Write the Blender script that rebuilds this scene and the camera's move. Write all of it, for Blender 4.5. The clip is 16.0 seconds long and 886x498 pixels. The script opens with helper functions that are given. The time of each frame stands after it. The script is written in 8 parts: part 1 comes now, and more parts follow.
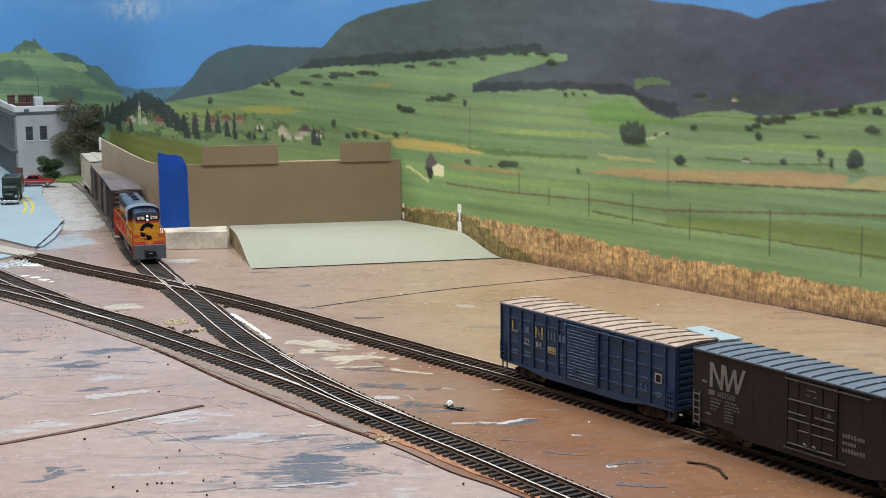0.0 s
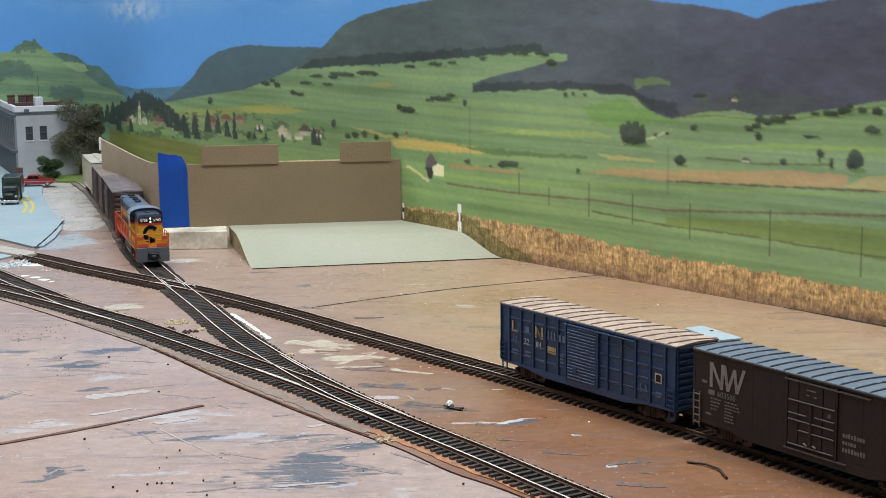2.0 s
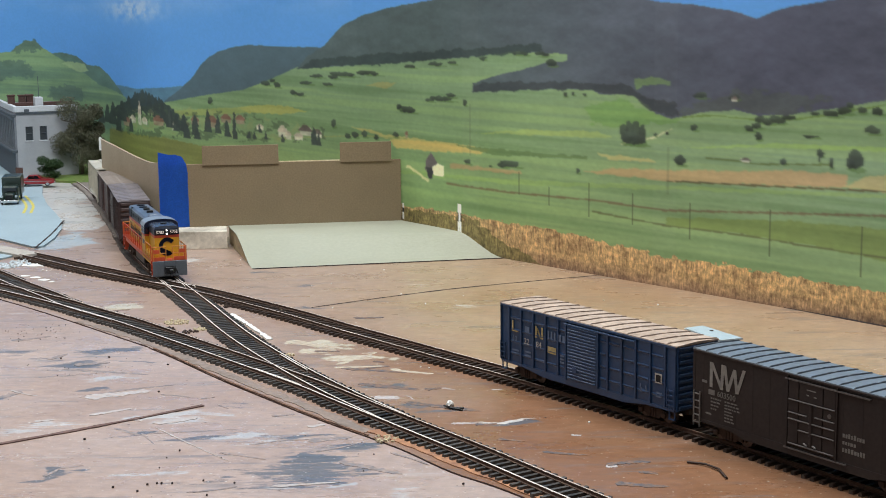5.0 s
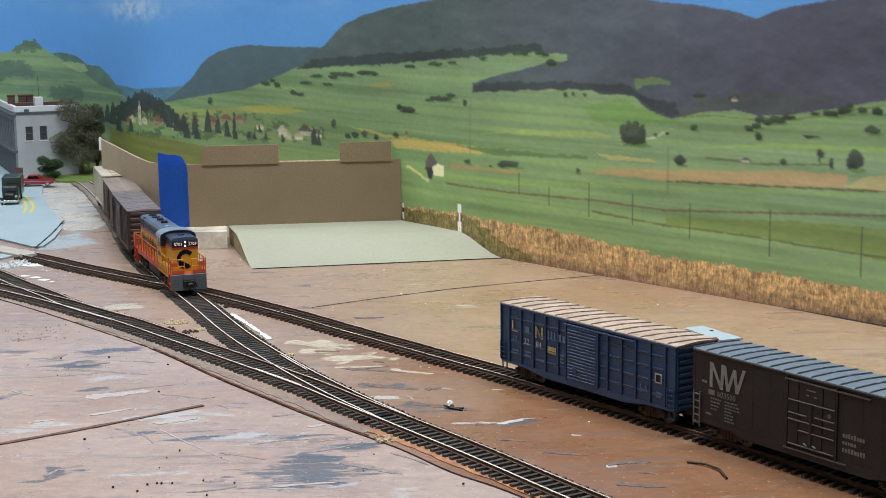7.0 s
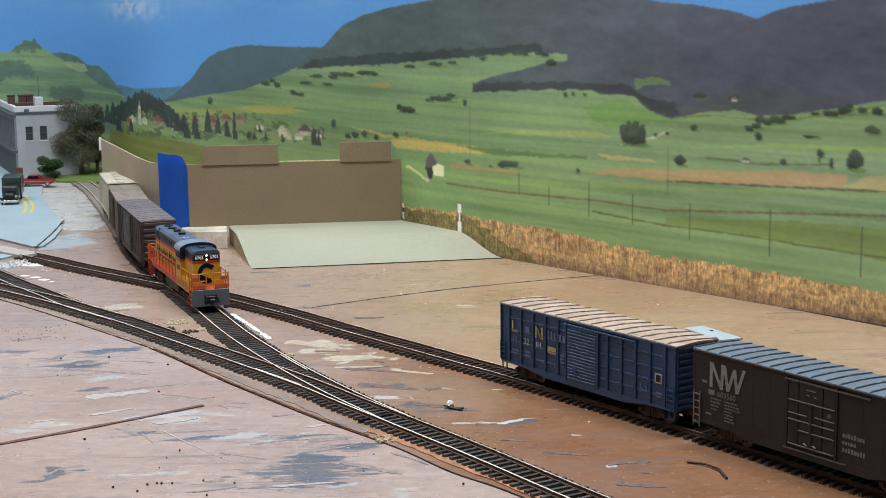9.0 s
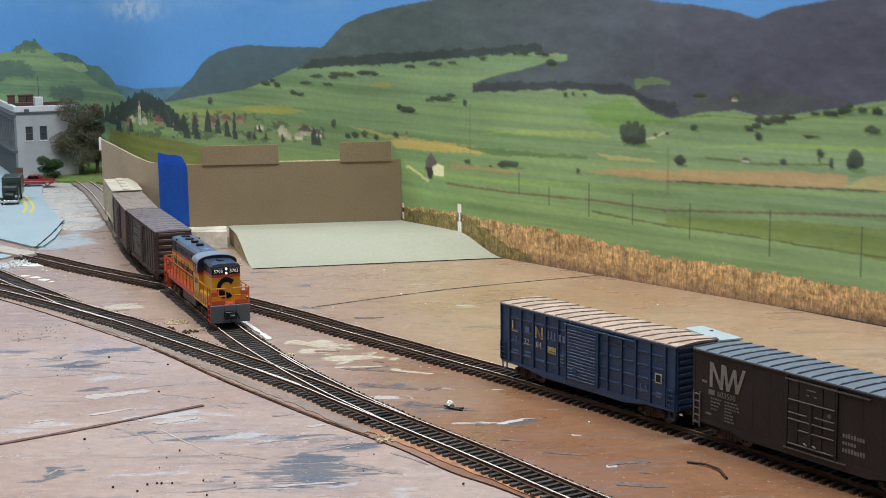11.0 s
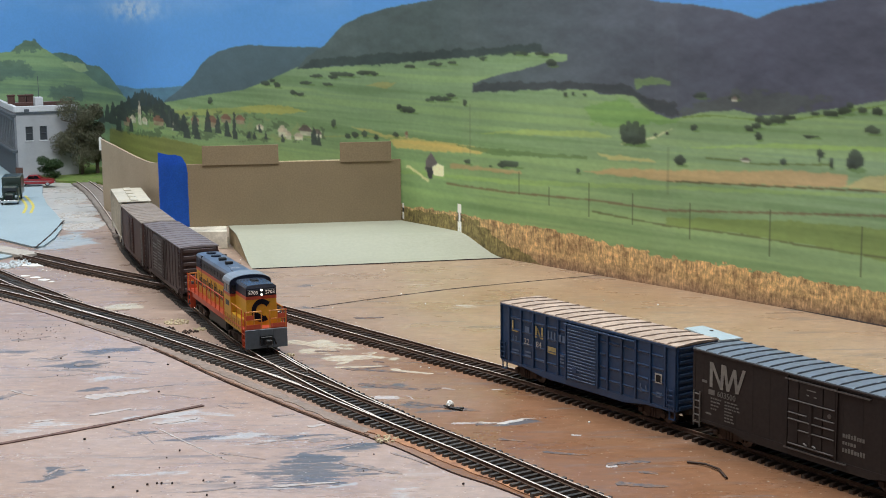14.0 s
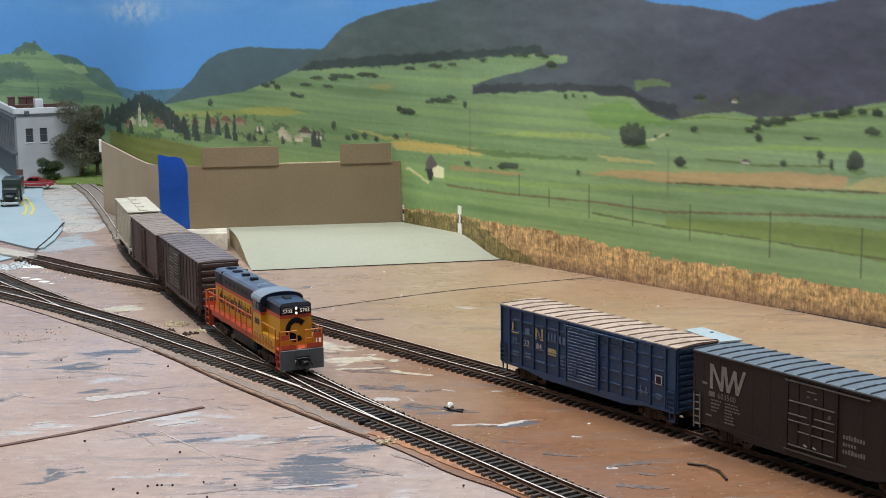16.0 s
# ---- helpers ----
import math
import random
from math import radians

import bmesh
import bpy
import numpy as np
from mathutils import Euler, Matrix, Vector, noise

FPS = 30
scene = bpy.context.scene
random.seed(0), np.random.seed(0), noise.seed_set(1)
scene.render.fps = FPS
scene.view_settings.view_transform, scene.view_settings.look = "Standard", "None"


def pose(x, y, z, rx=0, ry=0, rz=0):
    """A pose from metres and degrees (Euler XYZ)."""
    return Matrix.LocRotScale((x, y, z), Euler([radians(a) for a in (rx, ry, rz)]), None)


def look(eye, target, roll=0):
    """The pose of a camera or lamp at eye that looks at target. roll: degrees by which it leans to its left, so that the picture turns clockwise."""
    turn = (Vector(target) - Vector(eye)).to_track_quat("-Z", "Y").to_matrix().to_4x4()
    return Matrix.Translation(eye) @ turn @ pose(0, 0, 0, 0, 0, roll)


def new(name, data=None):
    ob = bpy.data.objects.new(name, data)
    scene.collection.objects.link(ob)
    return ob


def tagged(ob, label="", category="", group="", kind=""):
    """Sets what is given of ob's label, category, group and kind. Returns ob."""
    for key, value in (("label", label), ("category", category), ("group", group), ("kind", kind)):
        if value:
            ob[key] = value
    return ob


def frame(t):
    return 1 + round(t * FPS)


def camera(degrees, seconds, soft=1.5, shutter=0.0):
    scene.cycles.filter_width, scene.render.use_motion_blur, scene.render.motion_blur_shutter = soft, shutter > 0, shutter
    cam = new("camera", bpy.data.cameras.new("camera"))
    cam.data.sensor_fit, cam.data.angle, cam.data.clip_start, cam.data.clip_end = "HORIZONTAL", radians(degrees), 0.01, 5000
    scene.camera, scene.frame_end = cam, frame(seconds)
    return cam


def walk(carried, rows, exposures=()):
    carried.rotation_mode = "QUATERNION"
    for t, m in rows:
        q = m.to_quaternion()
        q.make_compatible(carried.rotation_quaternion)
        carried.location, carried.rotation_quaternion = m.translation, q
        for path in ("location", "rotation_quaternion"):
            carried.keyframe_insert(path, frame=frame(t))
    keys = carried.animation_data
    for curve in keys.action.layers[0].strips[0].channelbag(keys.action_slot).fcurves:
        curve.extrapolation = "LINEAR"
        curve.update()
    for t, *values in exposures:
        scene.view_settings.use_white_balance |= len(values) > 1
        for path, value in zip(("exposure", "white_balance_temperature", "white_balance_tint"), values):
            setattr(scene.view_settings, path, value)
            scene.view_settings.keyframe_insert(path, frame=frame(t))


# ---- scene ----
cam = camera(32.39, 16.0, soft=0.95)
EYE = pose(0, 0, 0.2642, 90 - 9.346, 0, 0) @ pose(0, 0, 0, 0, 0, -0.624)
LIFT = pose(0, 0, 0.2642, 90 - 9.282, 0.03, 0) @ pose(0, 0, 0, 0, 0, -0.624)
walk(cam, [(0, EYE), (15.4, EYE), (15.7, EYE), (15.9, LIFT), (16.0, LIFT)], exposures=[(0, 0.0), (16.0, 0.0)])

# ---- light: ceiling fixtures of the layout room ----
world = bpy.data.worlds.new("room_air")
world.use_nodes = True
world.node_tree.nodes["Background"].inputs[0].default_value = (0.55, 0.62, 0.72, 1)
world.node_tree.nodes["Background"].inputs[1].default_value = 0.03
scene.world = world


def ceiling_lamp(x, y, z, sx, sy, power, colour):
    data = bpy.data.lights.new("ceiling_tube", "AREA")
    data.shape, data.size, data.size_y, data.energy, data.color = "RECTANGLE", sx, sy, power, colour
    ob = new("ceiling_tube", data)
    ob.matrix_world = look((x, y, z), (x, y + 0.001, 0))
    return ob


ceiling_lamp(0.10, 1.10, 1.62, 1.3, 0.30, 37.0, (0.935, 0.98, 1.0))
ceiling_lamp(-0.75, 0.20, 1.62, 1.3, 0.35, 12.0, (0.935, 0.98, 1.0))
ceiling_lamp(-1.2, 2.10, 1.62, 1.0, 0.30, 16.5, (0.92, 0.98, 1.0))


# ---- materials ----
def material(name, colour, rough=0.6, metal=0.0, grain=0.0, grain_scale=400.0, dirt=None, dirt_amount=0.0, dirt_scale=40.0, bump=0.0, spec=0.5, random_value=0.0, emit=0.0, coat=0.0):
    """A surface with fine grain, patches of dirt and relief; sizes are per metre."""
    m = bpy.data.materials.new(name)
    m.use_nodes = True
    n, l = m.node_tree.nodes, m.node_tree.links
    b = n["Principled BSDF"]
    b.inputs["Roughness"].default_value, b.inputs["Metallic"].default_value = rough, metal
    b.inputs["Specular IOR Level"].default_value = spec
    b.inputs["Coat Weight"].default_value = coat
    base = n.new("ShaderNodeRGB")
    base.outputs[0].default_value = (*colour, 1)
    out = base.outputs[0]
    tc = n.new("ShaderNodeTexCoord")
    if dirt is not None:
        t = n.new("ShaderNodeTexNoise")
        t.inputs["Scale"].default_value, t.inputs["Detail"].default_value = dirt_scale, 6
        t.inputs["Roughness"].default_value = 0.65
        l.new(tc.outputs["Object"], t.inputs["Vector"])
        r = n.new("ShaderNodeMapRange")
        r.inputs["From Min"].default_value, r.inputs["From Max"].default_value = 0.42, 0.68
        r.inputs["To Max"].default_value = dirt_amount
        l.new(t.outputs["Fac"], r.inputs["Value"])
        x = n.new("ShaderNodeMix")
        x.data_type = "RGBA"
        l.new(r.outputs[0], x.inputs["Factor"])
        l.new(out, x.inputs["A"])
        x.inputs["B"].default_value = (*dirt, 1)
        out = x.outputs["Result"]
    if grain or random_value:
        hsv = n.new("ShaderNodeHueSaturation")
        l.new(out, hsv.inputs["Color"])
        add = None
        if grain:
            g = n.new("ShaderNodeTexNoise")
            g.inputs["Scale"].default_value, g.inputs["Detail"].default_value = grain_scale, 4
            l.new(tc.outputs["Object"], g.inputs["Vector"])
            r = n.new("ShaderNodeMapRange")
            r.inputs["From Min"].default_value, r.inputs["From Max"].default_value = 0.3, 0.7
            r.inputs["To Min"].default_value, r.inputs["To Max"].default_value = 1 - grain, 1 + grain
            l.new(g.outputs["Fac"], r.inputs["Value"])
            add = r.outputs[0]
        if random_value:
            oi = n.new("ShaderNodeObjectInfo")
            r2 = n.new("ShaderNodeMapRange")
            r2.inputs["To Min"].default_value, r2.inputs["To Max"].default_value = 1 - random_value, 1 + random_value
            l.new(oi.outputs["Random"], r2.inputs["Value"])
            if add is None:
                add = r2.outputs[0]
            else:
                mu = n.new("ShaderNodeMath")
                mu.operation = "MULTIPLY"
                l.new(add, mu.inputs[0])
                l.new(r2.outputs[0], mu.inputs[1])
                add = mu.outputs[0]
        l.new(add, hsv.inputs["Value"])
        out = hsv.outputs[0]
    l.new(out, b.inputs["Base Color"])
    if bump:
        g2 = n.new("ShaderNodeTexNoise")
        g2.inputs["Scale"].default_value, g2.inputs["Detail"].default_value = grain_scale * 1.5, 3
        l.new(tc.outputs["Object"], g2.inputs["Vector"])
        bp = n.new("ShaderNodeBump")
        bp.inputs["Strength"].default_value, bp.inputs["Distance"].default_value = bump, 0.0005
        l.new(g2.outputs["Fac"], bp.inputs["Height"])
        l.new(bp.outputs[0], b.inputs["Normal"])
    if emit:
        b.inputs["Emission Color"].default_value = (*colour, 1)
        b.inputs["Emission Strength"].default_value = emit
    return m


def table_material(name, ground, second, streak, streak_amount, dust, shift, spots=(), west=None, strip=None):
    """Brushed, scuffed table paint: broad tone patches, dark brush streaks, pale crumbs and wear."""
    m = bpy.data.materials.new(name)
    m.use_nodes = True
    n, l = m.node_tree.nodes, m.node_tree.links
    b = n["Principled BSDF"]
    tc = n.new("ShaderNodeTexCoord")

    def noise_node(scale, stretch, turn, detail=5, rough=0.6):
        mp = n.new("ShaderNodeMapping")
        mp.inputs["Rotation"].default_value = (0, 0, radians(turn))
        mp.inputs["Scale"].default_value = stretch
        mp.inputs["Location"].default_value = (shift, shift * 0.7, 0)
        l.new(tc.outputs["Object"], mp.inputs["Vector"])
        t = n.new("ShaderNodeTexNoise")
        t.inputs["Scale"].default_value, t.inputs["Detail"].default_value, t.inputs["Roughness"].default_value = scale, detail, rough
        l.new(mp.outputs[0], t.inputs["Vector"])
        return t.outputs["Fac"]

    def ramp(v, lo, hi, to=1.0):
        r = n.new("ShaderNodeMapRange")
        r.inputs["From Min"].default_value, r.inputs["From Max"].default_value, r.inputs["To Max"].default_value = lo, hi, to
        l.new(v, r.inputs["Value"])
        return r.outputs[0]

    def blend(f, a, c):
        x = n.new("ShaderNodeMix")
        x.data_type = "RGBA"
        l.new(f, x.inputs["Factor"])
        if isinstance(a, tuple):
            x.inputs["A"].default_value = (*a, 1)
        else:
            l.new(a, x.inputs["A"])
        x.inputs["B"].default_value = (*c, 1)
        return x.outputs["Result"]

    def times(a, c):
        x = n.new("ShaderNodeMath")
        x.operation = "MULTIPLY"
        l.new(a, x.inputs[0])
        l.new(c, x.inputs[1])
        return x.outputs[0]

    col = blend(ramp(noise_node(5, (1, 1, 1), 20), 0.38, 0.62), ground, second)
    if strip is not None:
        # orange paint between siding and board's edge, the cars' shade put into it
        along = n.new("ShaderNodeVectorMath")
        along.operation = "DOT_PRODUCT"
        l.new(tc.outputs["Object"], along.inputs[0])
        along.inputs[1].default_value = (0.816, 0.578, 0)
        sway = n.new("ShaderNodeMath")
        sway.operation = "MULTIPLY_ADD"
        l.new(noise_node(14, (1, 1, 1), 35), sway.inputs[0])
        sway.inputs[1].default_value = 0.06
        l.new(along.outputs["Value"], sway.inputs[2])
        col = blend(ramp(sway.outputs[0], 0.700, 0.655), col, strip)
    if west is not None:
        # the paint turns pinker towards the west end of the board
        sep = n.new("ShaderNodeSeparateXYZ")
        l.new(tc.outputs["Object"], sep.inputs[0])
        wob = n.new("ShaderNodeMath")
        wob.operation = "MULTIPLY_ADD"
        l.new(noise_node(9, (1, 1, 1), 55), wob.inputs[0])
        wob.inputs[1].default_value = 0.30
        l.new(sep.outputs[0], wob.inputs[2])
        turn = n.new("ShaderNodeMapRange")
        turn.inputs["From Min"].default_value, turn.inputs["From Max"].default_value = 0.19, -0.02
        l.new(wob.outputs[0], turn.inputs["Value"])
        col = blend(turn.outputs[0], col, west)
    col = blend(ramp(noise_node(28, (1, 1, 1), 0, 6, 0.7), 0.5, 0.8, 0.4), col, tuple(0.72 * v for v in second))
    gate = ramp(noise_node(7, (1, 1, 1), 40, 2), 0.44, 0.57)
    fine = ramp(noise_node(30, (0.45, 3.2, 1), 18, 5, 0.65), 0.54, 0.63)
    col = blend(ramp(times(gate, fine), 0.0, 1.0, streak_amount), col, streak)
    pale = ramp(noise_node(34, (0.5, 2.6, 1), 24, 5, 0.7), 0.63, 0.74, 0.55)
    col = blend(pale, col, dust)
    brush = noise_node(75, (0.28, 1.25, 1), 8, 9, 0.80)
    wt = n.new("ShaderNodeTexNoise")
    wt.inputs["Scale"].default_value, wt.inputs["Detail"].default_value = 26, 4
    l.new(tc.outputs["Object"], wt.inputs["Vector"])
    wander = n.new("ShaderNodeVectorMath")
    wander.operation = "MULTIPLY_ADD"
    l.new(wt.outputs["Color"], wander.inputs[0])
    wander.inputs[1].default_value, wander.inputs[2].default_value = (0.06, 0.045, 0), (-0.03, -0.0225, 0)
    bent = n.new("ShaderNodeVectorMath")
    bent.operation = "ADD"
    l.new(tc.outputs["Object"], bent.inputs[0])
    l.new(wander.outputs[0], bent.inputs[1])
    for x, y, rx, ry, ang, paint, *more in spots:
        mp = n.new("ShaderNodeMapping")
        mp.vector_type = "TEXTURE"
        mp.inputs["Location"].default_value = (x, y, 0)
        mp.inputs["Rotation"].default_value = (0, 0, radians(ang))
        mp.inputs["Scale"].default_value = (rx, ry, 1)
        l.new(bent.outputs[0], mp.inputs["Vector"])
        ln = n.new("ShaderNodeVectorMath")
        ln.operation = "LENGTH"
        l.new(mp.outputs[0], ln.inputs[0])
        fall = n.new("ShaderNodeMapRange")
        fall.inputs["From Min"].default_value, fall.inputs["From Max"].default_value = 0.2, 1.15
        fall.inputs["To Min"].default_value, fall.inputs["To Max"].default_value = (more or [0.19])[0], -0.55
        l.new(ln.outputs["Value"], fall.inputs["Value"])
        ad = n.new("ShaderNodeMath")
        ad.operation = "MULTIPLY_ADD"
        l.new(brush, ad.inputs[0])
        ad.inputs[1].default_value = 2.0
        l.new(fall.outputs[0], ad.inputs[2])
        col = blend(ramp(ad.outputs[0], 1.03, 1.13, 0.88), col, paint)
    # overall brush grain, dark scratches and rubbed pale lines
    grain = n.new("ShaderNodeMapRange")
    grain.inputs["From Min"].default_value, grain.inputs["From Max"].default_value = 0.3, 0.7
    grain.inputs["To Min"].default_value, grain.inputs["To Max"].default_value = 0.80, 1.16
    l.new(noise_node(150, (0.7, 1.1, 1), 14, 6, 0.75), grain.inputs["Value"])
    hsv = n.new("ShaderNodeHueSaturation")
    l.new(col, hsv.inputs["Color"])
    l.new(grain.outputs[0], hsv.inputs["Value"])
    col = hsv.outputs[0]
    col = blend(ramp(noise_node(64, (0.16, 2.2, 1), 10, 4, 0.6), 0.63, 0.68, 0.6), col, streak)
    col = blend(ramp(noise_node(58, (0.20, 2.4, 1), -7, 5, 0.65), 0.66, 0.72, 0.55), col, dust)
    blot = ramp(noise_node(60, (0.7, 1.3, 1), 33, 7, 0.75), 0.58, 0.72, 0.45)
    col = blend(blot, col, tuple(0.55 * v for v in second))
    speck = ramp(noise_node(420, (1, 1, 1), 0, 1, 0.4), 0.70, 0.76, 0.8)
    col = blend(speck, col, dust)
    pit = ramp(noise_node(300, (1, 1, 1), 70, 1, 0.4), 0.74, 0.79, 0.8)
    col = blend(pit, col, (0.06, 0.04, 0.035))
    l.new(col, b.inputs["Base Color"])
    rr = ramp(noise_node(14, (1, 2, 1), 30, 5), 0.3, 0.7)
    mr = n.new("ShaderNodeMapRange")
    mr.inputs["To Min"].default_value, mr.inputs["To Max"].default_value = 0.20, 0.46
    l.new(rr, mr.inputs["Value"])
    l.new(mr.outputs[0], b.inputs["Roughness"])
    b.inputs["Coat Weight"].default_value, b.inputs["Coat Roughness"].default_value = 0.12, 0.25
    bp = n.new("ShaderNodeBump")
    bp.inputs["Strength"].default_value, bp.inputs["Distance"].default_value = 0.35, 0.0006
    l.new(noise_node(90, (0.4, 2.0, 1), 20, 5, 0.7), bp.inputs["Height"])
    l.new(bp.outputs[0], b.inputs["Normal"])
    return m


GRAVEL, TINT = (0.58, 0.56, 0.53), (0.42, 0.46, 0.48)
BLUE, PALE, CREAM, WHITE = (0.105, 0.115, 0.135), (0.47, 0.46, 0.465), (0.56, 0.50, 0.39), (0.60, 0.57, 0.54)
FRONT_MARKS = [(-0.080, 0.835, 0.080, 0.065, 12, BLUE, 0.20), (-0.050, 0.880, 0.028, 0.016, 20, BLUE), (-0.060, 0.806, 0.022, 0.007, 10, PALE), (-0.262, 1.105, 0.044, 0.026, 0, BLUE, 0.22), (-0.300, 1.120, 0.02, 0.012, 0, BLUE), (-0.165, 0.945, 0.055, 0.022, 10, PALE), (-0.235, 1.055, 0.045, 0.02, 8, PALE), (-0.185, 0.915, 0.04, 0.010, 10, BLUE), (-0.30, 1.011, 0.03, 0.016, 0, BLUE), (-0.223, 0.844, 0.018, 0.006, 20, BLUE), (-0.33, 1.14, 0.05, 0.03, 0, BLUE, 0.12), (-0.11, 0.90, 0.06, 0.03, 12, PALE, 0.1), (-0.14, 0.985, 0.04, 0.02, 15, BLUE, 0.05), (-0.10, 0.77, 0.08, 0.03, 10, BLUE, 0.15), (-0.26, 0.93, 0.07, 0.03, 12, PALE, 0.12), (-0.30, 0.87, 0.06, 0.025, 12, BLUE, 0.05), (-0.02, 0.80, 0.03, 0.02, 20, PALE, 0.1), (-0.253, 1.150, 0.045, 0.018, 15, BLUE, 0.3), (-0.278, 1.099, 0.05, 0.016, 5, BLUE, 0.26), (-0.244, 1.024, 0.03, 0.01, 12, BLUE, 0.25), (-0.182, 0.956, 0.05, 0.014, 25, PALE, 0.32), (-0.158, 0.904, 0.05, 0.014, 20, BLUE, 0.22), (-0.128, 0.909, 0.04, 0.012, 18, PALE, 0.28), (-0.075, 0.855, 0.05, 0.02, 14, BLUE, 0.3), (-0.060, 0.882, 0.04, 0.012, 20, BLUE, 0.28), (-0.086, 0.907, 0.035, 0.008, 16, BLUE, 0.25), (-0.225, 0.838, 0.03, 0.01, 40, BLUE, 0.25), (-0.225, 1.106, 0.03, 0.006, 8, BLUE, 0.25), (-0.179, 0.832, 0.05, 0.012, 14, PALE, 0.2), (-0.129, 0.820, 0.05, 0.012, 14, BLUE, 0.12)]
REAR_MARKS = [(-0.088, 1.155, 0.026, 0.020, -10, CREAM, 0.45), (-0.066, 1.115, 0.036, 0.016, -12, CREAM, 0.4), (-0.048, 1.086, 0.030, 0.007, -12, BLUE), (-0.042, 1.024, 0.036, 0.012, -8, BLUE), (-0.037, 0.992, 0.012, 0.006, 0, WHITE), (0.004, 0.962, 0.036, 0.010, -14, BLUE), (0.042, 0.930, 0.036, 0.010, 4, BLUE), (0.040, 0.936, 0.03, 0.006, 4, WHITE), (-0.278, 1.312, 0.030, 0.012, 0, CREAM, 0.4), (-0.120, 1.300, 0.03, 0.008, 0, BLUE), (-0.27, 1.55, 0.05, 0.03, 0, WHITE), (-0.440, 1.83, 0.034, 0.075, 18, GRAVEL, 1.7), (-0.470, 1.95, 0.036, 0.09, 18, GRAVEL, 1.7), (-0.512, 2.09, 0.042, 0.10, 18, GRAVEL, 1.7), (-0.56, 2.22, 0.05, 0.07, 18, GRAVEL, 1.7), (-0.485, 1.90, 0.05, 0.10, 18, GRAVEL, 1.7), (-0.535, 2.06, 0.055, 0.12, 18, GRAVEL, 1.7), (-0.425, 1.68, 0.045, 0.07, 10, TINT, 0.9), (-0.42, 1.71, 0.03, 0.08, 8, TINT, 0.5), (-0.035, 1.105, 0.02, 0.008, -12, CREAM), (0.02, 1.30, 0.05, 0.02, 0, WHITE, 0.0), (-0.18, 1.47, 0.05, 0.03, 10, BLUE, 0.05), (0.08, 1.02, 0.03, 0.01, 0, BLUE, 0.1), (-0.02, 0.975, 0.03, 0.012, -10, BLUE, 0.15), (-0.14, 1.40, 0.03, 0.02, 0, BLUE)]
M_front = table_material("pink_table_paint", (0.445, 0.335, 0.288), (0.375, 0.262, 0.213), (0.20, 0.19, 0.20), 0.7, (0.60, 0.56, 0.53), 3.1, FRONT_MARKS)
M_rear = table_material("brown_table_paint", (0.405, 0.275, 0.180), (0.345, 0.215, 0.130), (0.15, 0.145, 0.15), 0.4, (0.60, 0.52, 0.44), 0.4, REAR_MARKS, (0.385, 0.272, 0.215), (0.245, 0.118, 0.062))
M_edge = material("raw_board_edge", (0.42, 0.20, 0.10), 0.7, grain=0.25, grain_scale=200, dirt=(0.13, 0.06, 0.04), dirt_amount=0.85)
M_ridge = material("bare_board_ridge", (0.22, 0.115, 0.070), 0.75, grain=0.35, grain_scale=260, dirt=(0.05, 0.03, 0.022), dirt_amount=0.95, dirt_scale=55)
M_glue = material("dull_glue_band", (0.20, 0.155, 0.13), 0.7, grain=0.2, grain_scale=300, dirt=(0.30, 0.22, 0.18), dirt_amount=0.8, dirt_scale=45)
M_joint = material("brown_filled_joint", (0.11, 0.060, 0.050), 0.8, grain=0.3, dirt=(0.2, 0.12, 0.1), dirt_amount=0.6)
M_tie_dusty = material("dusty_brown_ties", (0.15, 0.125, 0.11), 0.8, grain=0.3, grain_scale=900, random_value=0.3)
M_gap = material("dark_joint_and_shadow", (0.03, 0.02, 0.018), 0.9, grain=0.3)
M_wall = material("room_wall_paint", (0.42, 0.42, 0.43), 0.85, grain=0.05, dirt=(0.36, 0.36, 0.37), dirt_amount=0.3, dirt_scale=3)
M_ceiling = material("ceiling_paint", (0.75, 0.74, 0.72), 0.9, grain=0.04, dirt=(0.66, 0.65, 0.62), dirt_amount=0.3, dirt_scale=3)
M_carpet = material("room_carpet", (0.12, 0.11, 0.1), 0.95, grain=0.3, grain_scale=300)
M_railtop = material("polished_rail_head", (0.86, 0.77, 0.70), 0.40, 0.25, grain=0.12, grain_scale=150, dirt=(0.40, 0.31, 0.26), dirt_amount=0.4, dirt_scale=60)
M_railworn = material("dull_worn_rail_head", (0.62, 0.51, 0.44), 0.40, 0.3, grain=0.2, grain_scale=150, dirt=(0.22, 0.14, 0.10), dirt_amount=0.5, dirt_scale=25)
# rail head beside parked cars: their dark reflection put into the colour
M_railcarshade = material("brown_rail_head_with_car_reflection", (0.13, 0.072, 0.048), 0.55, 0.2, grain=0.25, grain_scale=150, dirt=(0.22, 0.13, 0.09), dirt_amount=0.6, dirt_scale=40)
M_railside = material("rusty_rail_side", (0.085, 0.045, 0.030), 0.7, 0.2, grain=0.3, grain_scale=500, dirt=(0.12, 0.07, 0.045), dirt_amount=0.6)
M_tie = material("black_tie_plastic", (0.042, 0.041, 0.040), 0.55, grain=0.3, grain_scale=900, random_value=0.35, spec=0.4, dirt=(0.11, 0.09, 0.075), dirt_amount=0.5, dirt_scale=120, bump=0.3)
M_tie_brown = material("brown_tie_plastic", (0.036, 0.024, 0.018), 0.6, grain=0.3, grain_scale=900, random_value=0.35, spec=0.3, dirt=(0.06, 0.036, 0.025), dirt_amount=0.4, dirt_scale=120, bump=0.3)
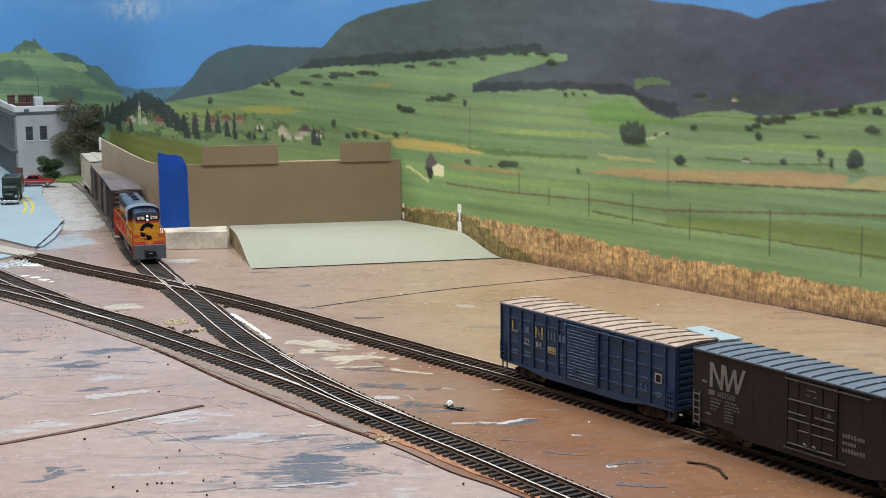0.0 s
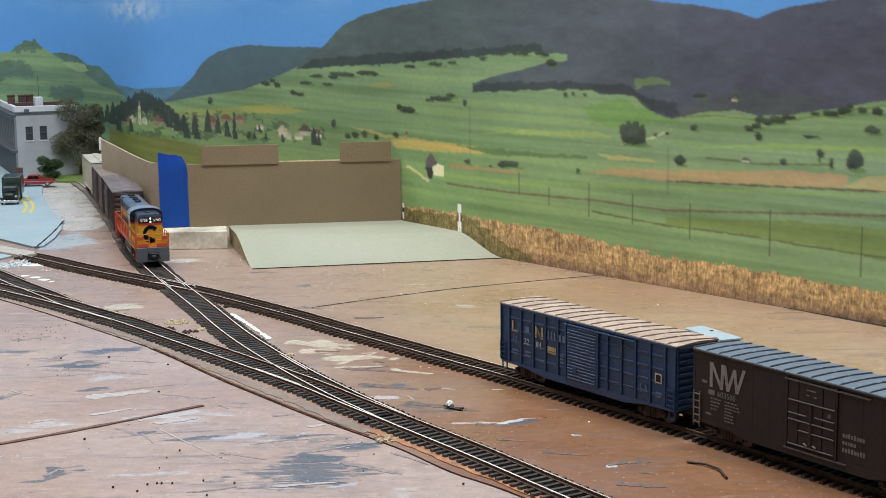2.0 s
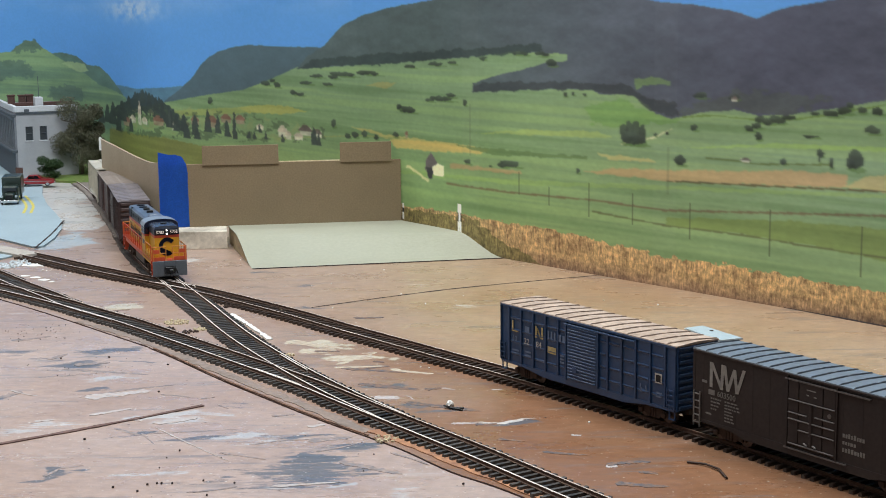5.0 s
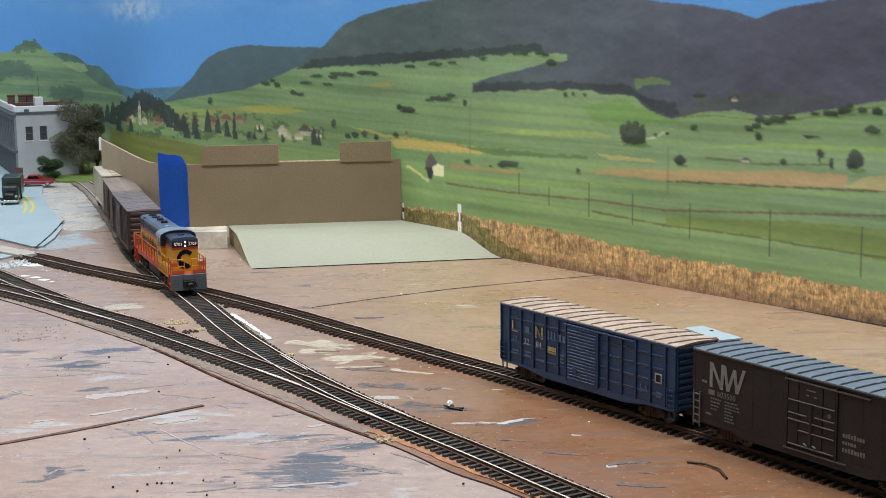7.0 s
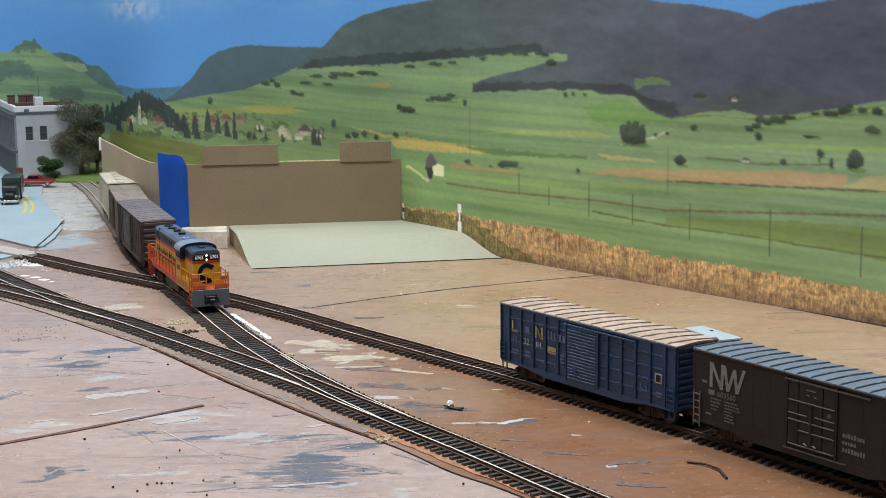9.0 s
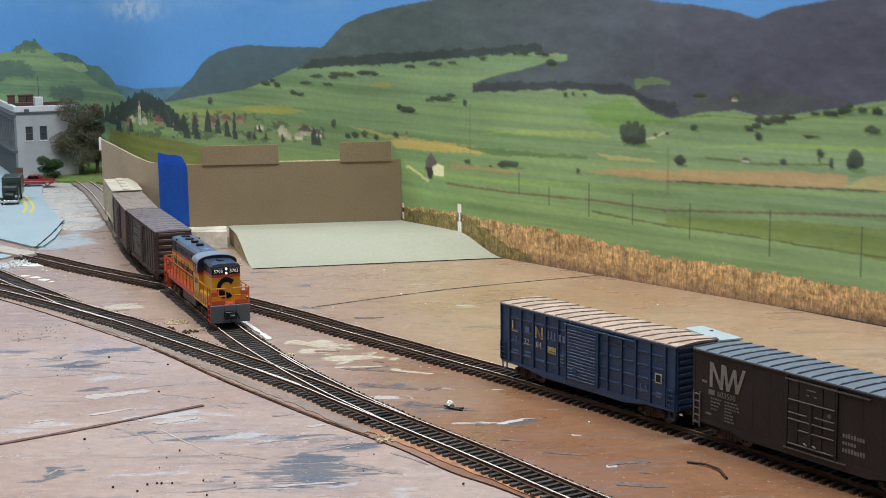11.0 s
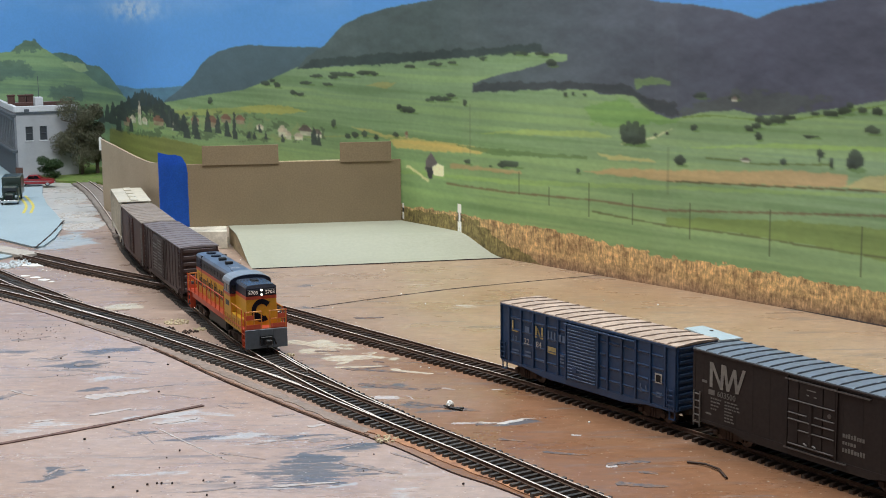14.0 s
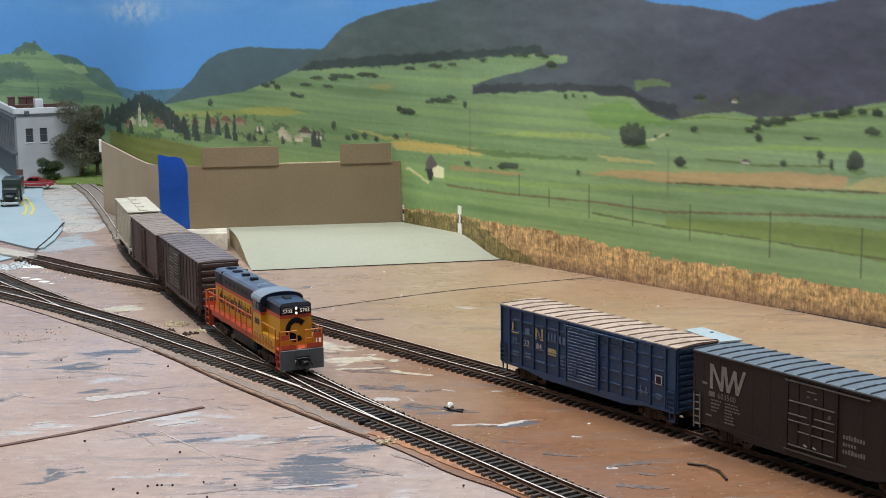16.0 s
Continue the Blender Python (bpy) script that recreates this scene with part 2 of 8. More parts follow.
M_card = material("grey_brown_cardboard", (0.245, 0.185, 0.115), 0.9, grain=0.10, grain_scale=600, dirt=(0.20, 0.15, 0.095), dirt_amount=0.5, dirt_scale=14, bump=0.15, spec=0.2)
# same cardboard for the wing, its brighter lighting put into the colour
M_card_lit = material("lit_side_cardboard", (0.42, 0.33, 0.235), 0.9, grain=0.10, grain_scale=600, dirt=(0.33, 0.26, 0.18), dirt_amount=0.5, dirt_scale=14, bump=0.15, spec=0.2)
M_tape = material("blue_masking_tape", (0.016, 0.125, 0.62), 0.6, grain=0.12, grain_scale=700, dirt=(0.02, 0.135, 0.60), dirt_amount=0.7, dirt_scale=30, bump=0.3)
M_sheet = material("pale_grey_green_styrene", (0.385, 0.385, 0.300), 0.55, grain=0.05, grain_scale=300, dirt=(0.33, 0.33, 0.255), dirt_amount=0.6, dirt_scale=9)
M_block = material("cream_plaster_block", (0.74, 0.68, 0.57), 0.8, grain=0.12, grain_scale=250, dirt=(0.16, 0.13, 0.09), dirt_amount=0.65, dirt_scale=26)
M_stain = material("yellowed_plaster_edge", (0.68, 0.57, 0.38), 0.8, grain=0.15, grain_scale=250, dirt=(0.45, 0.28, 0.12), dirt_amount=0.5, dirt_scale=45)
M_road = material("blue_grey_road_paint", (0.35, 0.44, 0.48), 0.6, grain=0.07, grain_scale=400, dirt=(0.29, 0.37, 0.41), dirt_amount=0.6, dirt_scale=16)
M_roadedge = material("dull_road_edge", (0.20, 0.26, 0.29), 0.8, grain=0.3)
M_strip = material("beige_crossing_strip", (0.46, 0.42, 0.37), 0.7, grain=0.12, dirt=(0.33, 0.3, 0.27), dirt_amount=0.6)
M_gravel = material("pale_gravel_and_glue", (0.52, 0.47, 0.43), 0.95, grain=0.3, grain_scale=260, dirt=(0.36, 0.29, 0.25), dirt_amount=0.7, dirt_scale=50, bump=0.9)
M_dust = material("packed_grey_brown_dust", (0.25, 0.21, 0.185), 0.95, grain=0.2, grain_scale=300, dirt=(0.17, 0.14, 0.12), dirt_amount=0.7, dirt_scale=40)
M_grass = material("green_turf", (0.115, 0.185, 0.035), 0.95, grain=0.5, grain_scale=500, dirt=(0.18, 0.17, 0.06), dirt_amount=0.7, dirt_scale=40, bump=1.0)
M_yellow_line = material("yellow_road_line", (0.65, 0.55, 0.12), 0.6, grain=0.15)
M_white = material("white_scrap_plastic", (0.75, 0.74, 0.70), 0.6, grain=0.08)
M_lump = material("bluish_white_plaster", (0.56, 0.60, 0.62), 0.8, grain=0.12, grain_scale=250, dirt=(0.36, 0.42, 0.46), dirt_amount=0.7, dirt_scale=60)
M_cream = material("cream_paint_smear", (0.45, 0.39, 0.30), 0.6, grain=0.2, grain_scale=250, dirt=(0.37, 0.27, 0.20), dirt_amount=0.9, dirt_scale=60)
M_slate_paint = material("dry_slate_paint", (0.20, 0.18, 0.185), 0.6, spec=0.3, grain=0.2, grain_scale=300, dirt=(0.37, 0.275, 0.235), dirt_amount=1.0, dirt_scale=210)
M_grey_paint = material("dry_grey_paint", (0.105, 0.095, 0.10), 0.6, spec=0.3, grain=0.2, grain_scale=300, dirt=(0.27, 0.155, 0.095), dirt_amount=1.0, dirt_scale=210)
M_pale_paint = material("dry_pale_blue_white_paint", (0.44, 0.41, 0.405), 0.5, grain=0.15, grain_scale=300, dirt=(0.41, 0.31, 0.265), dirt_amount=1.0, dirt_scale=210)
M_sawdust = material("sawdust_crumbs", (0.46, 0.38, 0.25), 0.95, grain=0.3, grain_scale=500)
M_lightblue = material("pale_blue_card", (0.36, 0.43, 0.455), 0.6, grain=0.06, dirt=(0.36, 0.46, 0.52), dirt_amount=0.5)
# rolling stock
M_ln_blue = material("weathered_blue_car_paint", (0.014, 0.048, 0.125), 0.42, grain=0.14, grain_scale=500, dirt=(0.026, 0.052, 0.100), dirt_amount=0.7, dirt_scale=45)
M_tan_roof = material("dusty_tan_roof_paint", (0.47, 0.36, 0.28), 0.75, grain=0.14, grain_scale=400, dirt=(0.27, 0.195, 0.145), dirt_amount=0.8, dirt_scale=70)
# roof seams coloured dark: the shadow each raised rib casts is painted in
M_tan_seam = material("shaded_brown_roof_seam", (0.15, 0.105, 0.08), 0.8, grain=0.3, grain_scale=400, dirt=(0.36, 0.28, 0.22), dirt_amount=0.6, dirt_scale=90)
M_galv_seam = material("shaded_dark_roof_seam", (0.075, 0.088, 0.105), 0.6, 0.2, grain=0.25, grain_scale=300, dirt=(0.16, 0.18, 0.20), dirt_amount=0.6, dirt_scale=80)
M_nw_black = material("faded_black_brown_paint", (0.026, 0.0195, 0.0185), 0.62, grain=0.15, grain_scale=400, dirt=(0.034, 0.027, 0.025), dirt_amount=0.7, dirt_scale=30, spec=0.25)
M_galv = material("galvanised_blue_grey_roof", (0.185, 0.225, 0.265), 0.45, 0.3, grain=0.12, grain_scale=300, dirt=(0.13, 0.15, 0.175), dirt_amount=0.7, dirt_scale=40)
M_brown = material("boxcar_brown_paint", (0.060, 0.026, 0.021), 0.6, grain=0.15, grain_scale=400, dirt=(0.085, 0.045, 0.036), dirt_amount=0.7, dirt_scale=40)
M_darkbrown = material("dark_boxcar_brown_paint", (0.044, 0.025, 0.024), 0.6, grain=0.15, grain_scale=400, dirt=(0.075, 0.05, 0.045), dirt_amount=0.7, dirt_scale=40)
M_brown_roof = material("weathered_mauve_grey_roof", (0.175, 0.150, 0.155), 0.45, grain=0.12, grain_scale=300, dirt=(0.10, 0.078, 0.076), dirt_amount=0.7, dirt_scale=30)
M_tan_grey_roof = material("weathered_tan_grey_roof", (0.26, 0.215, 0.185), 0.6, grain=0.12, grain_scale=300, dirt=(0.17, 0.14, 0.12), dirt_amount=0.7, dirt_scale=30)
M_hopper = material("cream_hopper_paint", (0.56, 0.52, 0.43), 0.6, grain=0.1, grain_scale=400, dirt=(0.36, 0.32, 0.25), dirt_amount=0.7, dirt_scale=35)
M_peel = material("peeled_pinkish_grey_paint", (0.22, 0.165, 0.155), 0.8, grain=0.3, grain_scale=300, dirt=(0.08, 0.04, 0.035), dirt_amount=0.7, dirt_scale=160)
M_truckiron = material("dark_truck_plastic", (0.042, 0.024, 0.017), 0.65, spec=0.3, grain=0.25, grain_scale=700, dirt=(0.05, 0.033, 0.024), dirt_amount=0.6, dirt_scale=90)
M_wheel = material("brown_wheel_steel", (0.10, 0.08, 0.07), 0.4, 0.7, grain=0.2)
M_loco_blue = material("dark_blue_engine_paint", (0.006, 0.009, 0.024), 0.4, spec=0.3, grain=0.1, grain_scale=500, dirt=(0.012, 0.016, 0.034), dirt_amount=0.6)
# nose top: dark blue lifted a little, its sheen painted in
M_nose_top = material("dark_slate_nose_top_with_sheen", (0.035, 0.048, 0.075), 0.25, grain=0.1, grain_scale=500, dirt=(0.07, 0.085, 0.115), dirt_amount=0.6)
M_loco_amber = material("amber_railing_paint", (0.52, 0.17, 0.030), 0.45, grain=0.1, grain_scale=500, dirt=(0.50, 0.28, 0.04), dirt_amount=0.7, dirt_scale=90)
# engine and cab roofs: blue paint lightened, the glossy reflection put into the colour
M_loco_roof = material("engine_roof_blue_with_sheen", (0.115, 0.150, 0.205), 0.3, grain=0.1, grain_scale=500, dirt=(0.035, 0.05, 0.085), dirt_amount=0.7)
M_cab_roof = material("cab_roof_blue_with_sheen", (0.23, 0.27, 0.32), 0.3, grain=0.1, grain_scale=500, dirt=(0.16, 0.19, 0.24), dirt_amount=0.6)
M_loco_yellow = material("engine_yellow_paint", (0.56, 0.295, 0.016), 0.45, grain=0.07, grain_scale=500, dirt=(0.48, 0.21, 0.012), dirt_amount=0.6)
M_loco_ochre = material("worn_ochre_paint", (0.30, 0.14, 0.018), 0.6, grain=0.2, grain_scale=500, dirt=(0.48, 0.23, 0.015), dirt_amount=0.7, dirt_scale=120)
M_loco_orange = material("engine_vermilion_paint", (0.47, 0.066, 0.028), 0.45, grain=0.08, grain_scale=500, dirt=(0.40, 0.055, 0.02), dirt_amount=0.5)
M_loco_grey = material("engine_pilot_grey", (0.075, 0.090, 0.108), 0.5, grain=0.12, grain_scale=500, dirt=(0.09, 0.09, 0.095), dirt_amount=0.6)
M_black = material("black_plastic", (0.009, 0.009, 0.010), 0.45, spec=0.3, grain=0.2, grain_scale=600)
M_glass = material("dark_cab_glazing", (0.010, 0.012, 0.016), 0.08, spec=0.6)
M_lamp = material("lit_headlight", (1.0, 0.93, 0.80), 0.3, emit=2.0)
M_digit = material("lit_number_board", (1.0, 0.90, 0.82), 0.4, emit=0.14)
M_letter_white = material("white_car_lettering", (0.42, 0.40, 0.37), 0.6, grain=0.15, grain_scale=500)
M_letter_dim = material("dim_grey_lettering", (0.16, 0.15, 0.14), 0.6, grain=0.15, grain_scale=500)
M_bar = material("worn_dark_bar_paint", (0.085, 0.074, 0.070), 0.5, grain=0.2, grain_scale=500)
M_letter_blue = material("faded_pale_blue_lettering", (0.10, 0.14, 0.22), 0.6, grain=0.15, grain_scale=500)
M_letter_yellow = material("faded_yellow_lettering", (0.38, 0.30, 0.13), 0.6, grain=0.2, grain_scale=500)
# town
M_plaster = material("light_grey_wall_card", (0.40, 0.41, 0.43), 0.85, grain=0.05, grain_scale=400, dirt=(0.27, 0.28, 0.30), dirt_amount=0.5, dirt_scale=25)
M_facade_wall = material("grey_facade_card", (0.20, 0.215, 0.24), 0.8, grain=0.1, grain_scale=400, dirt=(0.14, 0.15, 0.17), dirt_amount=0.5, dirt_scale=40)
M_facade = material("slate_facade", (0.075, 0.09, 0.105), 0.7, grain=0.2, grain_scale=300)
M_brick = material("red_brown_chimney_brick", (0.10, 0.052, 0.042), 0.85, grain=0.3, grain_scale=500)
M_window = material("dim_window_pane", (0.05, 0.06, 0.07), 0.15)
M_trim = material("white_parapet_trim", (0.58, 0.59, 0.61), 0.7, grain=0.05)
M_car_red = material("red_car_enamel", (0.27, 0.016, 0.020), 0.25, grain=0.05, coat=0.4)
M_truck_green = material("dark_green_vehicle_enamel", (0.018, 0.030, 0.024), 0.3, grain=0.08, coat=0.3)
M_chrome = material("dull_chrome", (0.65, 0.66, 0.67), 0.25, 0.9, grain=0.08)
M_rubber = material("tyre_rubber", (0.02, 0.02, 0.02), 0.8, grain=0.2)
M_bark = material("twig_bark", (0.07, 0.05, 0.035), 0.9, grain=0.3)
M_leaf = material("dark_olive_foliage", (0.125, 0.125, 0.078), 0.85, grain=0.4, grain_scale=300, dirt=(0.10, 0.10, 0.06), dirt_amount=0.8, dirt_scale=120)
M_bush = material("green_bush_foam", (0.030, 0.060, 0.018), 0.9, grain=0.4, grain_scale=300)


# ---- mesh helpers ----
def mesh_of(name, bm, mats, smooth=False):
    me = bpy.data.meshes.new(name)
    bmesh.ops.recalc_face_normals(bm, faces=bm.faces[:])
    bm.to_mesh(me)
    bm.free()
    for m in mats if isinstance(mats, (list, tuple)) else [mats]:
        me.materials.append(m)
    if smooth:
        for p in me.polygons:
            p.use_smooth = True
    return me


def part(name, bm, mats, parent=None, label="", smooth=False):
    """One mesh object out of bm, under a thing or a part."""
    ob = new(name, mesh_of(name, bm, mats, smooth))
    ob.parent = parent
    return tagged(ob, label)


def empty(name, m=None):
    ob = new(name)
    ob.empty_display_size = 0.02
    if m is not None:
        ob.matrix_world = m
    return ob


def box(bm, x0, x1, y0, y1, z0, z1, bevel=0.0, mi=0, seg=1):
    """A box between those bounds, its edges rounded by bevel."""
    r = bmesh.ops.create_cube(bm, size=1)
    vs = r["verts"]
    for v in vs:
        v.co = Vector((x0 + (v.co.x + 0.5) * (x1 - x0), y0 + (v.co.y + 0.5) * (y1 - y0), z0 + (v.co.z + 0.5) * (z1 - z0)))
    fs = {f for v in vs for f in v.link_faces}
    for f in fs:
        f.material_index = mi
    if bevel > 0:
        es = list({e for v in vs for e in v.link_edges})
        bmesh.ops.bevel(bm, geom=es, offset=bevel, segments=seg, affect="EDGES", profile=0.6)
    return bm


def boxes(*rows, bevel=0.0):
    bm = bmesh.new()
    for r in rows:
        box(bm, *r, bevel=bevel)
    return bm


def rod(bm, a, b, r, n=8, mi=0):
    """A round bar from a to b."""
    a, b = Vector(a), Vector(b)
    d = b - a
    q = d.to_track_quat("Z", "Y").to_matrix().to_4x4()
    m = Matrix.Translation((a + b) / 2) @ q
    res = bmesh.ops.create_cone(bm, cap_ends=True, segments=n, radius1=r, radius2=r, depth=d.length, matrix=m)
    for f in {f for v in res["verts"] for f in v.link_faces}:
        f.material_index = mi
    return bm


def slab(bm, outline, z0, z1, mi=0, mi_side=None):
    """A plate with that plan outline between two heights."""
    lo = [bm.verts.new((x, y, z0)) for x, y in outline]
    hi = [bm.verts.new((x, y, z1)) for x, y in outline]
    k = len(outline)
    f = bm.faces.new(hi)
    f.material_index = mi
    bm.faces.new(lo[::-1]).material_index = mi
    for i in range(k):
        bm.faces.new((lo[i], lo[(i + 1) % k], hi[(i + 1) % k], hi[i])).material_index = mi if mi_side is None else mi_side
    return bm


def prism(bm, profile, x0, x1, mi=0):
    """A bar along x with that (y, z) section."""
    a = [bm.verts.new((x0, y, z)) for y, z in profile]
    b = [bm.verts.new((x1, y, z)) for y, z in profile]
    k = len(profile)
    for f in ([bm.faces.new(a), bm.faces.new(b[::-1])] + [bm.faces.new((a[i], b[i], b[(i + 1) % k], a[(i + 1) % k])) for i in range(k)]):
        f.material_index = mi
    return bm


def spline(pts, n=24):
    """Catmull-Rom through pts; returns points and running length."""
    p = np.array(pts, float)
    p = np.vstack([2 * p[0] - p[1], p, 2 * p[-1] - p[-2]])
    out = []
    for i in range(1, len(p) - 2):
        for t in np.linspace(0, 1, n, endpoint=False):
            a, b, c, d = p[i - 1:i + 3]
            out.append(0.5 * (2 * b + (c - a) * t + (2 * a - 5 * b + 4 * c - d) * t * t + (3 * b - a - 3 * c + d) * t ** 3))
    out.append(p[-2])
    out = np.array(out)
    run = np.concatenate([[0], np.cumsum(np.linalg.norm(np.diff(out, axis=0), axis=1))])
    return out, run


class Path:
    """A line in plan, asked by running length."""

    def __init__(self, pts):
        self.pts, self.run = spline(pts, 40)
        self.length = self.run[-1]

    def at(self, s):
        return Vector((float(np.interp(s, self.run, self.pts[:, 0])), float(np.interp(s, self.run, self.pts[:, 1]))))

    def way(self, s):
        return (self.at(min(s + 0.002, self.length)) - self.at(max(s - 0.002, 0))).normalized()

    def near(self, x, y):
        return float(self.run[np.argmin((self.pts[:, 0] - x) ** 2 + (self.pts[:, 1] - y) ** 2)])


def lettering(name, text, size, m, mat, parent, label="", depth=0.00008, align="LEFT"):
    """Raised writing in the built-in font, turned into a mesh; m sets it in its parent's space."""
    cu = bpy.data.curves.new(name, "FONT")
    cu.body, cu.size, cu.extrude, cu.align_x, cu.resolution_u = text, size, depth, align, 2
    tmp = new(name, cu)
    bpy.context.view_layer.update()
    me = bpy.data.meshes.new_from_object(tmp.evaluated_get(bpy.context.evaluated_depsgraph_get()))
    bpy.data.objects.remove(tmp)
    bpy.data.curves.remove(cu)
    me.materials.clear()
    me.materials.append(mat)
    ob = new(name, me)
    ob.parent = parent
    ob.matrix_local = m
    return tagged(ob, label)


# ---- room and table ----
def room():
    for nm, b in (("wall_north", (-3.1, 3.1, 3.2, 3.3, -0.95, 1.7)), ("wall_south", (-3.1, 3.1, -1.6, -1.5, -0.95, 1.7)),
                  ("wall_east", (3.0, 3.1, -1.5, 3.2, -0.95, 1.7)), ("wall_west", (-3.1, -3.0, -1.5, 3.2, -0.95, 1.7))):
        tagged(part(nm, boxes(b), M_wall), "plain grey painted room wall", "wall", kind="structure")
    tagged(part("floor", boxes((-3.1, 3.1, -1.6, 3.3, -1.0, -0.95)), M_carpet), "dark carpet floor of the layout room", "floor", kind="structure")
    tagged(part("ceiling", boxes((-3.1, 3.1, -1.6, 3.3, 1.7, 1.75)), M_ceiling), "plain white painted ceiling", "ceiling", kind="structure")


EDGE = [(-0.56, 1.50), (-0.400, 1.353), (-0.2479, 1.1771), (-0.2245, 1.1473), (-0.1976, 1.1090), (-0.1719, 1.0699), (-0.1534, 1.0426), (-0.1342, 1.0160), (-0.082, 0.945), (-0.030, 0.881), (0.004, 0.830), (0.043, 0.783), (0.13, 0.65), (0.25, 0.45)]


def table():
    line = [tuple(p) for p in spline(EDGE, 6)[0]]
    back = [(1.0, 0.45), (1.0, 0.50), (-0.24, 1.94), (-0.60, 2.60), (-1.45, 3.0), (-1.45, 1.50)]
    rear = tagged(part("table_rear", slab(bmesh.new(), line + back, -0.018, 0.0, 0, 1), [M_rear, M_joint]),
                  "brown painted plywood layout table with scuffs and brush streaks", "table", kind="structure")
    front = [(x - 0.0007, y - 0.0006) for x, y in line] + [(0.25, 0.30), (-1.45, 0.30), (-1.45, 1.49)]
    tagged(part("table_front", slab(bmesh.new(), front, -0.018, -0.0006, 0, 1), [M_front, M_joint]),
           "pinkish painted plywood board with blue-grey brush marks", "table", kind="structure")
    bm = slab(bmesh.new(), [(-1.45, 0.30), (1.0, 0.30), (1.0, 0.50), (-0.24, 1.94), (-0.6, 2.6), (-1.45, 3.0)], -0.05, -0.0185)
    tagged(part("table_frame", bm, M_edge), "raw wooden table frame under the boards", "table", kind="structure")
    tagged(part("board_edge", ribbon([(-0.045, 0.9145), (-0.021, 0.8840), (0.0125, 0.8365), (0.050, 0.7855), (0.135, 0.655)], 0.0072, 0.0001, 0.0006, 10, 0.25), M_edge), "bare orange-brown wood strip along the board edge", "board edge", kind="structure")
    tagged(part("board_ridge", ribbon([(-0.2240, 1.1482), (-0.1971, 1.1099), (-0.1714, 1.0708), (-0.1529, 1.0435), (-0.1337, 1.0169), (-0.0815, 0.9459), (-0.0470, 0.9040)], 0.0015, 0.0001, 0.0007, 12, 0.5), M_ridge), "bare orange-brown ridge along the board edge", "board edge", kind="structure")
    tagged(part("glue_band", ribbon([(-0.305, 1.253), (-0.2440, 1.1830), (-0.2155, 1.1440), (-0.1850, 1.1030), (-0.1320, 1.0290), (-0.0900, 0.9720), (-0.0480, 0.9110)], 0.0085, 0.0001, 0.0004, 12, 0.35), M_glue), "dull grey-brown glue band beside the ties", "glue", kind="structure")
    for x, y in ((-1.38, 0.37), (0.93, 0.37), (-1.38, 2.85), (-0.30, 1.95)):
        tagged(part("table_leg", boxes((x - 0.035, x + 0.035, y - 0.035, y + 0.035, -0.95, -0.05), bevel=0.004), M_edge), "square raw wooden table leg on the carpet", "table leg", group="table legs", kind="structure")
    tagged(part("board_joint", ribbon([(0.243, 1.335), (0.297, 1.271), (0.352, 1.201), (0.45, 1.085), (0.60, 0.910)], 0.0032, 0.0001, 0.0005), M_gap), "dark gap between table and mural", "joint", kind="structure")
    # board joints: dark saw-cut lines
    for pts, w in (([(-0.115, 1.299), (-0.05, 1.343), (0.008, 1.378), (0.08, 1.411), (0.152, 1.441)], 0.0018),):
        tagged(part("board_joint", ribbon(pts, w, 0.0001, 0.0003, 14, 0.6), M_gap), "dark open joint between two table boards", "joint", kind="structure")
    tagged(part("board_joint", ribbon([(-0.45, 0.77), (-0.270, 0.896), (-0.215, 0.936), (-0.160, 0.980)], 0.0036, -0.0005, 0.0001, 10, 0.3), M_joint),
           "dark open joint in the pink table board", "joint", kind="structure")


def ribbon(pts, w, z0, z1, n=10, rough=0.0):
    """A flat strip along pts."""
    p, run = spline(pts, n)
    bm = bmesh.new()
    rows = []
    for i in range(len(p)):
        d = p[min(i + 1, len(p) - 1)] - p[max(i - 1, 0)]
        d /= np.linalg.norm(d)
        ww = w * (1 + rough * random.uniform(-1, 1)) / 2
        nrm = np.array((-d[1], d[0])) * ww
        a, b = p[i] + nrm, p[i] - nrm
        rows.append([bm.verts.new((*a, z0)), bm.verts.new((*a, z1)), bm.verts.new((*b, z1)), bm.verts.new((*b, z0))])
    for r, q in zip(rows, rows[1:]):
        for j in range(3):
            bm.faces.new((r[j], q[j], q[j + 1], r[j + 1]))
    bm.faces.new(rows[0])
    bm.faces.new(rows[-1][::-1])
    return bm


# ---- printed landscape mural behind the table ----
MURAL_PLAN = [(0.86, 0.6147), (0.60, 0.917), (0.356, 1.2007), (0.061, 1.5437), (-0.045, 1.6895), (-0.145, 1.8250), (-0.28, 2.0080), (-0.41, 2.200), (-0.530, 2.430), (-0.70, 2.640), (-0.95, 2.800), (-1.35, 2.880)]
# the print's shapes: millimetres along the mural and above the table
SHAPES = {}
SHAPES["far_ridge"] = [(2251, 136), (2137, 135), (1981, 144), (1923, 150), (1927, 111), (2271, 91)]
SHAPES["blue_hill"] = [(2004, 123), (1946, 143), (1905, 160), (1877, 179), (1852, 190), (1827, 197), (1786, 204), (1741, 208), (1671, 207), (1579, 208), (1529, 205), (1532, 133), (2005, 107)]
SHAPES["left_back_hill"] = [(2527, 178), (2468, 181), (2416, 176), (2372, 163), (2324, 162), (2289, 152), (2251, 136), (2214, 122), (2218, 94), (2537, 77)]
SHAPES["left_hill"] = [(2708, 174), (2628, 180), (2614, 188), (2585, 200), (2556, 199), (2535, 188), (2489, 174), (2429, 159), (2385, 149), (2328, 133), (2266, 127), (2201, 119), (2144, 99), (2163, -15), (2729, -63)]
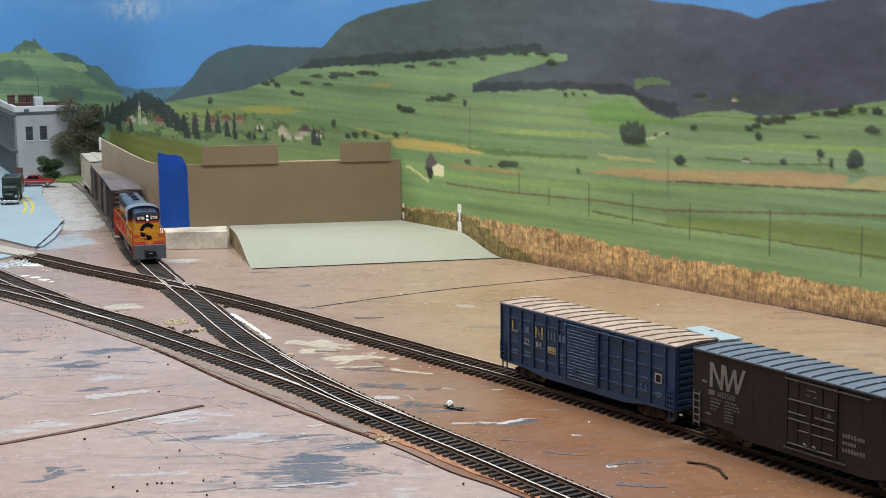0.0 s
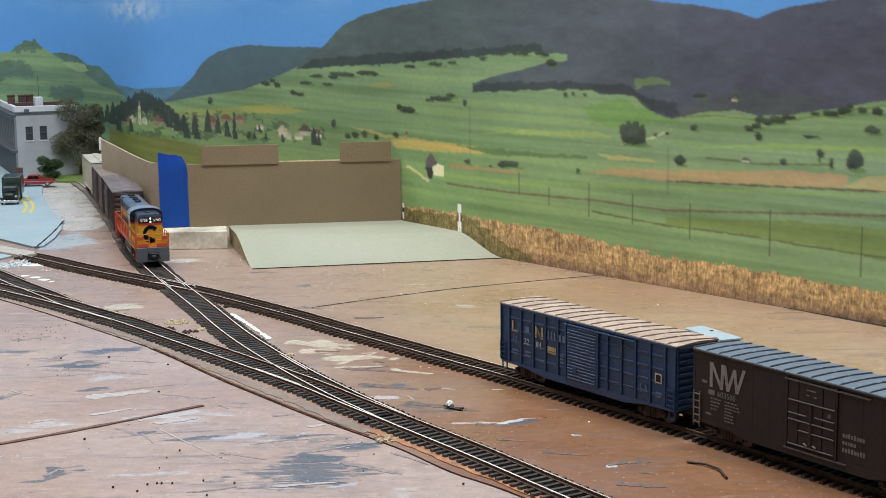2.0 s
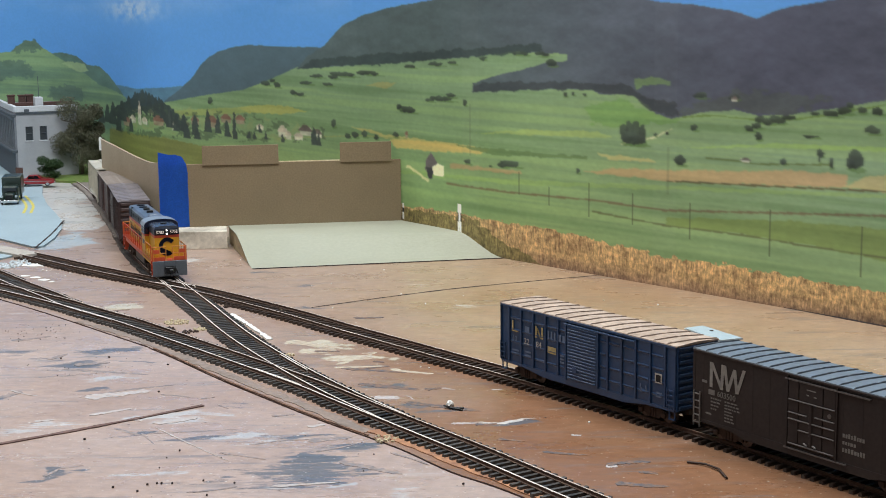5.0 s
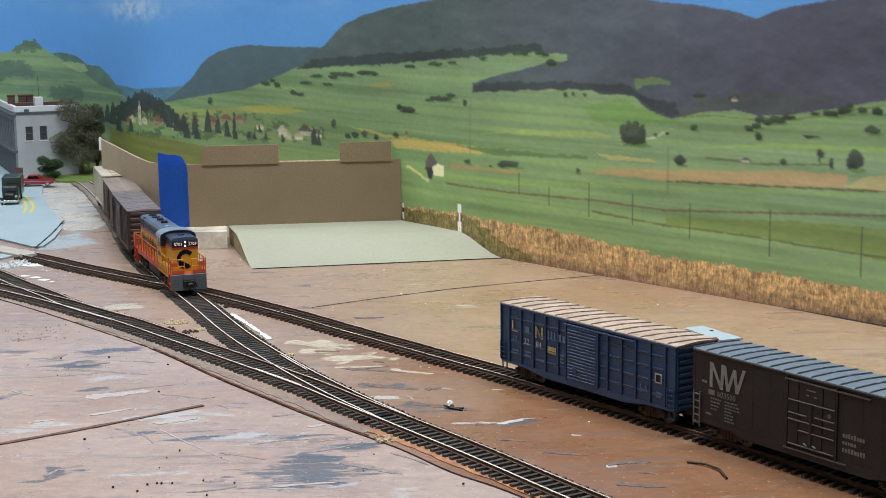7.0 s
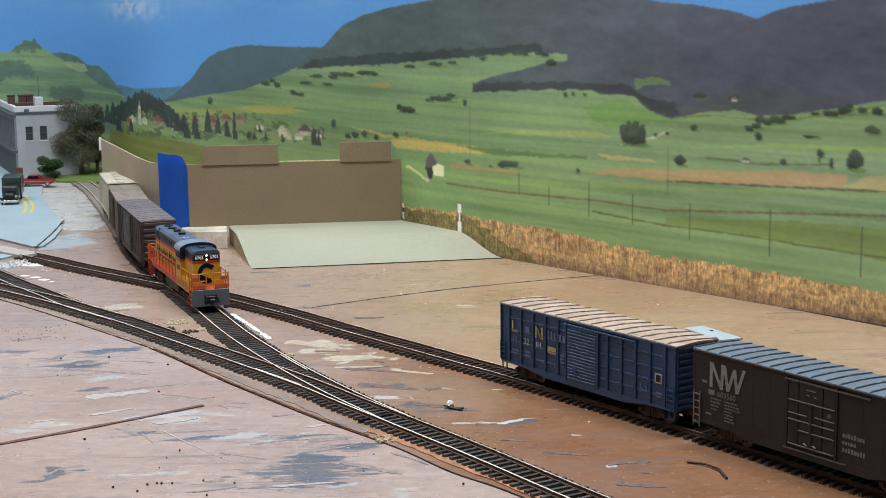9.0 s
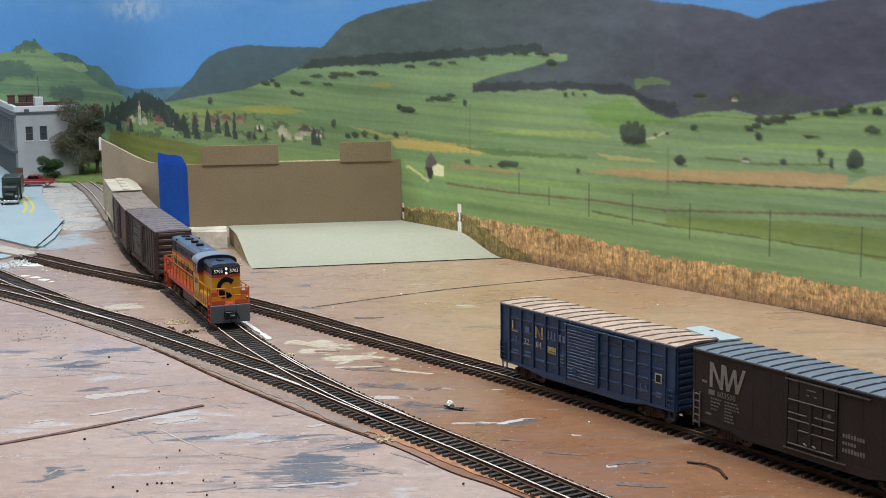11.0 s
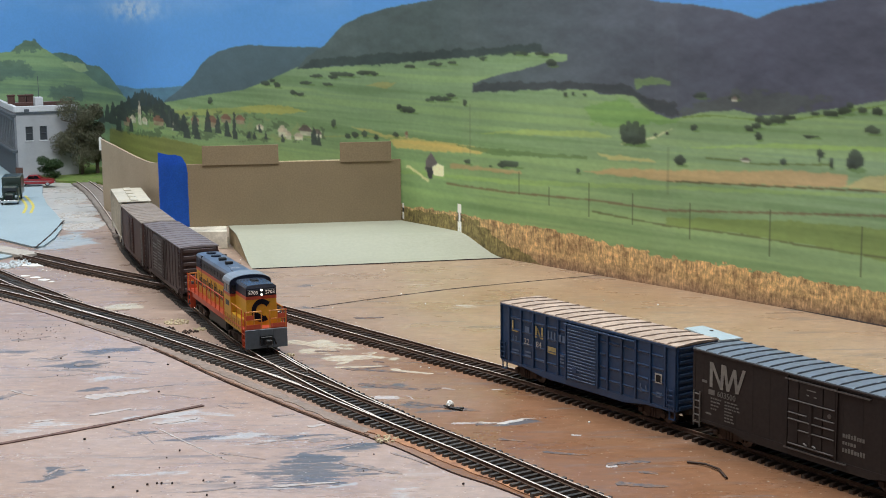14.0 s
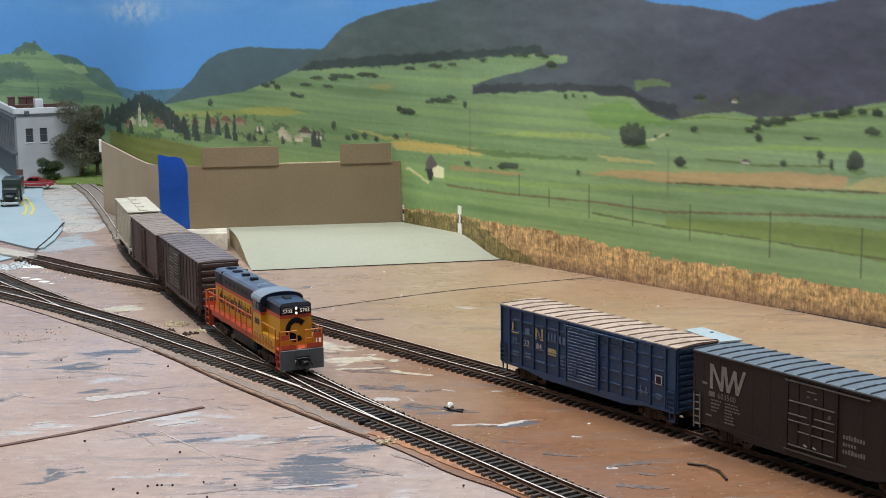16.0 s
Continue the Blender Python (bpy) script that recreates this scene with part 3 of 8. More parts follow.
SHAPES["left_crown"] = [(2629, 178), (2614, 188), (2585, 200), (2556, 199), (2533, 187), (2561, 182), (2595, 180)]
SHAPES["left_wood"] = [(2710, 156), (2630, 164), (2597, 164), (2554, 146), (2565, 137), (2616, 138), (2713, 121)]
SHAPES["left_wood_low"] = [(2530, 104), (2514, 121), (2454, 128), (2400, 123), (2390, 107), (2457, 98)]
SHAPES["left_light"] = [(2475, 163), (2449, 167), (2383, 164), (2370, 153), (2408, 150)]
SHAPES["meadow"] = [(2196, 91), (2142, 107), (1983, 124), (1855, 140), (1760, 150), (1701, 163), (1625, 183), (1580, 189), (1414, 204), (1258, 214), (1131, 218), (994, 221), (746, 216), (735, -32), (1059, -35), (1421, -34), (2001, -55), (2312, -30)]
SHAPES["mountain"] = [(1625, 181), (1599, 197), (1560, 211), (1541, 223), (1522, 234), (1481, 245), (1435, 253), (1391, 258), (1341, 262), (1305, 267), (1049, 265), (1021, 259), (976, 256), (938, 251), (919, 247), (908, 244), (895, 249), (874, 254), (846, 257), (819, 262), (749, 265), (745, 186), (781, 181), (816, 174), (843, 170), (871, 165), (903, 162), (930, 166), (961, 163), (1000, 155), (1020, 158), (1030, 166), (1047, 174), (1090, 173), (1099, 177), (1143, 176), (1198, 173), (1273, 168), (1270, 177), (1241, 185), (1190, 194), (1162, 201), (1133, 203), (1131, 210), (1215, 210), (1258, 205), (1414, 194)]
SHAPES["clearing"] = [(1046, 188), (1027, 191), (1003, 189), (1003, 185), (1034, 183), (1042, 179)]
SHAPES["wood_edge"] = [(1625, 181), (1580, 195), (1414, 205), (1258, 213), (1166, 219), (1166, 211), (1258, 205), (1414, 194)]
SHAPES["wood_tongue"] = [(1273, 168), (1270, 176), (1215, 181), (1105, 184), (1054, 183), (1027, 172), (993, 171), (993, 157), (1027, 160), (1047, 174), (1090, 173), (1099, 177), (1198, 173)]
SHAPES["grey_slope"] = [(1000, 158), (930, 183), (871, 181), (827, 180), (871, 165), (903, 162), (930, 166), (961, 163)]
SHAPES["straw_a"] = [(1506, 117), (1485, 118), (1428, 113), (1372, 113), (1278, 110), (1292, 106), (1395, 106), (1428, 109)]
SHAPES["straw_b"] = [(1428, 108), (1328, 113), (1278, 113), (1243, 110), (1259, 105), (1350, 101), (1417, 100)]
SHAPES["dark_field_a"] = [(1307, 112), (1241, 112), (1174, 112), (1104, 114), (1104, 111), (1174, 108), (1233, 105)]
SHAPES["straw_c"] = [(1093, 117), (1026, 117), (1018, 114), (1075, 112)]
SHAPES["clay_a"] = [(1313, 91), (1199, 92), (1195, 89), (1313, 86)]
SHAPES["clay_b"] = [(1112, 98), (1068, 105), (1005, 108), (869, 118), (814, 120), (814, 108), (869, 105), (1005, 98), (1061, 98)]
SHAPES["straw_d"] = [(819, 108), (798, 118), (762, 125), (761, 108)]
SHAPES["pale_a"] = [(1418, 76), (1216, 82), (1060, 91), (869, 101), (761, 107), (761, 104), (1005, 90), (1216, 77), (1418, 72)]
SHAPES["shade_a"] = [(1005, 65), (868, 75), (760, 79), (759, 51), (845, 57), (927, 59), (1005, 57)]
SHAPES["straw_e"] = [(1776, 127), (1702, 134), (1654, 135), (1602, 130), (1662, 124), (1747, 121)]
SHAPES["straw_f"] = [(1474, 167), (1446, 172), (1413, 172), (1431, 165)]
SHAPES["straw_g"] = [(1984, 111), (1776, 127), (1747, 121), (1927, 107)]
SHAPES["near_slope"] = [(2288, 65), (2149, 66), (2009, 72), (1886, 69), (1780, 74), (1783, 23), (2312, -30)]
SHAPES["pale_b"] = [(1268, 126), (1174, 135), (1097, 138), (1068, 133), (1166, 130)]
SHAPES["pale_c"] = [(993, 129), (882, 136), (763, 141), (763, 144), (882, 140)]
SHAPES["rise_a"] = [(1112, 161), (1061, 170), (1027, 159), (987, 155), (1054, 144), (1097, 144)]
SHAPES["reeds"] = [(1430, 24), (1406, 35), (1351, 38), (1269, 38), (1251, 38), (1134, 36), (1060, 32), (1004, 28), (927, 29), (867, 28), (774, 26), (738, 25), (735, -23), (773, -6), (945, -3), (1081, -3), (1225, -3), (1309, -6), (1431, -3)]
SHAPES["reeds_dim"] = [(1430, 24), (1406, 32), (1351, 34), (1269, 35), (1233, 21), (1166, 0), (1234, -6), (1309, -6), (1431, -3)]
SHAPES["village_wood"] = [(2282, 86), (2256, 101), (2202, 114), (2139, 126), (2089, 134), (2053, 129), (2014, 124), (1983, 116), (1949, 106), (1919, 100), (1929, 86), (1986, 87), (2028, 99), (2094, 103), (2214, 84)]
SHAPES["village_zone"] = [(2296, 94), (1926, 118), (1747, 118), (1564, 112), (1565, 97), (1749, 85), (1930, 76), (2276, 59)]
SHAPES["barn_roof"] = [(1359, 80), (1357, 91), (1347, 100), (1334, 89), (1341, 84)]
SHAPES["barn_wall"] = [(1357, 83), (1341, 84), (1346, 71), (1353, 72)]
SHAPES["house_front"] = [(1345, 84), (1335, 89), (1322, 87), (1322, 76), (1342, 75)]
SHAPES["track_verge"] = [(1393, 83), (1351, 70), (1354, 68), (1398, 80)]
LANES = [
    ([(1318, 69), (1216, 69), (1097, 72), (1005, 71), (868, 82), (761, 90)], 1.1, (106, 96, 68)),
    ([(1097, 61), (1005, 57), (927, 58), (850, 56), (759, 55)], 0.9, (86, 92, 58)),
    ([(1005, 98), (869, 104), (761, 109)], 0.8, (84, 78, 52)),
    ([(987, 157), (955, 160), (912, 159), (882, 159), (843, 165), (781, 177)], 0.7, (96, 120, 62)),
    ([(1677, 92), (1584, 101), (1485, 109), (1395, 111)], 0.7, (140, 150, 90)),
    ([(960, 122), (929, 122), (902, 121), (830, 126)], 0.5, (90, 105, 60)),
    ([(1061, 128), (1019, 137), (1009, 142), (999, 146)], 0.5, (200, 195, 150)),
]
TREES = [(1396, 144, 17.7, 3.7), (1410, 146, 5.5, 3.1), (1327, 159, 21.2, 2.4), (1309, 163, 9.1, 2.4), (1349, 156, 8.9, 1.8), (1058, 138, 4.9, 8.9), (1051, 140, 5.6, 10.5), (1043, 140, 5.6, 10.4), (1035, 139, 4.1, 8.8), (1047, 134, 15.3, 5.7), (990, 118, 6.6, 4.6), (904, 145, 3.6, 3.4), (877, 125, 2.9, 2.4), (841, 135, 3.3, 3.3), (841, 131, 0.8, 4.7), (830, 127, 2.2, 4.2)]
TREES += [(807, 132, 6.9, 8.7), (812, 128, 4.3, 4.6), (1214, 98, 14.5, 2.9), (1224, 96, 6.9, 2.3), (1281, 95, 5.7, 2.4), (1243, 94, 2.7, 1.2), (1117, 98, 3.0, 2.2), (1545, 120, 5.0, 5.3), (1284, 157, 2.9, 3.5), (1135, 171, 3.1, 2.2), (1123, 172, 2.3, 1.6), (1108, 172, 2.2, 1.6), (973, 148, 3.9, 2.5), (903, 159, 4.7, 2.4), (895, 158, 7.0, 2.4), (885, 160, 8.1, 3.3)]
TREES += [(874, 163, 8.0, 1.9), (914, 151, 5.4, 2.4), (906, 154, 5.9, 2.4), (832, 168, 8.7, 2.8), (819, 171, 7.5, 3.2), (802, 172, 4.2, 2.7), (788, 172, 5.2, 3.1), (848, 167, 4.4, 1.4), (813, 175, 3.2, 2.3), (792, 156, 6.8, 3.1), (850, 148, 7.8, 1.2), (1580, 174, 15.3, 2.0), (1524, 178, 26.7, 2.6), (1471, 181, 23.1, 2.2), (1543, 174, 11.1, 2.0), (1606, 165, 15.5, 2.0)]
TREES += [(1556, 165, 12.5, 1.7), (1633, 152, 7.9, 2.8), (1620, 151, 10.5, 2.1), (1387, 191, 11.1, 1.8), (1337, 195, 15.1, 1.8), (1306, 197, 8.0, 1.8), (1254, 203, 5.4, 1.7), (1198, 209, 11.5, 1.7), (1166, 209, 9.5, 2.2), (1154, 201, 7.8, 3.3), (1673, 160, 8.2, 3.5), (1701, 161, 11.3, 2.8), (1684, 165, 6.9, 2.1), (1417, 114, 5.6, 2.5), (1499, 109, 7.2, 3.3), (1479, 111, 5.9, 3.9)]
TREES += [(1515, 107, 6.0, 2.6), (1456, 109, 4.6, 2.6), (1853, 132, 6.6, 4.5), (1006, 142, 2.0, 1.5), (1019, 139, 2.0, 1.5), (968, 177, 7.6, 2.5), (930, 177, 4.9, 2.4)]
CONIFERS = [(2182, 112, 17.1, 10.4), (2140, 121, 17.1, 10.2), (2099, 126, 15.7, 10.0), (2065, 123, 13.7, 9.9), (2035, 118, 14.2, 9.8), (2009, 111, 13.1, 12.9), (1985, 102, 14.4, 14.4), (1962, 97, 11.7, 12.7), (1937, 97, 13.0, 12.6), (2245, 80, 14.8, 16.0), (2271, 91, 18.7, 17.9), (2224, 97, 25.2, 15.9), (2175, 78, 13.8, 10.5), (1901, 96, 12.3, 14.0), (1862, 104, 11.7, 15.3), (1834, 101, 9.8, 12.1)]
CONIFERS += [(1786, 103, 6.3, 17.8), (1807, 97, 9.6, 10.5), (1929, 86, 12.8, 9.4), (1894, 85, 10.4, 7.8), (1590, 102, 7.7, 10.9), (1579, 100, 5.1, 9.5), (1718, 103, 4.3, 5.8), (1734, 93, 4.4, 5.1), (1748, 93, 4.5, 4.4), (1705, 95, 4.3, 5.0), (1663, 94, 4.1, 4.9), (2297, 89, 14.8, 14.5), (2322, 83, 14.6, 10.9)]
HOUSES = [(2163, 87, 20.8, 4.3, 0), (2121, 96, 10.0, 13.6, 0), (2093, 89, 15.4, 4.2, 0), (1985, 97, 5.1, 9.6, 0), (1970, 89, 7.9, 4.8, 0), (1850, 102, 19.9, 6.1, 1), (1809, 109, 16.1, 4.5, 1), (1770, 110, 13.8, 4.4, 1), (1901, 101, 14.0, 4.7, 1), (1718, 104, 10.1, 2.9, 0), (1663, 101, 12.3, 5.6, 0), (1649, 98, 8.1, 4.2, 0), (1609, 106, 15.7, 4.8, 2), (1625, 98, 11.9, 3.5, 0), (1581, 104, 10.3, 4.1, 2), (917, 123, 5.4, 1.5, 3)]
HOUSES += [(1395, 115, 3.3, 3.1, 1), (930, 175, 3.7, 1.9, 2), (2198, 81, 23.4, 5.3, 1), (2029, 93, 23.3, 5.7, 1)]
POLES = [(1103, 88, 55), (1157, 80, 61), (1200, 91, 68), (1046, 83, 53), (978, 81, 47), (890, 83, 42), (798, 78, 36), (1276, 155, 102), (1004, 129, 86)]
POSTS = [(1295, 49, 17, 3.0), (1404, 39, 21, 1.8)]
CLOUD = (2133, 254)


def soft_noise(shape, cell_s, cell_z, octaves, seed):
    """Smooth random field in 0..1 over the print, with cells of that many grid steps."""
    rng = np.random.RandomState(seed)
    out, amp, tot = np.zeros(shape), 1.0, 0.0
    for o in range(octaves):
        cz, cs = max(cell_z / 2 ** o, 1.0), max(cell_s / 2 ** o, 1.0)
        gz, gs = int(shape[0] / cz) + 3, int(shape[1] / cs) + 3
        g = rng.rand(gz, gs)
        z, s = np.arange(shape[0]) / cz, np.arange(shape[1]) / cs
        zi, si = z.astype(int), s.astype(int)
        fz, fs = (z - zi)[:, None], (s - si)[None, :]
        fz, fs = fz * fz * (3 - 2 * fz), fs * fs * (3 - 2 * fs)
        a, b = g[np.ix_(zi, si)], g[np.ix_(zi, si + 1)]
        c, d = g[np.ix_(zi + 1, si)], g[np.ix_(zi + 1, si + 1)]
        out += amp * ((a * (1 - fs) + b * fs) * (1 - fz) + (c * (1 - fs) + d * fs) * fz)
        tot += amp
        amp *= 0.55
    return out / tot


PAPER = 1.34


def mural():
    """The print: its colours are laid on a fine grid of the paper sheet."""
    s = np.arange(0.40, 2.95, 0.0016)
    z = np.concatenate([np.arange(-0.004, 0.275, 0.00085), [0.29, 0.33, 0.40, 0.50]])
    shape = (len(z), len(s))
    S, Z = np.meshgrid(s * 1000, z * 1000)
    fine, mid = soft_noise(shape, 3, 3, 3, 1), soft_noise(shape, 14, 9, 4, 2)
    wide, bands = soft_noise(shape, 120, 60, 4, 3), soft_noise(shape, 170, 7, 4, 4)
    streak = 0.6 * soft_noise(shape, 1.6, 11, 3, 5) + 0.4 * soft_noise(shape, 5, 4, 3, 15)
    jag_s, jag_z = (soft_noise(shape, 6, 6, 3, 6) - 0.5) * 5, (soft_noise(shape, 6, 6, 3, 7) - 0.5) * 4
    img = np.zeros((*shape, 3))
    t = np.clip((Z - 130) / 140, 0, 1)[..., None]
    img[:] = np.array((90, 150, 214)) * (1 - t) + np.array((90, 146, 204)) * t
    img *= (1 + (wide - 0.5) * 0.06)[..., None]
    cs, cz = CLOUD
    puff = np.exp(-((S - cs) / 120) ** 2 - ((Z - cz) / 16) ** 2) * np.clip(mid * 2.2 - 0.55, 0, 1)
    img += (np.array((190, 200, 215)) - img) * np.clip(puff * 1.2, 0, 0.75)[..., None]
    veil = np.exp(-((Z - 262) / 14) ** 2) * np.clip(wide * 2 - 0.9, 0, 1) * (S > 1500)
    img += (np.array((150, 180, 215)) - img) * (veil * 0.5)[..., None]

    def inside(pts, rough=0.0):
        x, y = S + jag_s * rough, Z + jag_z * rough
        m = np.zeros(shape, bool)
        p = pts
        for (x0, y0), (x1, y1) in zip(p, p[1:] + p[:1]):
            if y0 == y1:
                continue
            hit = ((y0 > y) != (y1 > y)) & (x < (x1 - x0) * (y - y0) / (y1 - y0) + x0)
            m ^= hit
        return m

    def lay(mask, colour, tone, amount=1.0):
        c = np.array(colour, float)[None, None] * tone[..., None]
        w = (mask * amount)[..., None]
        img[:] = img * (1 - w) + c * w

    wood = 1.0 + 0.20 * (mid - 0.5) + 0.05 * (fine - 0.5) + 0.42 * (wide - 0.5)
    grass = 1.0 + 0.20 * (bands - 0.5) + 0.24 * (wide - 0.5) + 0.04 * (fine - 0.5)
    g = lambda k, r=0.5: inside(SHAPES[k], r)
    lay(g("far_ridge"), (86, 122, 142), 1 + 0.2 * (mid - 0.5))
    lay(g("blue_hill", 0.3), (80, 99, 106), 1 + 0.12 * (mid - 0.5) + 0.2 * (wide - 0.5))
    lay(g("left_back_hill"), (76, 104, 92), wood)
    m = g("left_hill")
    lay(m, (108, 138, 98), grass + 0.12 * (mid - 0.5))
    lay(m, (138, 162, 106), grass, np.clip((bands - 0.50) * 7, 0, 1) * 0.5)
    lay(m, (88, 116, 98), grass, np.clip((0.47 - bands) * 7, 0, 1) * 0.55)
    for k in ("left_crown", "left_wood", "left_wood_low"):
        lay(g(k, 3.5), (72, 94, 86), wood + 0.15 * (mid - 0.5), 0.65)
    lay(g("left_light", 1.0), (152, 174, 120), grass, 0.85)
    lay(g("left_hill") | g("left_back_hill"), (118, 142, 138), np.ones(shape), 0.22)
    m = g("meadow", 0.3)
    up = np.clip((Z - 20) / 150, 0, 1)
    lay(m, (122, 148, 94), grass)
    lay(m, (122, 146, 116), grass, up * 0.7)
    lay(m, (136, 160, 98), grass, np.clip((bands - 0.52) * 7, 0, 1) * 0.4)
    lay(m, (98, 130, 80), grass, np.clip((0.46 - bands) * 7, 0, 1) * 0.35)
    m = g("mountain", 0.4)
    east = np.clip((1350 - S) / 450, 0, 1)
    lay(m, (80, 93, 92), wood)
    lay(m, (82, 83, 100), wood, east * 0.85)
    lay(g("grey_slope", 3.0) & m, (82, 90, 80), wood, 0.5)
    lay(g("wood_edge", 1.5), (56, 68, 66), wood, 0.8)
    lay(g("wood_tongue", 1.5), (58, 64, 66), wood, 0.75)
    lay(g("clearing", 1.0), (108, 134, 88), grass, 0.8)
    lay(g("rise_a", 2.0) & ~m, (104, 146, 72), grass, 0.5)
    for k, c, a in (("straw_a", (182, 170, 104), 0.85), ("straw_b", (188, 166, 98), 0.85), ("dark_field_a", (92, 116, 72), 0.8), ("straw_c", (178, 168, 106), 0.75),
                    ("clay_a", (162, 138, 98), 0.85), ("clay_b", (168, 142, 98), 0.85), ("straw_d", (178, 160, 104), 0.7), ("pale_a", (140, 168, 84), 0.4),
                    ("shade_a", (110, 128, 66), 0.75), ("straw_e", (166, 162, 84), 0.75), ("straw_f", (158, 150, 92), 0.7), ("straw_g", (156, 160, 84), 0.6),
                    ("near_slope", (122, 120, 60), 0.7), ("pale_b", (152, 168, 92), 0.6), ("pale_c", (140, 172, 88), 0.6), ("track_verge", (196, 190, 140), 0.9)):
        lay(g(k, 0.8), c, grass, a)

    def near_line(pts, w):
        d = np.full(shape, 1e9)
        for (x0, y0), (x1, y1) in zip(pts, pts[1:]):
            u = np.clip(((S - x0) * (x1 - x0) + (Z - y0) * (y1 - y0)) / ((x1 - x0) ** 2 + (y1 - y0) ** 2), 0, 1)
            d = np.minimum(d, np.hypot(S - x0 - u * (x1 - x0), Z - y0 - u * (y1 - y0)))
        return d + jag_z * 0.3 < max(w * 0.9, 0.7)

    for pts, w, c in LANES:
        lay(near_line(pts, w), c, grass, 0.85)
    for x, y, rx, ry in TREES:
        sel = ((S - x + jag_s * 1.0) / rx) ** 2 + ((Z - y + jag_z * 0.9) / ry) ** 2 < 1
        lay(sel, (58, 68, 58), wood + 0.5 * (mid - 0.5) + 0.2 * np.clip((Z - y) / ry, -1, 1), 0.88)
        shade = (((S - x + rx * 0.4) / (rx * 1.1)) ** 2 + ((Z - y + ry) / (ry * 0.22 + 0.5)) ** 2 < 1) & ~sel
        lay(shade, (84, 112, 60), grass, 0.6)
    lay(g("village_wood", 3.0), (54, 64, 62), wood, 0.9)
    vz = g("village_zone", 3.0)
    lay(vz & (mid > 0.57), (72, 86, 64), wood, 0.6)
    lay(vz & (mid < 0.36), (150, 150, 98), wood, 0.35)
    for x, y, rx, ry, k in HOUSES:
        wall = (abs(S - x + jag_s * 0.6) < rx * 0.85) & (abs(Z - y + jag_z * 0.4) < ry)
        lay(wall, (206, 200, 180) if k != 1 else (150, 128, 108), 1 + 0.8 * (mid - 0.5), 0.75)
        roof = (abs(S - x) < rx * 1.15 * (1 - (Z - y) / (ry * 2.2))) & (Z > y + ry * 0.1) & (Z < y + ry * 1.6)
        lay(roof, ((180, 168, 146), (124, 88, 74), (92, 80, 76), (78, 72, 66))[k], 1 + 0.6 * (mid - 0.5), 0.8)
    for x, y, rx, ry in CONIFERS:
        h = (Z - (y - ry)) / (2 * ry)
        sel = (abs(S - x + jag_s * 1.6) < rx * np.clip(1.0 - h + jag_z * 0.06, 0.02, 1) ** 0.55) & (h > 0) & (h < 1)
        lay(sel, (58, 68, 64), wood, 0.9)
    lay(g("barn_roof", 0), (98, 92, 90), 1 + 0.2 * (fine - 0.5))
    lay(g("barn_wall", 0), (58, 58, 60), 1 + 0.2 * (fine - 0.5))
    lay(g("house_front", 0), (226, 222, 180), 1 + 0.08 * (fine - 0.5))
    # the print is a soft photograph
    for _ in range(1):
        img[1:-1] = (img[:-2] + 3 * img[1:-1] + img[2:]) / 5
        img[:, 1:-1] = (img[:, :-2] + 5 * img[:, 1:-1] + img[:, 2:]) / 7
    img *= (1 + 0.05 * (fine - 0.5))[..., None]
    # lower east part brightened in colour, making up for weaker lamp light
    low = np.clip((150 - Z) / 20, 0, 1) * np.clip((1250 - S) / 500, 0, 1)
    img *= 1 + low[..., None] * np.array((0.08, 0.07, 0.20))
    m = g("reeds", 2.2)
    reed = 0.78 + 0.40 * streak + 0.20 * (mid - 0.5) + 0.35 * (fine - 0.5)
    stalks = m.astype(float)
    lay(m, (182, 150, 106), reed)
    lay(m & (streak > 0.57), (206, 172, 116), 0.9 + 0.3 * fine, 0.35)
    lay(m & (streak < 0.40), (112, 80, 56), 0.9 + 0.3 * fine, 0.35)
    base = np.clip((14 - Z) / 16, 0, 1) * m
    lay(m, (112, 88, 78), reed, base * 0.75)
    lay(g("reeds_dim", 3.0), (104, 98, 58), reed, 0.7)
    for x, z1, z0 in POLES:
        lay((abs(S - x) < 0.82) & (Z < z1) & (Z > z0), (70, 76, 58), np.ones(shape), 0.55 if z1 < 95 else 0.16)
    for x, z1, z0, w in POSTS:
        post = (abs(S - x) < w) & (Z < z1) & (Z > z0)
        lay(post, (226, 224, 214), np.ones(shape))
        band = post & (Z < z1 - (z1 - z0) * 0.28) & (Z > z1 - (z1 - z0) * 0.58)
        lay(band & (abs(S - x) > w * 0.35), (40, 40, 42), np.ones(shape))
    # paper seams, a little paler
    for x in (1008, 1275):
        lay(abs(S - x) < 14, (200, 205, 200), np.ones(shape), 0.022)
    img = np.clip(img, 2, 250) / 255
    rgb = np.where(img <= 0.04045, img / 12.92, ((img + 0.055) / 1.055) ** 2.4) * PAPER
    path = Path(MURAL_PLAN)
    px, py = np.interp(s, path.run, path.pts[:, 0]), np.interp(s, path.run, path.pts[:, 1])
    nz, ns = shape
    co = np.empty((nz, ns, 3))
    co[..., 0], co[..., 1], co[..., 2] = px[None], py[None], z[:, None]
    idx = np.arange(nz * ns).reshape(nz, ns)
    quads = np.stack([idx[:-1, :-1], idx[1:, :-1], idx[1:, 1:], idx[:-1, 1:]], -1).reshape(-1, 4)
    me = bpy.data.meshes.new("backdrop")
    me.vertices.add(nz * ns)
    me.vertices.foreach_set("co", co.ravel())
    me.loops.add(quads.size)
    me.loops.foreach_set("vertex_index", quads.ravel().astype(np.int32))
    me.polygons.add(len(quads))
    me.polygons.foreach_set("loop_start", (np.arange(len(quads)) * 4).astype(np.int32))
    me.update(calc_edges=True)
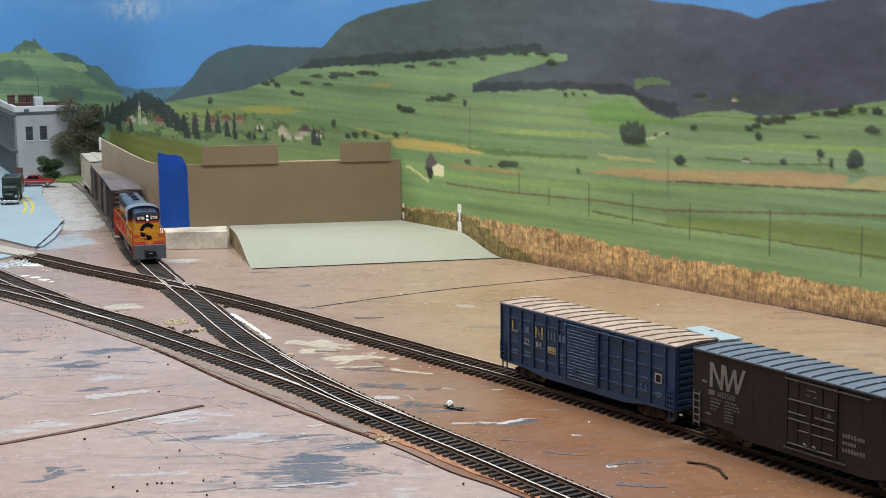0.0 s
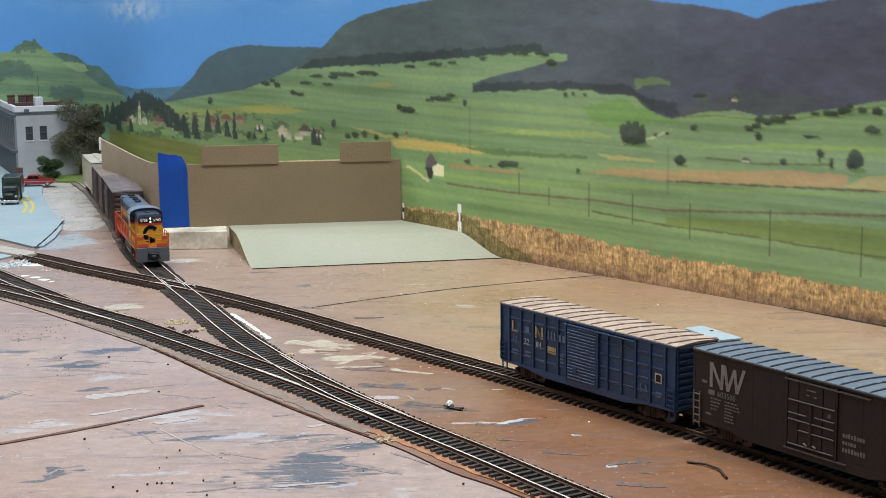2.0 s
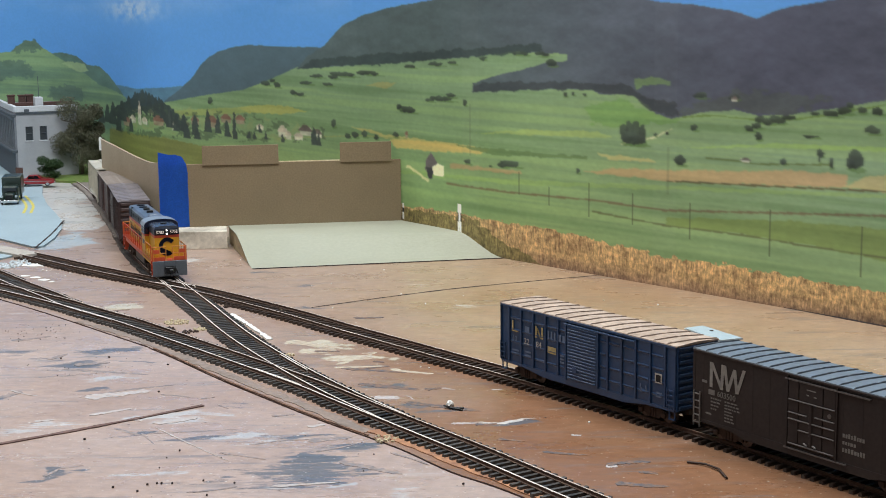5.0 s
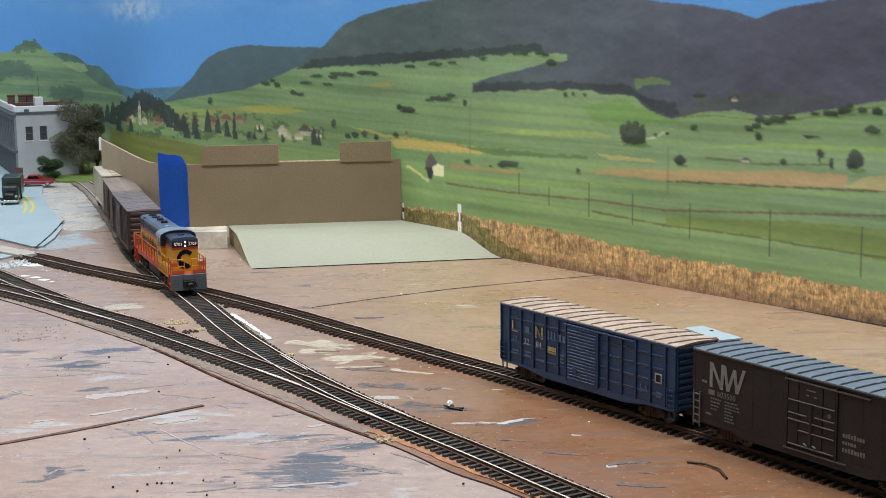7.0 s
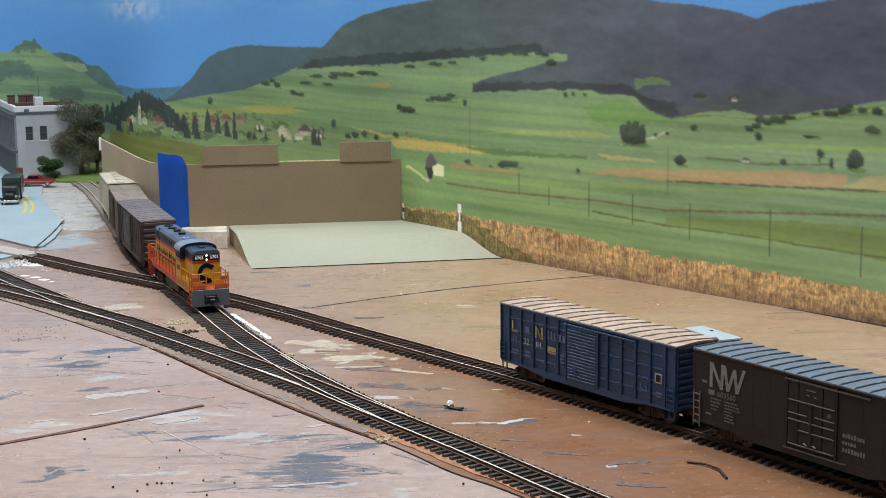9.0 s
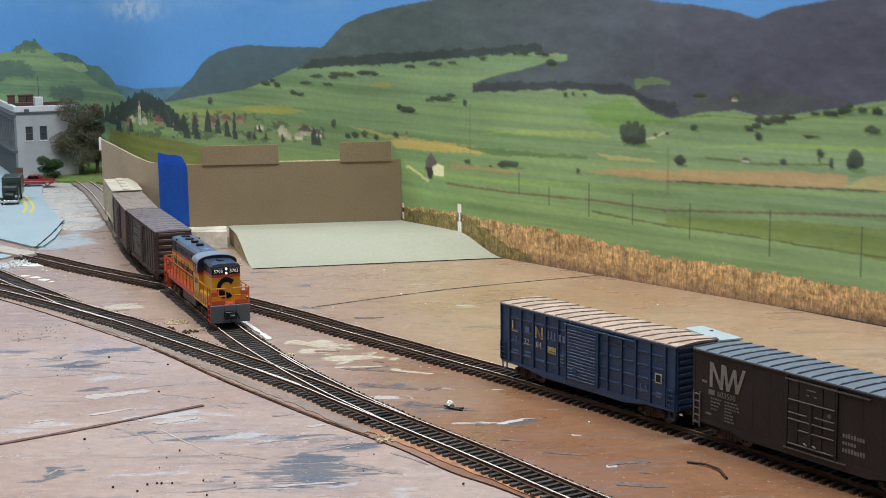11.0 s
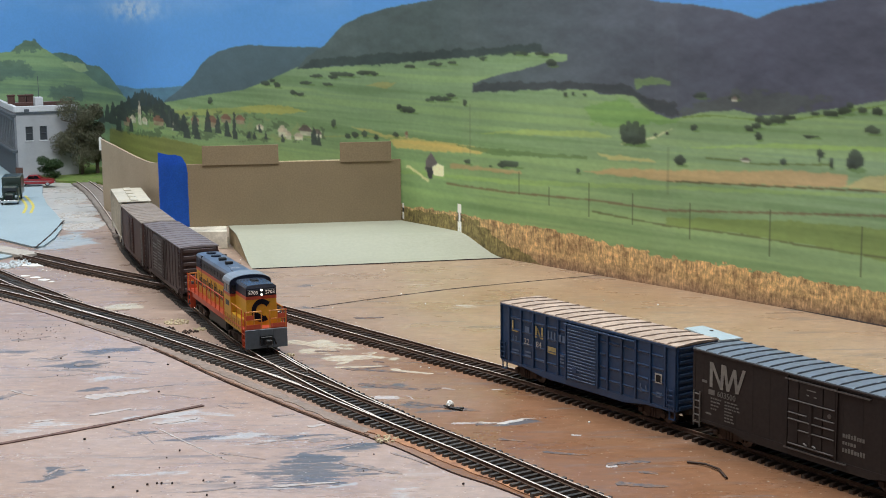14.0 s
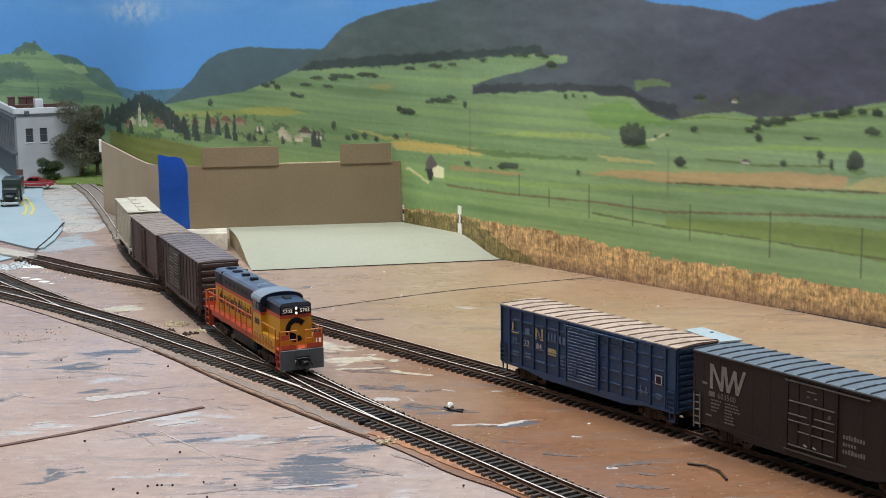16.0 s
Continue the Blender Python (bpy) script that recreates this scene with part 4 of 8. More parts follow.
    at = me.color_attributes.new("print", "FLOAT_COLOR", "POINT")
    at.data.foreach_set("color", np.concatenate([rgb, stalks[..., None]], -1).ravel())
    m = bpy.data.materials.new("printed_mural_paper")
    m.use_nodes = True
    n, l = m.node_tree.nodes, m.node_tree.links
    a = n.new("ShaderNodeAttribute")
    a.attribute_name = "print"
    b = n["Principled BSDF"]
    # the printed stalks are finer than the grid
    tc, mp = n.new("ShaderNodeTexCoord"), n.new("ShaderNodeMapping")
    mp.inputs["Scale"].default_value = (1, 1, 0.4)
    l.new(tc.outputs["Object"], mp.inputs["Vector"])
    tx, gain, amount, tone = n.new("ShaderNodeTexNoise"), n.new("ShaderNodeMapRange"), n.new("ShaderNodeMix"), n.new("ShaderNodeHueSaturation")
    tx.inputs["Scale"].default_value, tx.inputs["Detail"].default_value, tx.inputs["Roughness"].default_value = 520, 4, 0.7
    l.new(mp.outputs[0], tx.inputs["Vector"])
    for k, v in (("From Min", 0.34), ("From Max", 0.66), ("To Min", 0.55), ("To Max", 1.35)):
        gain.inputs[k].default_value = v
    l.new(tx.outputs["Fac"], gain.inputs["Value"])
    l.new(a.outputs["Alpha"], amount.inputs["Factor"])
    amount.inputs["A"].default_value = 1.0
    l.new(gain.outputs[0], amount.inputs["B"])
    l.new(a.outputs["Color"], tone.inputs["Color"])
    l.new(amount.outputs[0], tone.inputs["Value"])
    l.new(tone.outputs[0], b.inputs["Base Color"])
    b.inputs["Roughness"].default_value, b.inputs["Specular IOR Level"].default_value = 0.55, 0.3
    me.materials.append(m)
    tagged(new("backdrop", me), "printed mural of a green valley with fields, wooded hills and blue sky", "mural", kind="structure")
    # hardboard panel that carries the print
    pts = [tuple(v) for v in path.pts[::6]]
    off = []
    for i, v in enumerate(pts):
        d = np.array(pts[min(i + 1, len(pts) - 1)]) - np.array(pts[max(i - 1, 0)])
        d /= np.linalg.norm(d)
        off.append((v[0] + d[1] * 0.005, v[1] - d[0] * 0.005))
        pts[i] = (v[0] + d[1] * 0.0012, v[1] - d[0] * 0.0012)
    tagged(part("backdrop_panel", slab(bmesh.new(), pts + off[::-1], -0.004, 0.505), M_edge), "thin hardboard panel behind the printed mural", "panel", kind="structure")


# ---- track ----
RAIL = 0.0047          # rail head above the table
LEAD = Path([(-0.660, 2.500), (-0.560, 2.300), (-0.493, 2.140), (-0.4299, 1.950), (-0.3685, 1.750), (-0.3248, 1.600), (-0.2712, 1.450), (-0.2110, 1.300), (-0.1635, 1.180), (-0.1167, 1.080), (-0.0738, 1.000), (-0.0218, 0.914)])
SIDING = Path([(-0.520, 1.660), (-0.417, 1.561), (-0.366, 1.507), (-0.313, 1.456), (-0.254, 1.400), (-0.204, 1.350), (-0.130, 1.264), (-0.078, 1.197), (-0.026, 1.132), (0.018, 1.077), (0.0536, 1.0332), (0.1534, 0.9024), (0.230, 0.792), (0.318, 0.660), (0.40, 0.53)])
MAIN = Path([(-0.55, 1.520), (-0.399, 1.380), (-0.331, 1.313), (-0.266, 1.241), (-0.207, 1.166), (-0.153, 1.097), (-0.096, 1.023), (-0.062, 0.973), (-0.020, 0.912), (0.021, 0.852), (0.069, 0.778), (0.135, 0.680), (0.22, 0.55)])
SPUR = Path([(-0.60, 1.680), (-0.510, 1.566), (-0.443, 1.474), (-0.399, 1.411), (-0.358, 1.355), (-0.321, 1.302), (-0.266, 1.2405)])


def rail_mesh(path, side, s0, s1, drop=0.0, step=0.006):
    """A rail with foot, web and polished head, side times half the gauge off the path."""
    prof = [(-0.0012, 0.0021), (-0.0012, 0.0025), (-0.0003, 0.0028), (-0.0003, 0.0038), (-0.00055, 0.0041), (-0.00055, 0.0046), (-0.0004, 0.0047),
            (0.0004, 0.0047), (0.00055, 0.0046), (0.00055, 0.0041), (0.0003, 0.0038), (0.0003, 0.0028), (0.0012, 0.0025), (0.0012, 0.0021)]
    bm = bmesh.new()
    rows = []
    k = max(2, int((s1 - s0) / step))
    for i in range(k + 1):
        s = s0 + (s1 - s0) * i / k
        p, d = path.at(s), path.way(s)
        nrm = Vector((-d.y, d.x))
        rows.append([bm.verts.new((*(p + nrm * (side + q)), h - drop)) for q, h in prof])
    for a, b in zip(rows, rows[1:]):
        for j in range(len(prof)):
            f = bm.faces.new((a[j], b[j], b[(j + 1) % len(prof)], a[(j + 1) % len(prof)]))
            f.material_index = 0 if j in (5, 6, 7) else 1
    bm.faces.new(rows[0])
    bm.faces.new(rows[-1][::-1])
    return bm


def tie_mesh(length, mat):
    bm = boxes((-0.00145, 0.00145, -length / 2, length / 2, 0.0, 0.0022))
    for v in bm.verts:
        if v.co.z > 0.001:
            v.co.x *= 0.86
            v.co.y *= 0.985
    for x in (-1, 1):
        for y in (-1, 1):
            box(bm, x * 0.0004 - 0.0004, x * 0.0004 + 0.0004, y * 0.0083 + (0.0012 if y * 1 > 0 else -0.0022), y * 0.0083 + (0.0022 if y > 0 else -0.0012), 0.002, 0.0026)
    return mesh_of("tie", bm, mat)


GAUGE = 0.0087


def aside(path, s, other):
    """How far and to which side the other track lies at s."""
    p, d = path.at(s), path.way(s)
    q = other.at(other.near(p.x, p.y))
    return (q - p).dot(Vector((-d.y, d.x))), (q - p).length


def track(name, label, path, s0, s1, mat, spacing, skip=(), shared=(), yields=(), drop=0.0, dusty=0.0, head=(None, None), rusty=None):
    """Flexible track: two rails and its ties. skip: stretches with no ties of their own; shared: tracks that lie on its
    long turnout ties; yields: tracks on whose ties it lies; rusty: where the heads turn brown, the parked cars' dark
    reflection painted in.
    """
    thing = tagged(empty(name), label, "track", group="model railway track")
    for side in (-1, 1):
        if rusty is None:
            part("rail", rail_mesh(path, side * GAUGE, s0, s1, drop), [head[(side + 1) // 2], M_railside], thing)
        else:
            part("rail", rail_mesh(path, side * GAUGE, s0, rusty, drop), [head[(side + 1) // 2], M_railside], thing)
            part("rail", rail_mesh(path, side * GAUGE, rusty + 0.0004, s1, drop), [M_railcarshade, M_railside], thing, "rail with a brown head, darkened as if reflecting the cars")
    me, old = tie_mesh(0.032, mat), tie_mesh(0.032, M_tie_dusty)
    s = s0 + 0.002
    while s < s1:
        if not any(a < s < b for a, b in skip) and not any(aside(path, s, o)[1] < 0.0275 for o in yields):
            p, d = path.at(s), path.way(s)
            shift = 0.0
            for o in shared:
                off, dist = aside(path, s, o)
                if dist < 0.0275 and abs(abs(off) - dist) < 0.003:
                    shift = off
            ob = new("tie", old if s < dusty else me)
            nrm = Vector((-d.y, d.x))
            q = p + nrm * (shift / 2 + random.gauss(0, 0.0003))
            ob.parent = thing
            ob.matrix_local = pose(q.x, q.y, random.uniform(-0.0001, 0.0), 0, 0, math.degrees(math.atan2(d.y, d.x)) + random.gauss(0, 1.0)) @ Matrix.Diagonal((1, 1 + abs(shift) / 0.032, 1, 1))
        s += spacing
    return thing


def tracks():
    cross = LEAD.near(-0.2557, 1.402)
    meet = SIDING.near(-0.2500, 1.397)
    track("siding_track", "black-tied model track with rusty rails and parked cars", SIDING, SIDING.near(-0.435, 1.58), SIDING.length, M_tie_brown, 0.0067, skip=((meet - 0.004, meet + 0.020),), head=(M_railworn, M_railworn), rusty=SIDING.near(0.075, 1.005))
    track("main_track", "black-tied model track with worn bright rail heads", MAIN, 0.0, MAIN.length, M_tie, 0.0067, shared=(LEAD, SPUR), head=(M_railtop, M_railworn))
    track("lead_track", "black-tied model track that curves to the turnout", LEAD, LEAD.near(-0.530, 2.228), LEAD.length - 0.004, M_tie, 0.0067,
          skip=((cross - 0.020, cross + 0.012),), yields=(MAIN,), drop=0.00012, dusty=LEAD.near(-0.325, 1.62), head=(M_railtop, M_railtop))
    track("spur_track", "short black-tied spur track joining the main", SPUR, 0.0, SPUR.length - 0.004, M_tie, 0.0067, yields=(MAIN,), drop=0.00012, head=(M_railtop, M_railworn))
    dust = [tuple(LEAD.at(q)) for q in np.linspace(LEAD.near(-0.530, 2.228), LEAD.near(-0.355, 1.70), 9)]
    tagged(part("track_dust", ribbon(dust, 0.031, 0.0001, 0.0027, 8, 0.12), M_dust), "grey-brown dust packed between the far ties", "dust", kind="structure")
    # guard rails, frog wings and the throw bars of the turnouts
    for path, side, a, b in ((MAIN, -0.0068, MAIN.near(-0.13, 1.067), MAIN.near(-0.093, 1.019)), (LEAD, 0.0068, LEAD.near(-0.128, 1.104), LEAD.near(-0.104, 1.055)),
                             (LEAD, 0.0066, cross - 0.022, cross + 0.022), (LEAD, -0.0066, cross - 0.022, cross + 0.022),
                             (SIDING, 0.0066, meet - 0.022, meet + 0.022), (SIDING, -0.0066, meet - 0.022, meet + 0.022)):
        tagged(part("guard_rail", rail_mesh(path, side, a, b, 0.0003), [M_railtop, M_railside]), "short rusty guard rail beside the running rail", "guard rail", group="guard rails")
    for path, pt, ln in ((MAIN, (-0.040, 0.941), 0.034), (MAIN, (-0.292, 1.271), 0.033)):
        s = path.near(*pt)
        p, d = path.at(s), path.way(s)
        bm = boxes((-0.0013, 0.0013, -ln / 2, ln / 2, 0.0, 0.0028), bevel=0.0003)
        ob = tagged(part("throw_bar", bm, M_black), "black plastic turnout throw bar across the ties", "throw bar", group="throw bars")
        ob.matrix_world = pose(p.x, p.y, 0, 0, 0, math.degrees(math.atan2(d.y, d.x)))
    # dark plate inside the crossing
    for a, b in ((cross - 0.020, cross - 0.008), (cross + 0.014, cross + 0.026)):
        p, d = LEAD.at((a + b) / 2), LEAD.way((a + b) / 2)
        ob = tagged(part("crossing_plate", boxes((-0.006, 0.006, -0.0062, 0.0062, 0.0, 0.0029), bevel=0.0004), M_black), "black plastic plate between crossing rails", "crossing plate", group="crossing plates")
        ob.matrix_world = pose(p.x, p.y, 0.0001, 0, 0, math.degrees(math.atan2(d.y, d.x)))


# ---- card wall, ramp and block ----
def card_wall():
    thing = tagged(empty("cardboard_wall"), "grey-brown cardboard mock-up wall with two raised tabs", "cardboard wall")
    a, b = Vector((-0.307, 1.649)), Vector((-0.046, 1.6855))
    d = (b - a).normalized()
    ang = math.degrees(math.atan2(d.y, d.x))
    ln = (b - a).length
    m = pose(a.x, a.y, 0.0195, 0, 0, ang)
    ob = part("panel", boxes((0.0, ln, 0.0, 0.0022, 0.0, 0.0690), bevel=0.0003), M_card, thing)
    ob.matrix_local = m
    for x0, x1, z1 in ((0.0476, 0.1290, 0.0885), (0.1979, 0.2531, 0.0890)):
        ob = part("tab", boxes((x0 - 0.0015, x1, -0.0013, 0.0009, 0.0672, z1), bevel=0.0002), M_card, thing)
        ob.matrix_local = m
    # strip of paler paper along the top between the tabs
    ob = part("paper_edge", boxes((0.1292, 0.1960, 0.0002, 0.0019, 0.0690, 0.0700)), M_stain, thing, "pale paper edge")
    ob.matrix_local = m
    # curved wing that runs back along the track
    bm = bmesh.new()
    pts, run = spline([(-0.307, 1.649), (-0.325, 1.690), (-0.352, 1.758), (-0.392, 1.850), (-0.432, 1.930)], 8)
    rows = []
    for i, (x, y) in enumerate(pts):
        u = i / (len(pts) - 1)
        top = 0.0915 + 0.0010 * u - 0.0062 * math.sin(math.pi * u)
        q = 0.0022
        rows.append([bm.verts.new((x, y, 0.0)), bm.verts.new((x, y, top)), bm.verts.new((x + q, y + 0.001, top)), bm.verts.new((x + q, y + 0.001, 0.0))])
    for r, s in zip(rows, rows[1:]):
        for j in range(4):
            bm.faces.new((r[j], s[j], s[(j + 1) % 4], r[(j + 1) % 4]))
    bm.faces.new(rows[0])
    bm.faces.new(rows[-1][::-1])
    part("wing", bm, M_card_lit, thing, "bent cardboard wing, coloured lighter as its lit side")
    ob = part("paper_flap", boxes((-0.0005, 0.0005, -0.0030, 0.0015, 0.078, 0.0945), bevel=0.0003), M_white, thing, "torn white paper edge")
    ob.matrix_local = pose(-0.4335, 1.9305, 0, 0, 0, 60)
    # blue tape over the corner
    bm = bmesh.new()
    rows = []
    for i in range(9):
        z = 0.0005 + i / 8 * 0.0795
        cut = max(0.0, (i - 6) / 2) ** 2 * 0.006
        w = 0.0300 - cut + random.uniform(-0.0003, 0.0003)
        rows.append([bm.verts.new((-0.0012, -0.0004 - 0.0002 * math.sin(i), z + (0.003 if i == 8 else 0))), bm.verts.new((0.010, -0.0008 - 0.0004 * math.sin(i * 1.3), z)), bm.verts.new((w * 0.7, -0.0007, z)), bm.verts.new((w, -0.0004, z - cut * 0.4))])
    for r, s in zip(rows, rows[1:]):
        for j in range(3):
            bm.faces.new((r[j], r[j + 1], s[j + 1], s[j]))
    bmesh.ops.solidify(bm, geom=bm.faces[:], thickness=0.0002)
    ob = tagged(part("masking_tape", bm, M_tape), "wide strip of blue masking tape over the cardboard corner", "tape")
    ob.matrix_world = m


def ramp():
    """The pale sheet that lies flat at the wall and bends down to the table."""
    a, b, c, d = Vector((-0.236, 1.660)), Vector((-0.046, 1.6855)), Vector((0.062, 1.5425)), Vector((-0.190, 1.4945))
    bm = bmesh.new()
    grid = []
    for i in range(25):
        u = i / 24
        row = []
        for j in range(21):
            w = j / 20
            p = (a.lerp(b, u)).lerp(d.lerp(c, u), w)
            start = 0.30 + 0.28 * u
            k = max(0.0, (w - start) / (1 - start))
            z = 0.0196 * (1 - (k * k * (3 - 2 * k))) + 0.0002
            row.append(bm.verts.new((p.x, p.y, z)))
        grid.append(row)
    for r, s in zip(grid, grid[1:]):
        for j in range(20):
            bm.faces.new((r[j], r[j + 1], s[j + 1], s[j]))
    bmesh.ops.recalc_face_normals(bm, faces=bm.faces[:])
    thing = tagged(empty("loading_ramp"), "pale grey-green styrene sheet bent down to the table as a ramp", "ramp")
    bmesh.ops.solidify(bm, geom=bm.faces[:], thickness=0.0011)
    part("sheet", bm, M_sheet, thing, smooth=False)
    # dark ribbon laid down as the shadow line of the sheet's front edge
    part("front_shadow_strip", ribbon([(-0.190, 1.4938), (-0.10, 1.5110), (0.0, 1.5300), (0.062, 1.5418)], 0.0016, 0.0001, 0.0008, 10, 0.4), M_gap, thing, "dark strip painted as the shadow of the front edge")
    # yellowed filler under its open end
    bm = bmesh.new()
    top, low = [], []
    for j in range(15):
        w = j / 14
        p = a.lerp(d, w)
        k = max(0.0, (w - 0.30) / 0.70)
        z = 0.0182 * (1 - (k * k * (3 - 2 * k)))
        top.append(bm.verts.new((p.x + 0.001, p.y, max(z, 0.0003))))
        low.append(bm.verts.new((p.x + 0.001, p.y, 0.0)))
    for j in range(14):
        bm.faces.new((low[j], low[j + 1], top[j + 1], top[j]))
    bmesh.ops.solidify(bm, geom=bm.faces[:], thickness=0.0012)
    part("end_filler", bm, M_stain, thing, "yellow-stained plaster end")
    bm = bmesh.new()
    slab(bm, [(-0.312, 1.619), (-0.232, 1.622), (-0.238, 1.661), (-0.312, 1.651)], 0.0, 0.0194, 0)
    es = bm.edges[:]
    bmesh.ops.bevel(bm, geom=es, offset=0.0006, segments=1, affect="EDGES")
    tagged(part("plaster_block", bm, M_block), "cream plaster block with brown stains at the wall foot", "block")


# ---- road and town ----
def ragged(pts, amount, seed, k=9):
    """A closed outline with its edges frayed."""
    rng = random.Random(seed)
    out = []
    for (x0, y0), (x1, y1) in zip(pts, pts[1:] + pts[:1]):
        for i in range(k):
            u = i / k
            out.append((x0 + (x1 - x0) * u + rng.gauss(0, amount * 0.5), y0 + (y1 - y0) * u + rng.gauss(0, amount * 0.8)))
    return out


def road():
    top = [(-0.70, 1.60), (-0.500, 1.700), (-0.447, 1.640), (-0.436, 1.645), (-0.438, 1.70), (-0.447, 1.77), (-0.461, 1.830), (-0.486, 1.90), (-0.520, 1.99), (-0.552, 2.09), (-0.580, 2.20), (-0.60, 2.265), (-0.66, 2.34), (-0.76, 2.60), (-1.2, 2.62), (-1.2, 1.60)]
    tagged(part("road", slab(bmesh.new(), top, 0.0002, 0.0022, 0, 1), [M_road, M_roadedge]), "blue-grey painted styrene road sheet with a dull edge", "road", kind="structure")
    low = [(-0.75, 1.52), (-0.520, 1.520), (-0.470, 1.545), (-0.448, 1.590), (-0.458, 1.603), (-0.505, 1.650), (-0.62, 1.66)]
    tagged(part("road_apron", slab(bmesh.new(), low, 0.0002, 0.0018, 0, 1), [M_road, M_roadedge]), "pale blue-grey road apron below the siding", "road", kind="structure")
    tagged(part("crossing_strip", ribbon([(-0.70, 1.83), (-0.500, 1.641), (-0.432, 1.577)], 0.022, 0.0002, 0.0040), M_strip), "beige filler strip over the buried siding", "road", kind="structure")
    tagged(part("road_crack", ribbon([(-0.4409, 1.6273), (-0.4449, 1.6857), (-0.4508, 1.7528), (-0.4603, 1.8349)], 0.0018, 0.0020, 0.0026, 10, 0.4), M_gap), "dark crack along the edge of the road sheet", "crack", kind="structure")
    for off in (0.0, 0.009):
        tagged(part("yellow_line", ribbon([(-0.582 + off, 2.08), (-0.545 + off, 1.98), (-0.528 + off, 1.905)], 0.0036, 0.0021, 0.0025), M_yellow_line), "yellow centre line painted on the road", "road line", group="double yellow line", kind="structure")
    tagged(part("turf_patch", slab(bmesh.new(), [(-0.60, 2.262), (-0.535, 2.235), (-0.545, 2.225), (-0.505, 2.228), (-0.475, 2.18), (-0.455, 2.16), (-0.475, 2.32), (-0.60, 2.52), (-0.64, 2.52), (-0.62, 2.32)], 0.0001, 0.0030), M_grass),
           "green turf patch below the tree", "grass", kind="structure")
    crumbs("gravel", [(-0.435, 1.80, 0.026, 150), (-0.455, 1.90, 0.030, 180), (-0.490, 2.03, 0.034, 200), (-0.525, 2.15, 0.036, 180), (-0.425, 1.72, 0.022, 40)], 0.0007, M_gravel, "pale loose gravel beside the track", 31)


def building():
    thing = tagged(empty("town_building", pose(-0.641, 2.300, 0.0, 0, 0, 23)), "light grey town building with tall dark windows and white parapet", "building")
    w, d, h = 0.090, 0.24, 0.101
    # side wall with real window openings
    bm = bmesh.new()
    wins = [(0.013, 0.024), (0.034, 0.045)]
    rows = [(0.058, 0.079)]
    xs = [0, *sum(wins, ()), w]
    for i in range(len(xs) - 1):
        if i % 2 == 0:
            box(bm, xs[i], xs[i + 1], 0, 0.004, 0, h)
        else:
            box(bm, xs[i], xs[i + 1], 0, 0.004, 0, rows[0][0])
            box(bm, xs[i], xs[i + 1], 0, 0.004, rows[0][1], h)
    part("side_wall", bm, M_plaster, thing)
    for x0, x1 in wins:
        wn = part("window", boxes((x0, x1, 0.0024, 0.0032, 0.058, 0.079)), M_window, thing, "dim window pane")
        bm = boxes((x0, x1, 0.0008, 0.0022, 0.068, 0.069), (x0, x0 + 0.001, 0.0008, 0.0022, 0.058, 0.079), (x1 - 0.001, x1, 0.0008, 0.0022, 0.058, 0.079))
        part("frame", bm, M_facade, wn)
        part("sill", boxes((x0 - 0.001, x1 + 0.001, -0.0015, 0.001, 0.0563, 0.0578), bevel=0.0003), M_trim, wn)
    # dark front with arched openings
    bm = bmesh.new()
    n = 12
    bay = d / n
    box(bm, -0.003, -0.0002, 0.0, d, 0.0, 0.046)
    box(bm, -0.003, -0.0002, 0.0, d, 0.088, h)
    for i in range(n + 1):
        y = i * bay
        box(bm, -0.003, -0.0002, max(0.0, y - 0.0035), min(d, y + 0.0035), 0.046, 0.088)
    part("facade", bm, M_facade_wall, thing, "grey front with tall openings")
    for i in range(n):
        part("window", boxes((-0.0012, -0.0004, i * bay + 0.0035, (i + 1) * bay - 0.0035, 0.046, 0.088)), M_window, thing, "tall dim window pane")
    part("shop_front", boxes((-0.0040, -0.0032, 0.0, d, 0.0024, 0.0390)), M_facade, thing, "dark slate shop front")
    part("cornice", boxes((-0.009, 0.0, -0.001, d, 0.0395, 0.0445), bevel=0.001), M_facade, thing, "dark projecting shop cornice")
    part("cornice", boxes((-0.007, 0.0, -0.001, d, 0.0935, 0.0985), bevel=0.001), M_facade, thing, "dark projecting roof cornice")
    part("back_wall", boxes((0.004, w, d - 0.004, d, 0, h), (w - 0.004, w, 0.004, d - 0.004, 0, h)), M_plaster, thing)
    part("roof", boxes((0.0, w, 0.004, d - 0.004, h - 0.006, h - 0.003)), M_facade, thing)
    part("parapet", boxes((-0.002, w + 0.002, -0.002, 0.004, h, h + 0.0088), (-0.003, 0.003, 0.004, d, h, h + 0.0088), bevel=0.0005), M_trim, thing, "white parapet")
    part("parapet_band", boxes((0.0, w, -0.0016, 0.0, h - 0.0036, h - 0.0002)), M_facade, thing, "dark band under the parapet")
    for x in (0.012, 0.073):
        part("parapet_block", boxes((x, x + 0.0075, -0.0034, -0.0022, h - 0.0016, h + 0.0046), bevel=0.0004), M_facade, thing, "grey block on the parapet")
    part("stair_head", boxes((0.031, 0.043, 0.012, 0.03, h - 0.003, h + 0.021), bevel=0.0006), M_trim, thing, "white rooftop stair head")
    part("roof_coping", boxes((0.004, w, 0.030, 0.036, h - 0.003, h + 0.0125), bevel=0.0006), M_brick, thing, "long red-brown roof coping")
    bm = bmesh.new()
    rod(bm, (0.038, 0.02, h + 0.021), (0.038, 0.02, h + 0.052), 0.0005, 6)
    part("mast", bm, M_facade, thing, "thin rooftop mast")
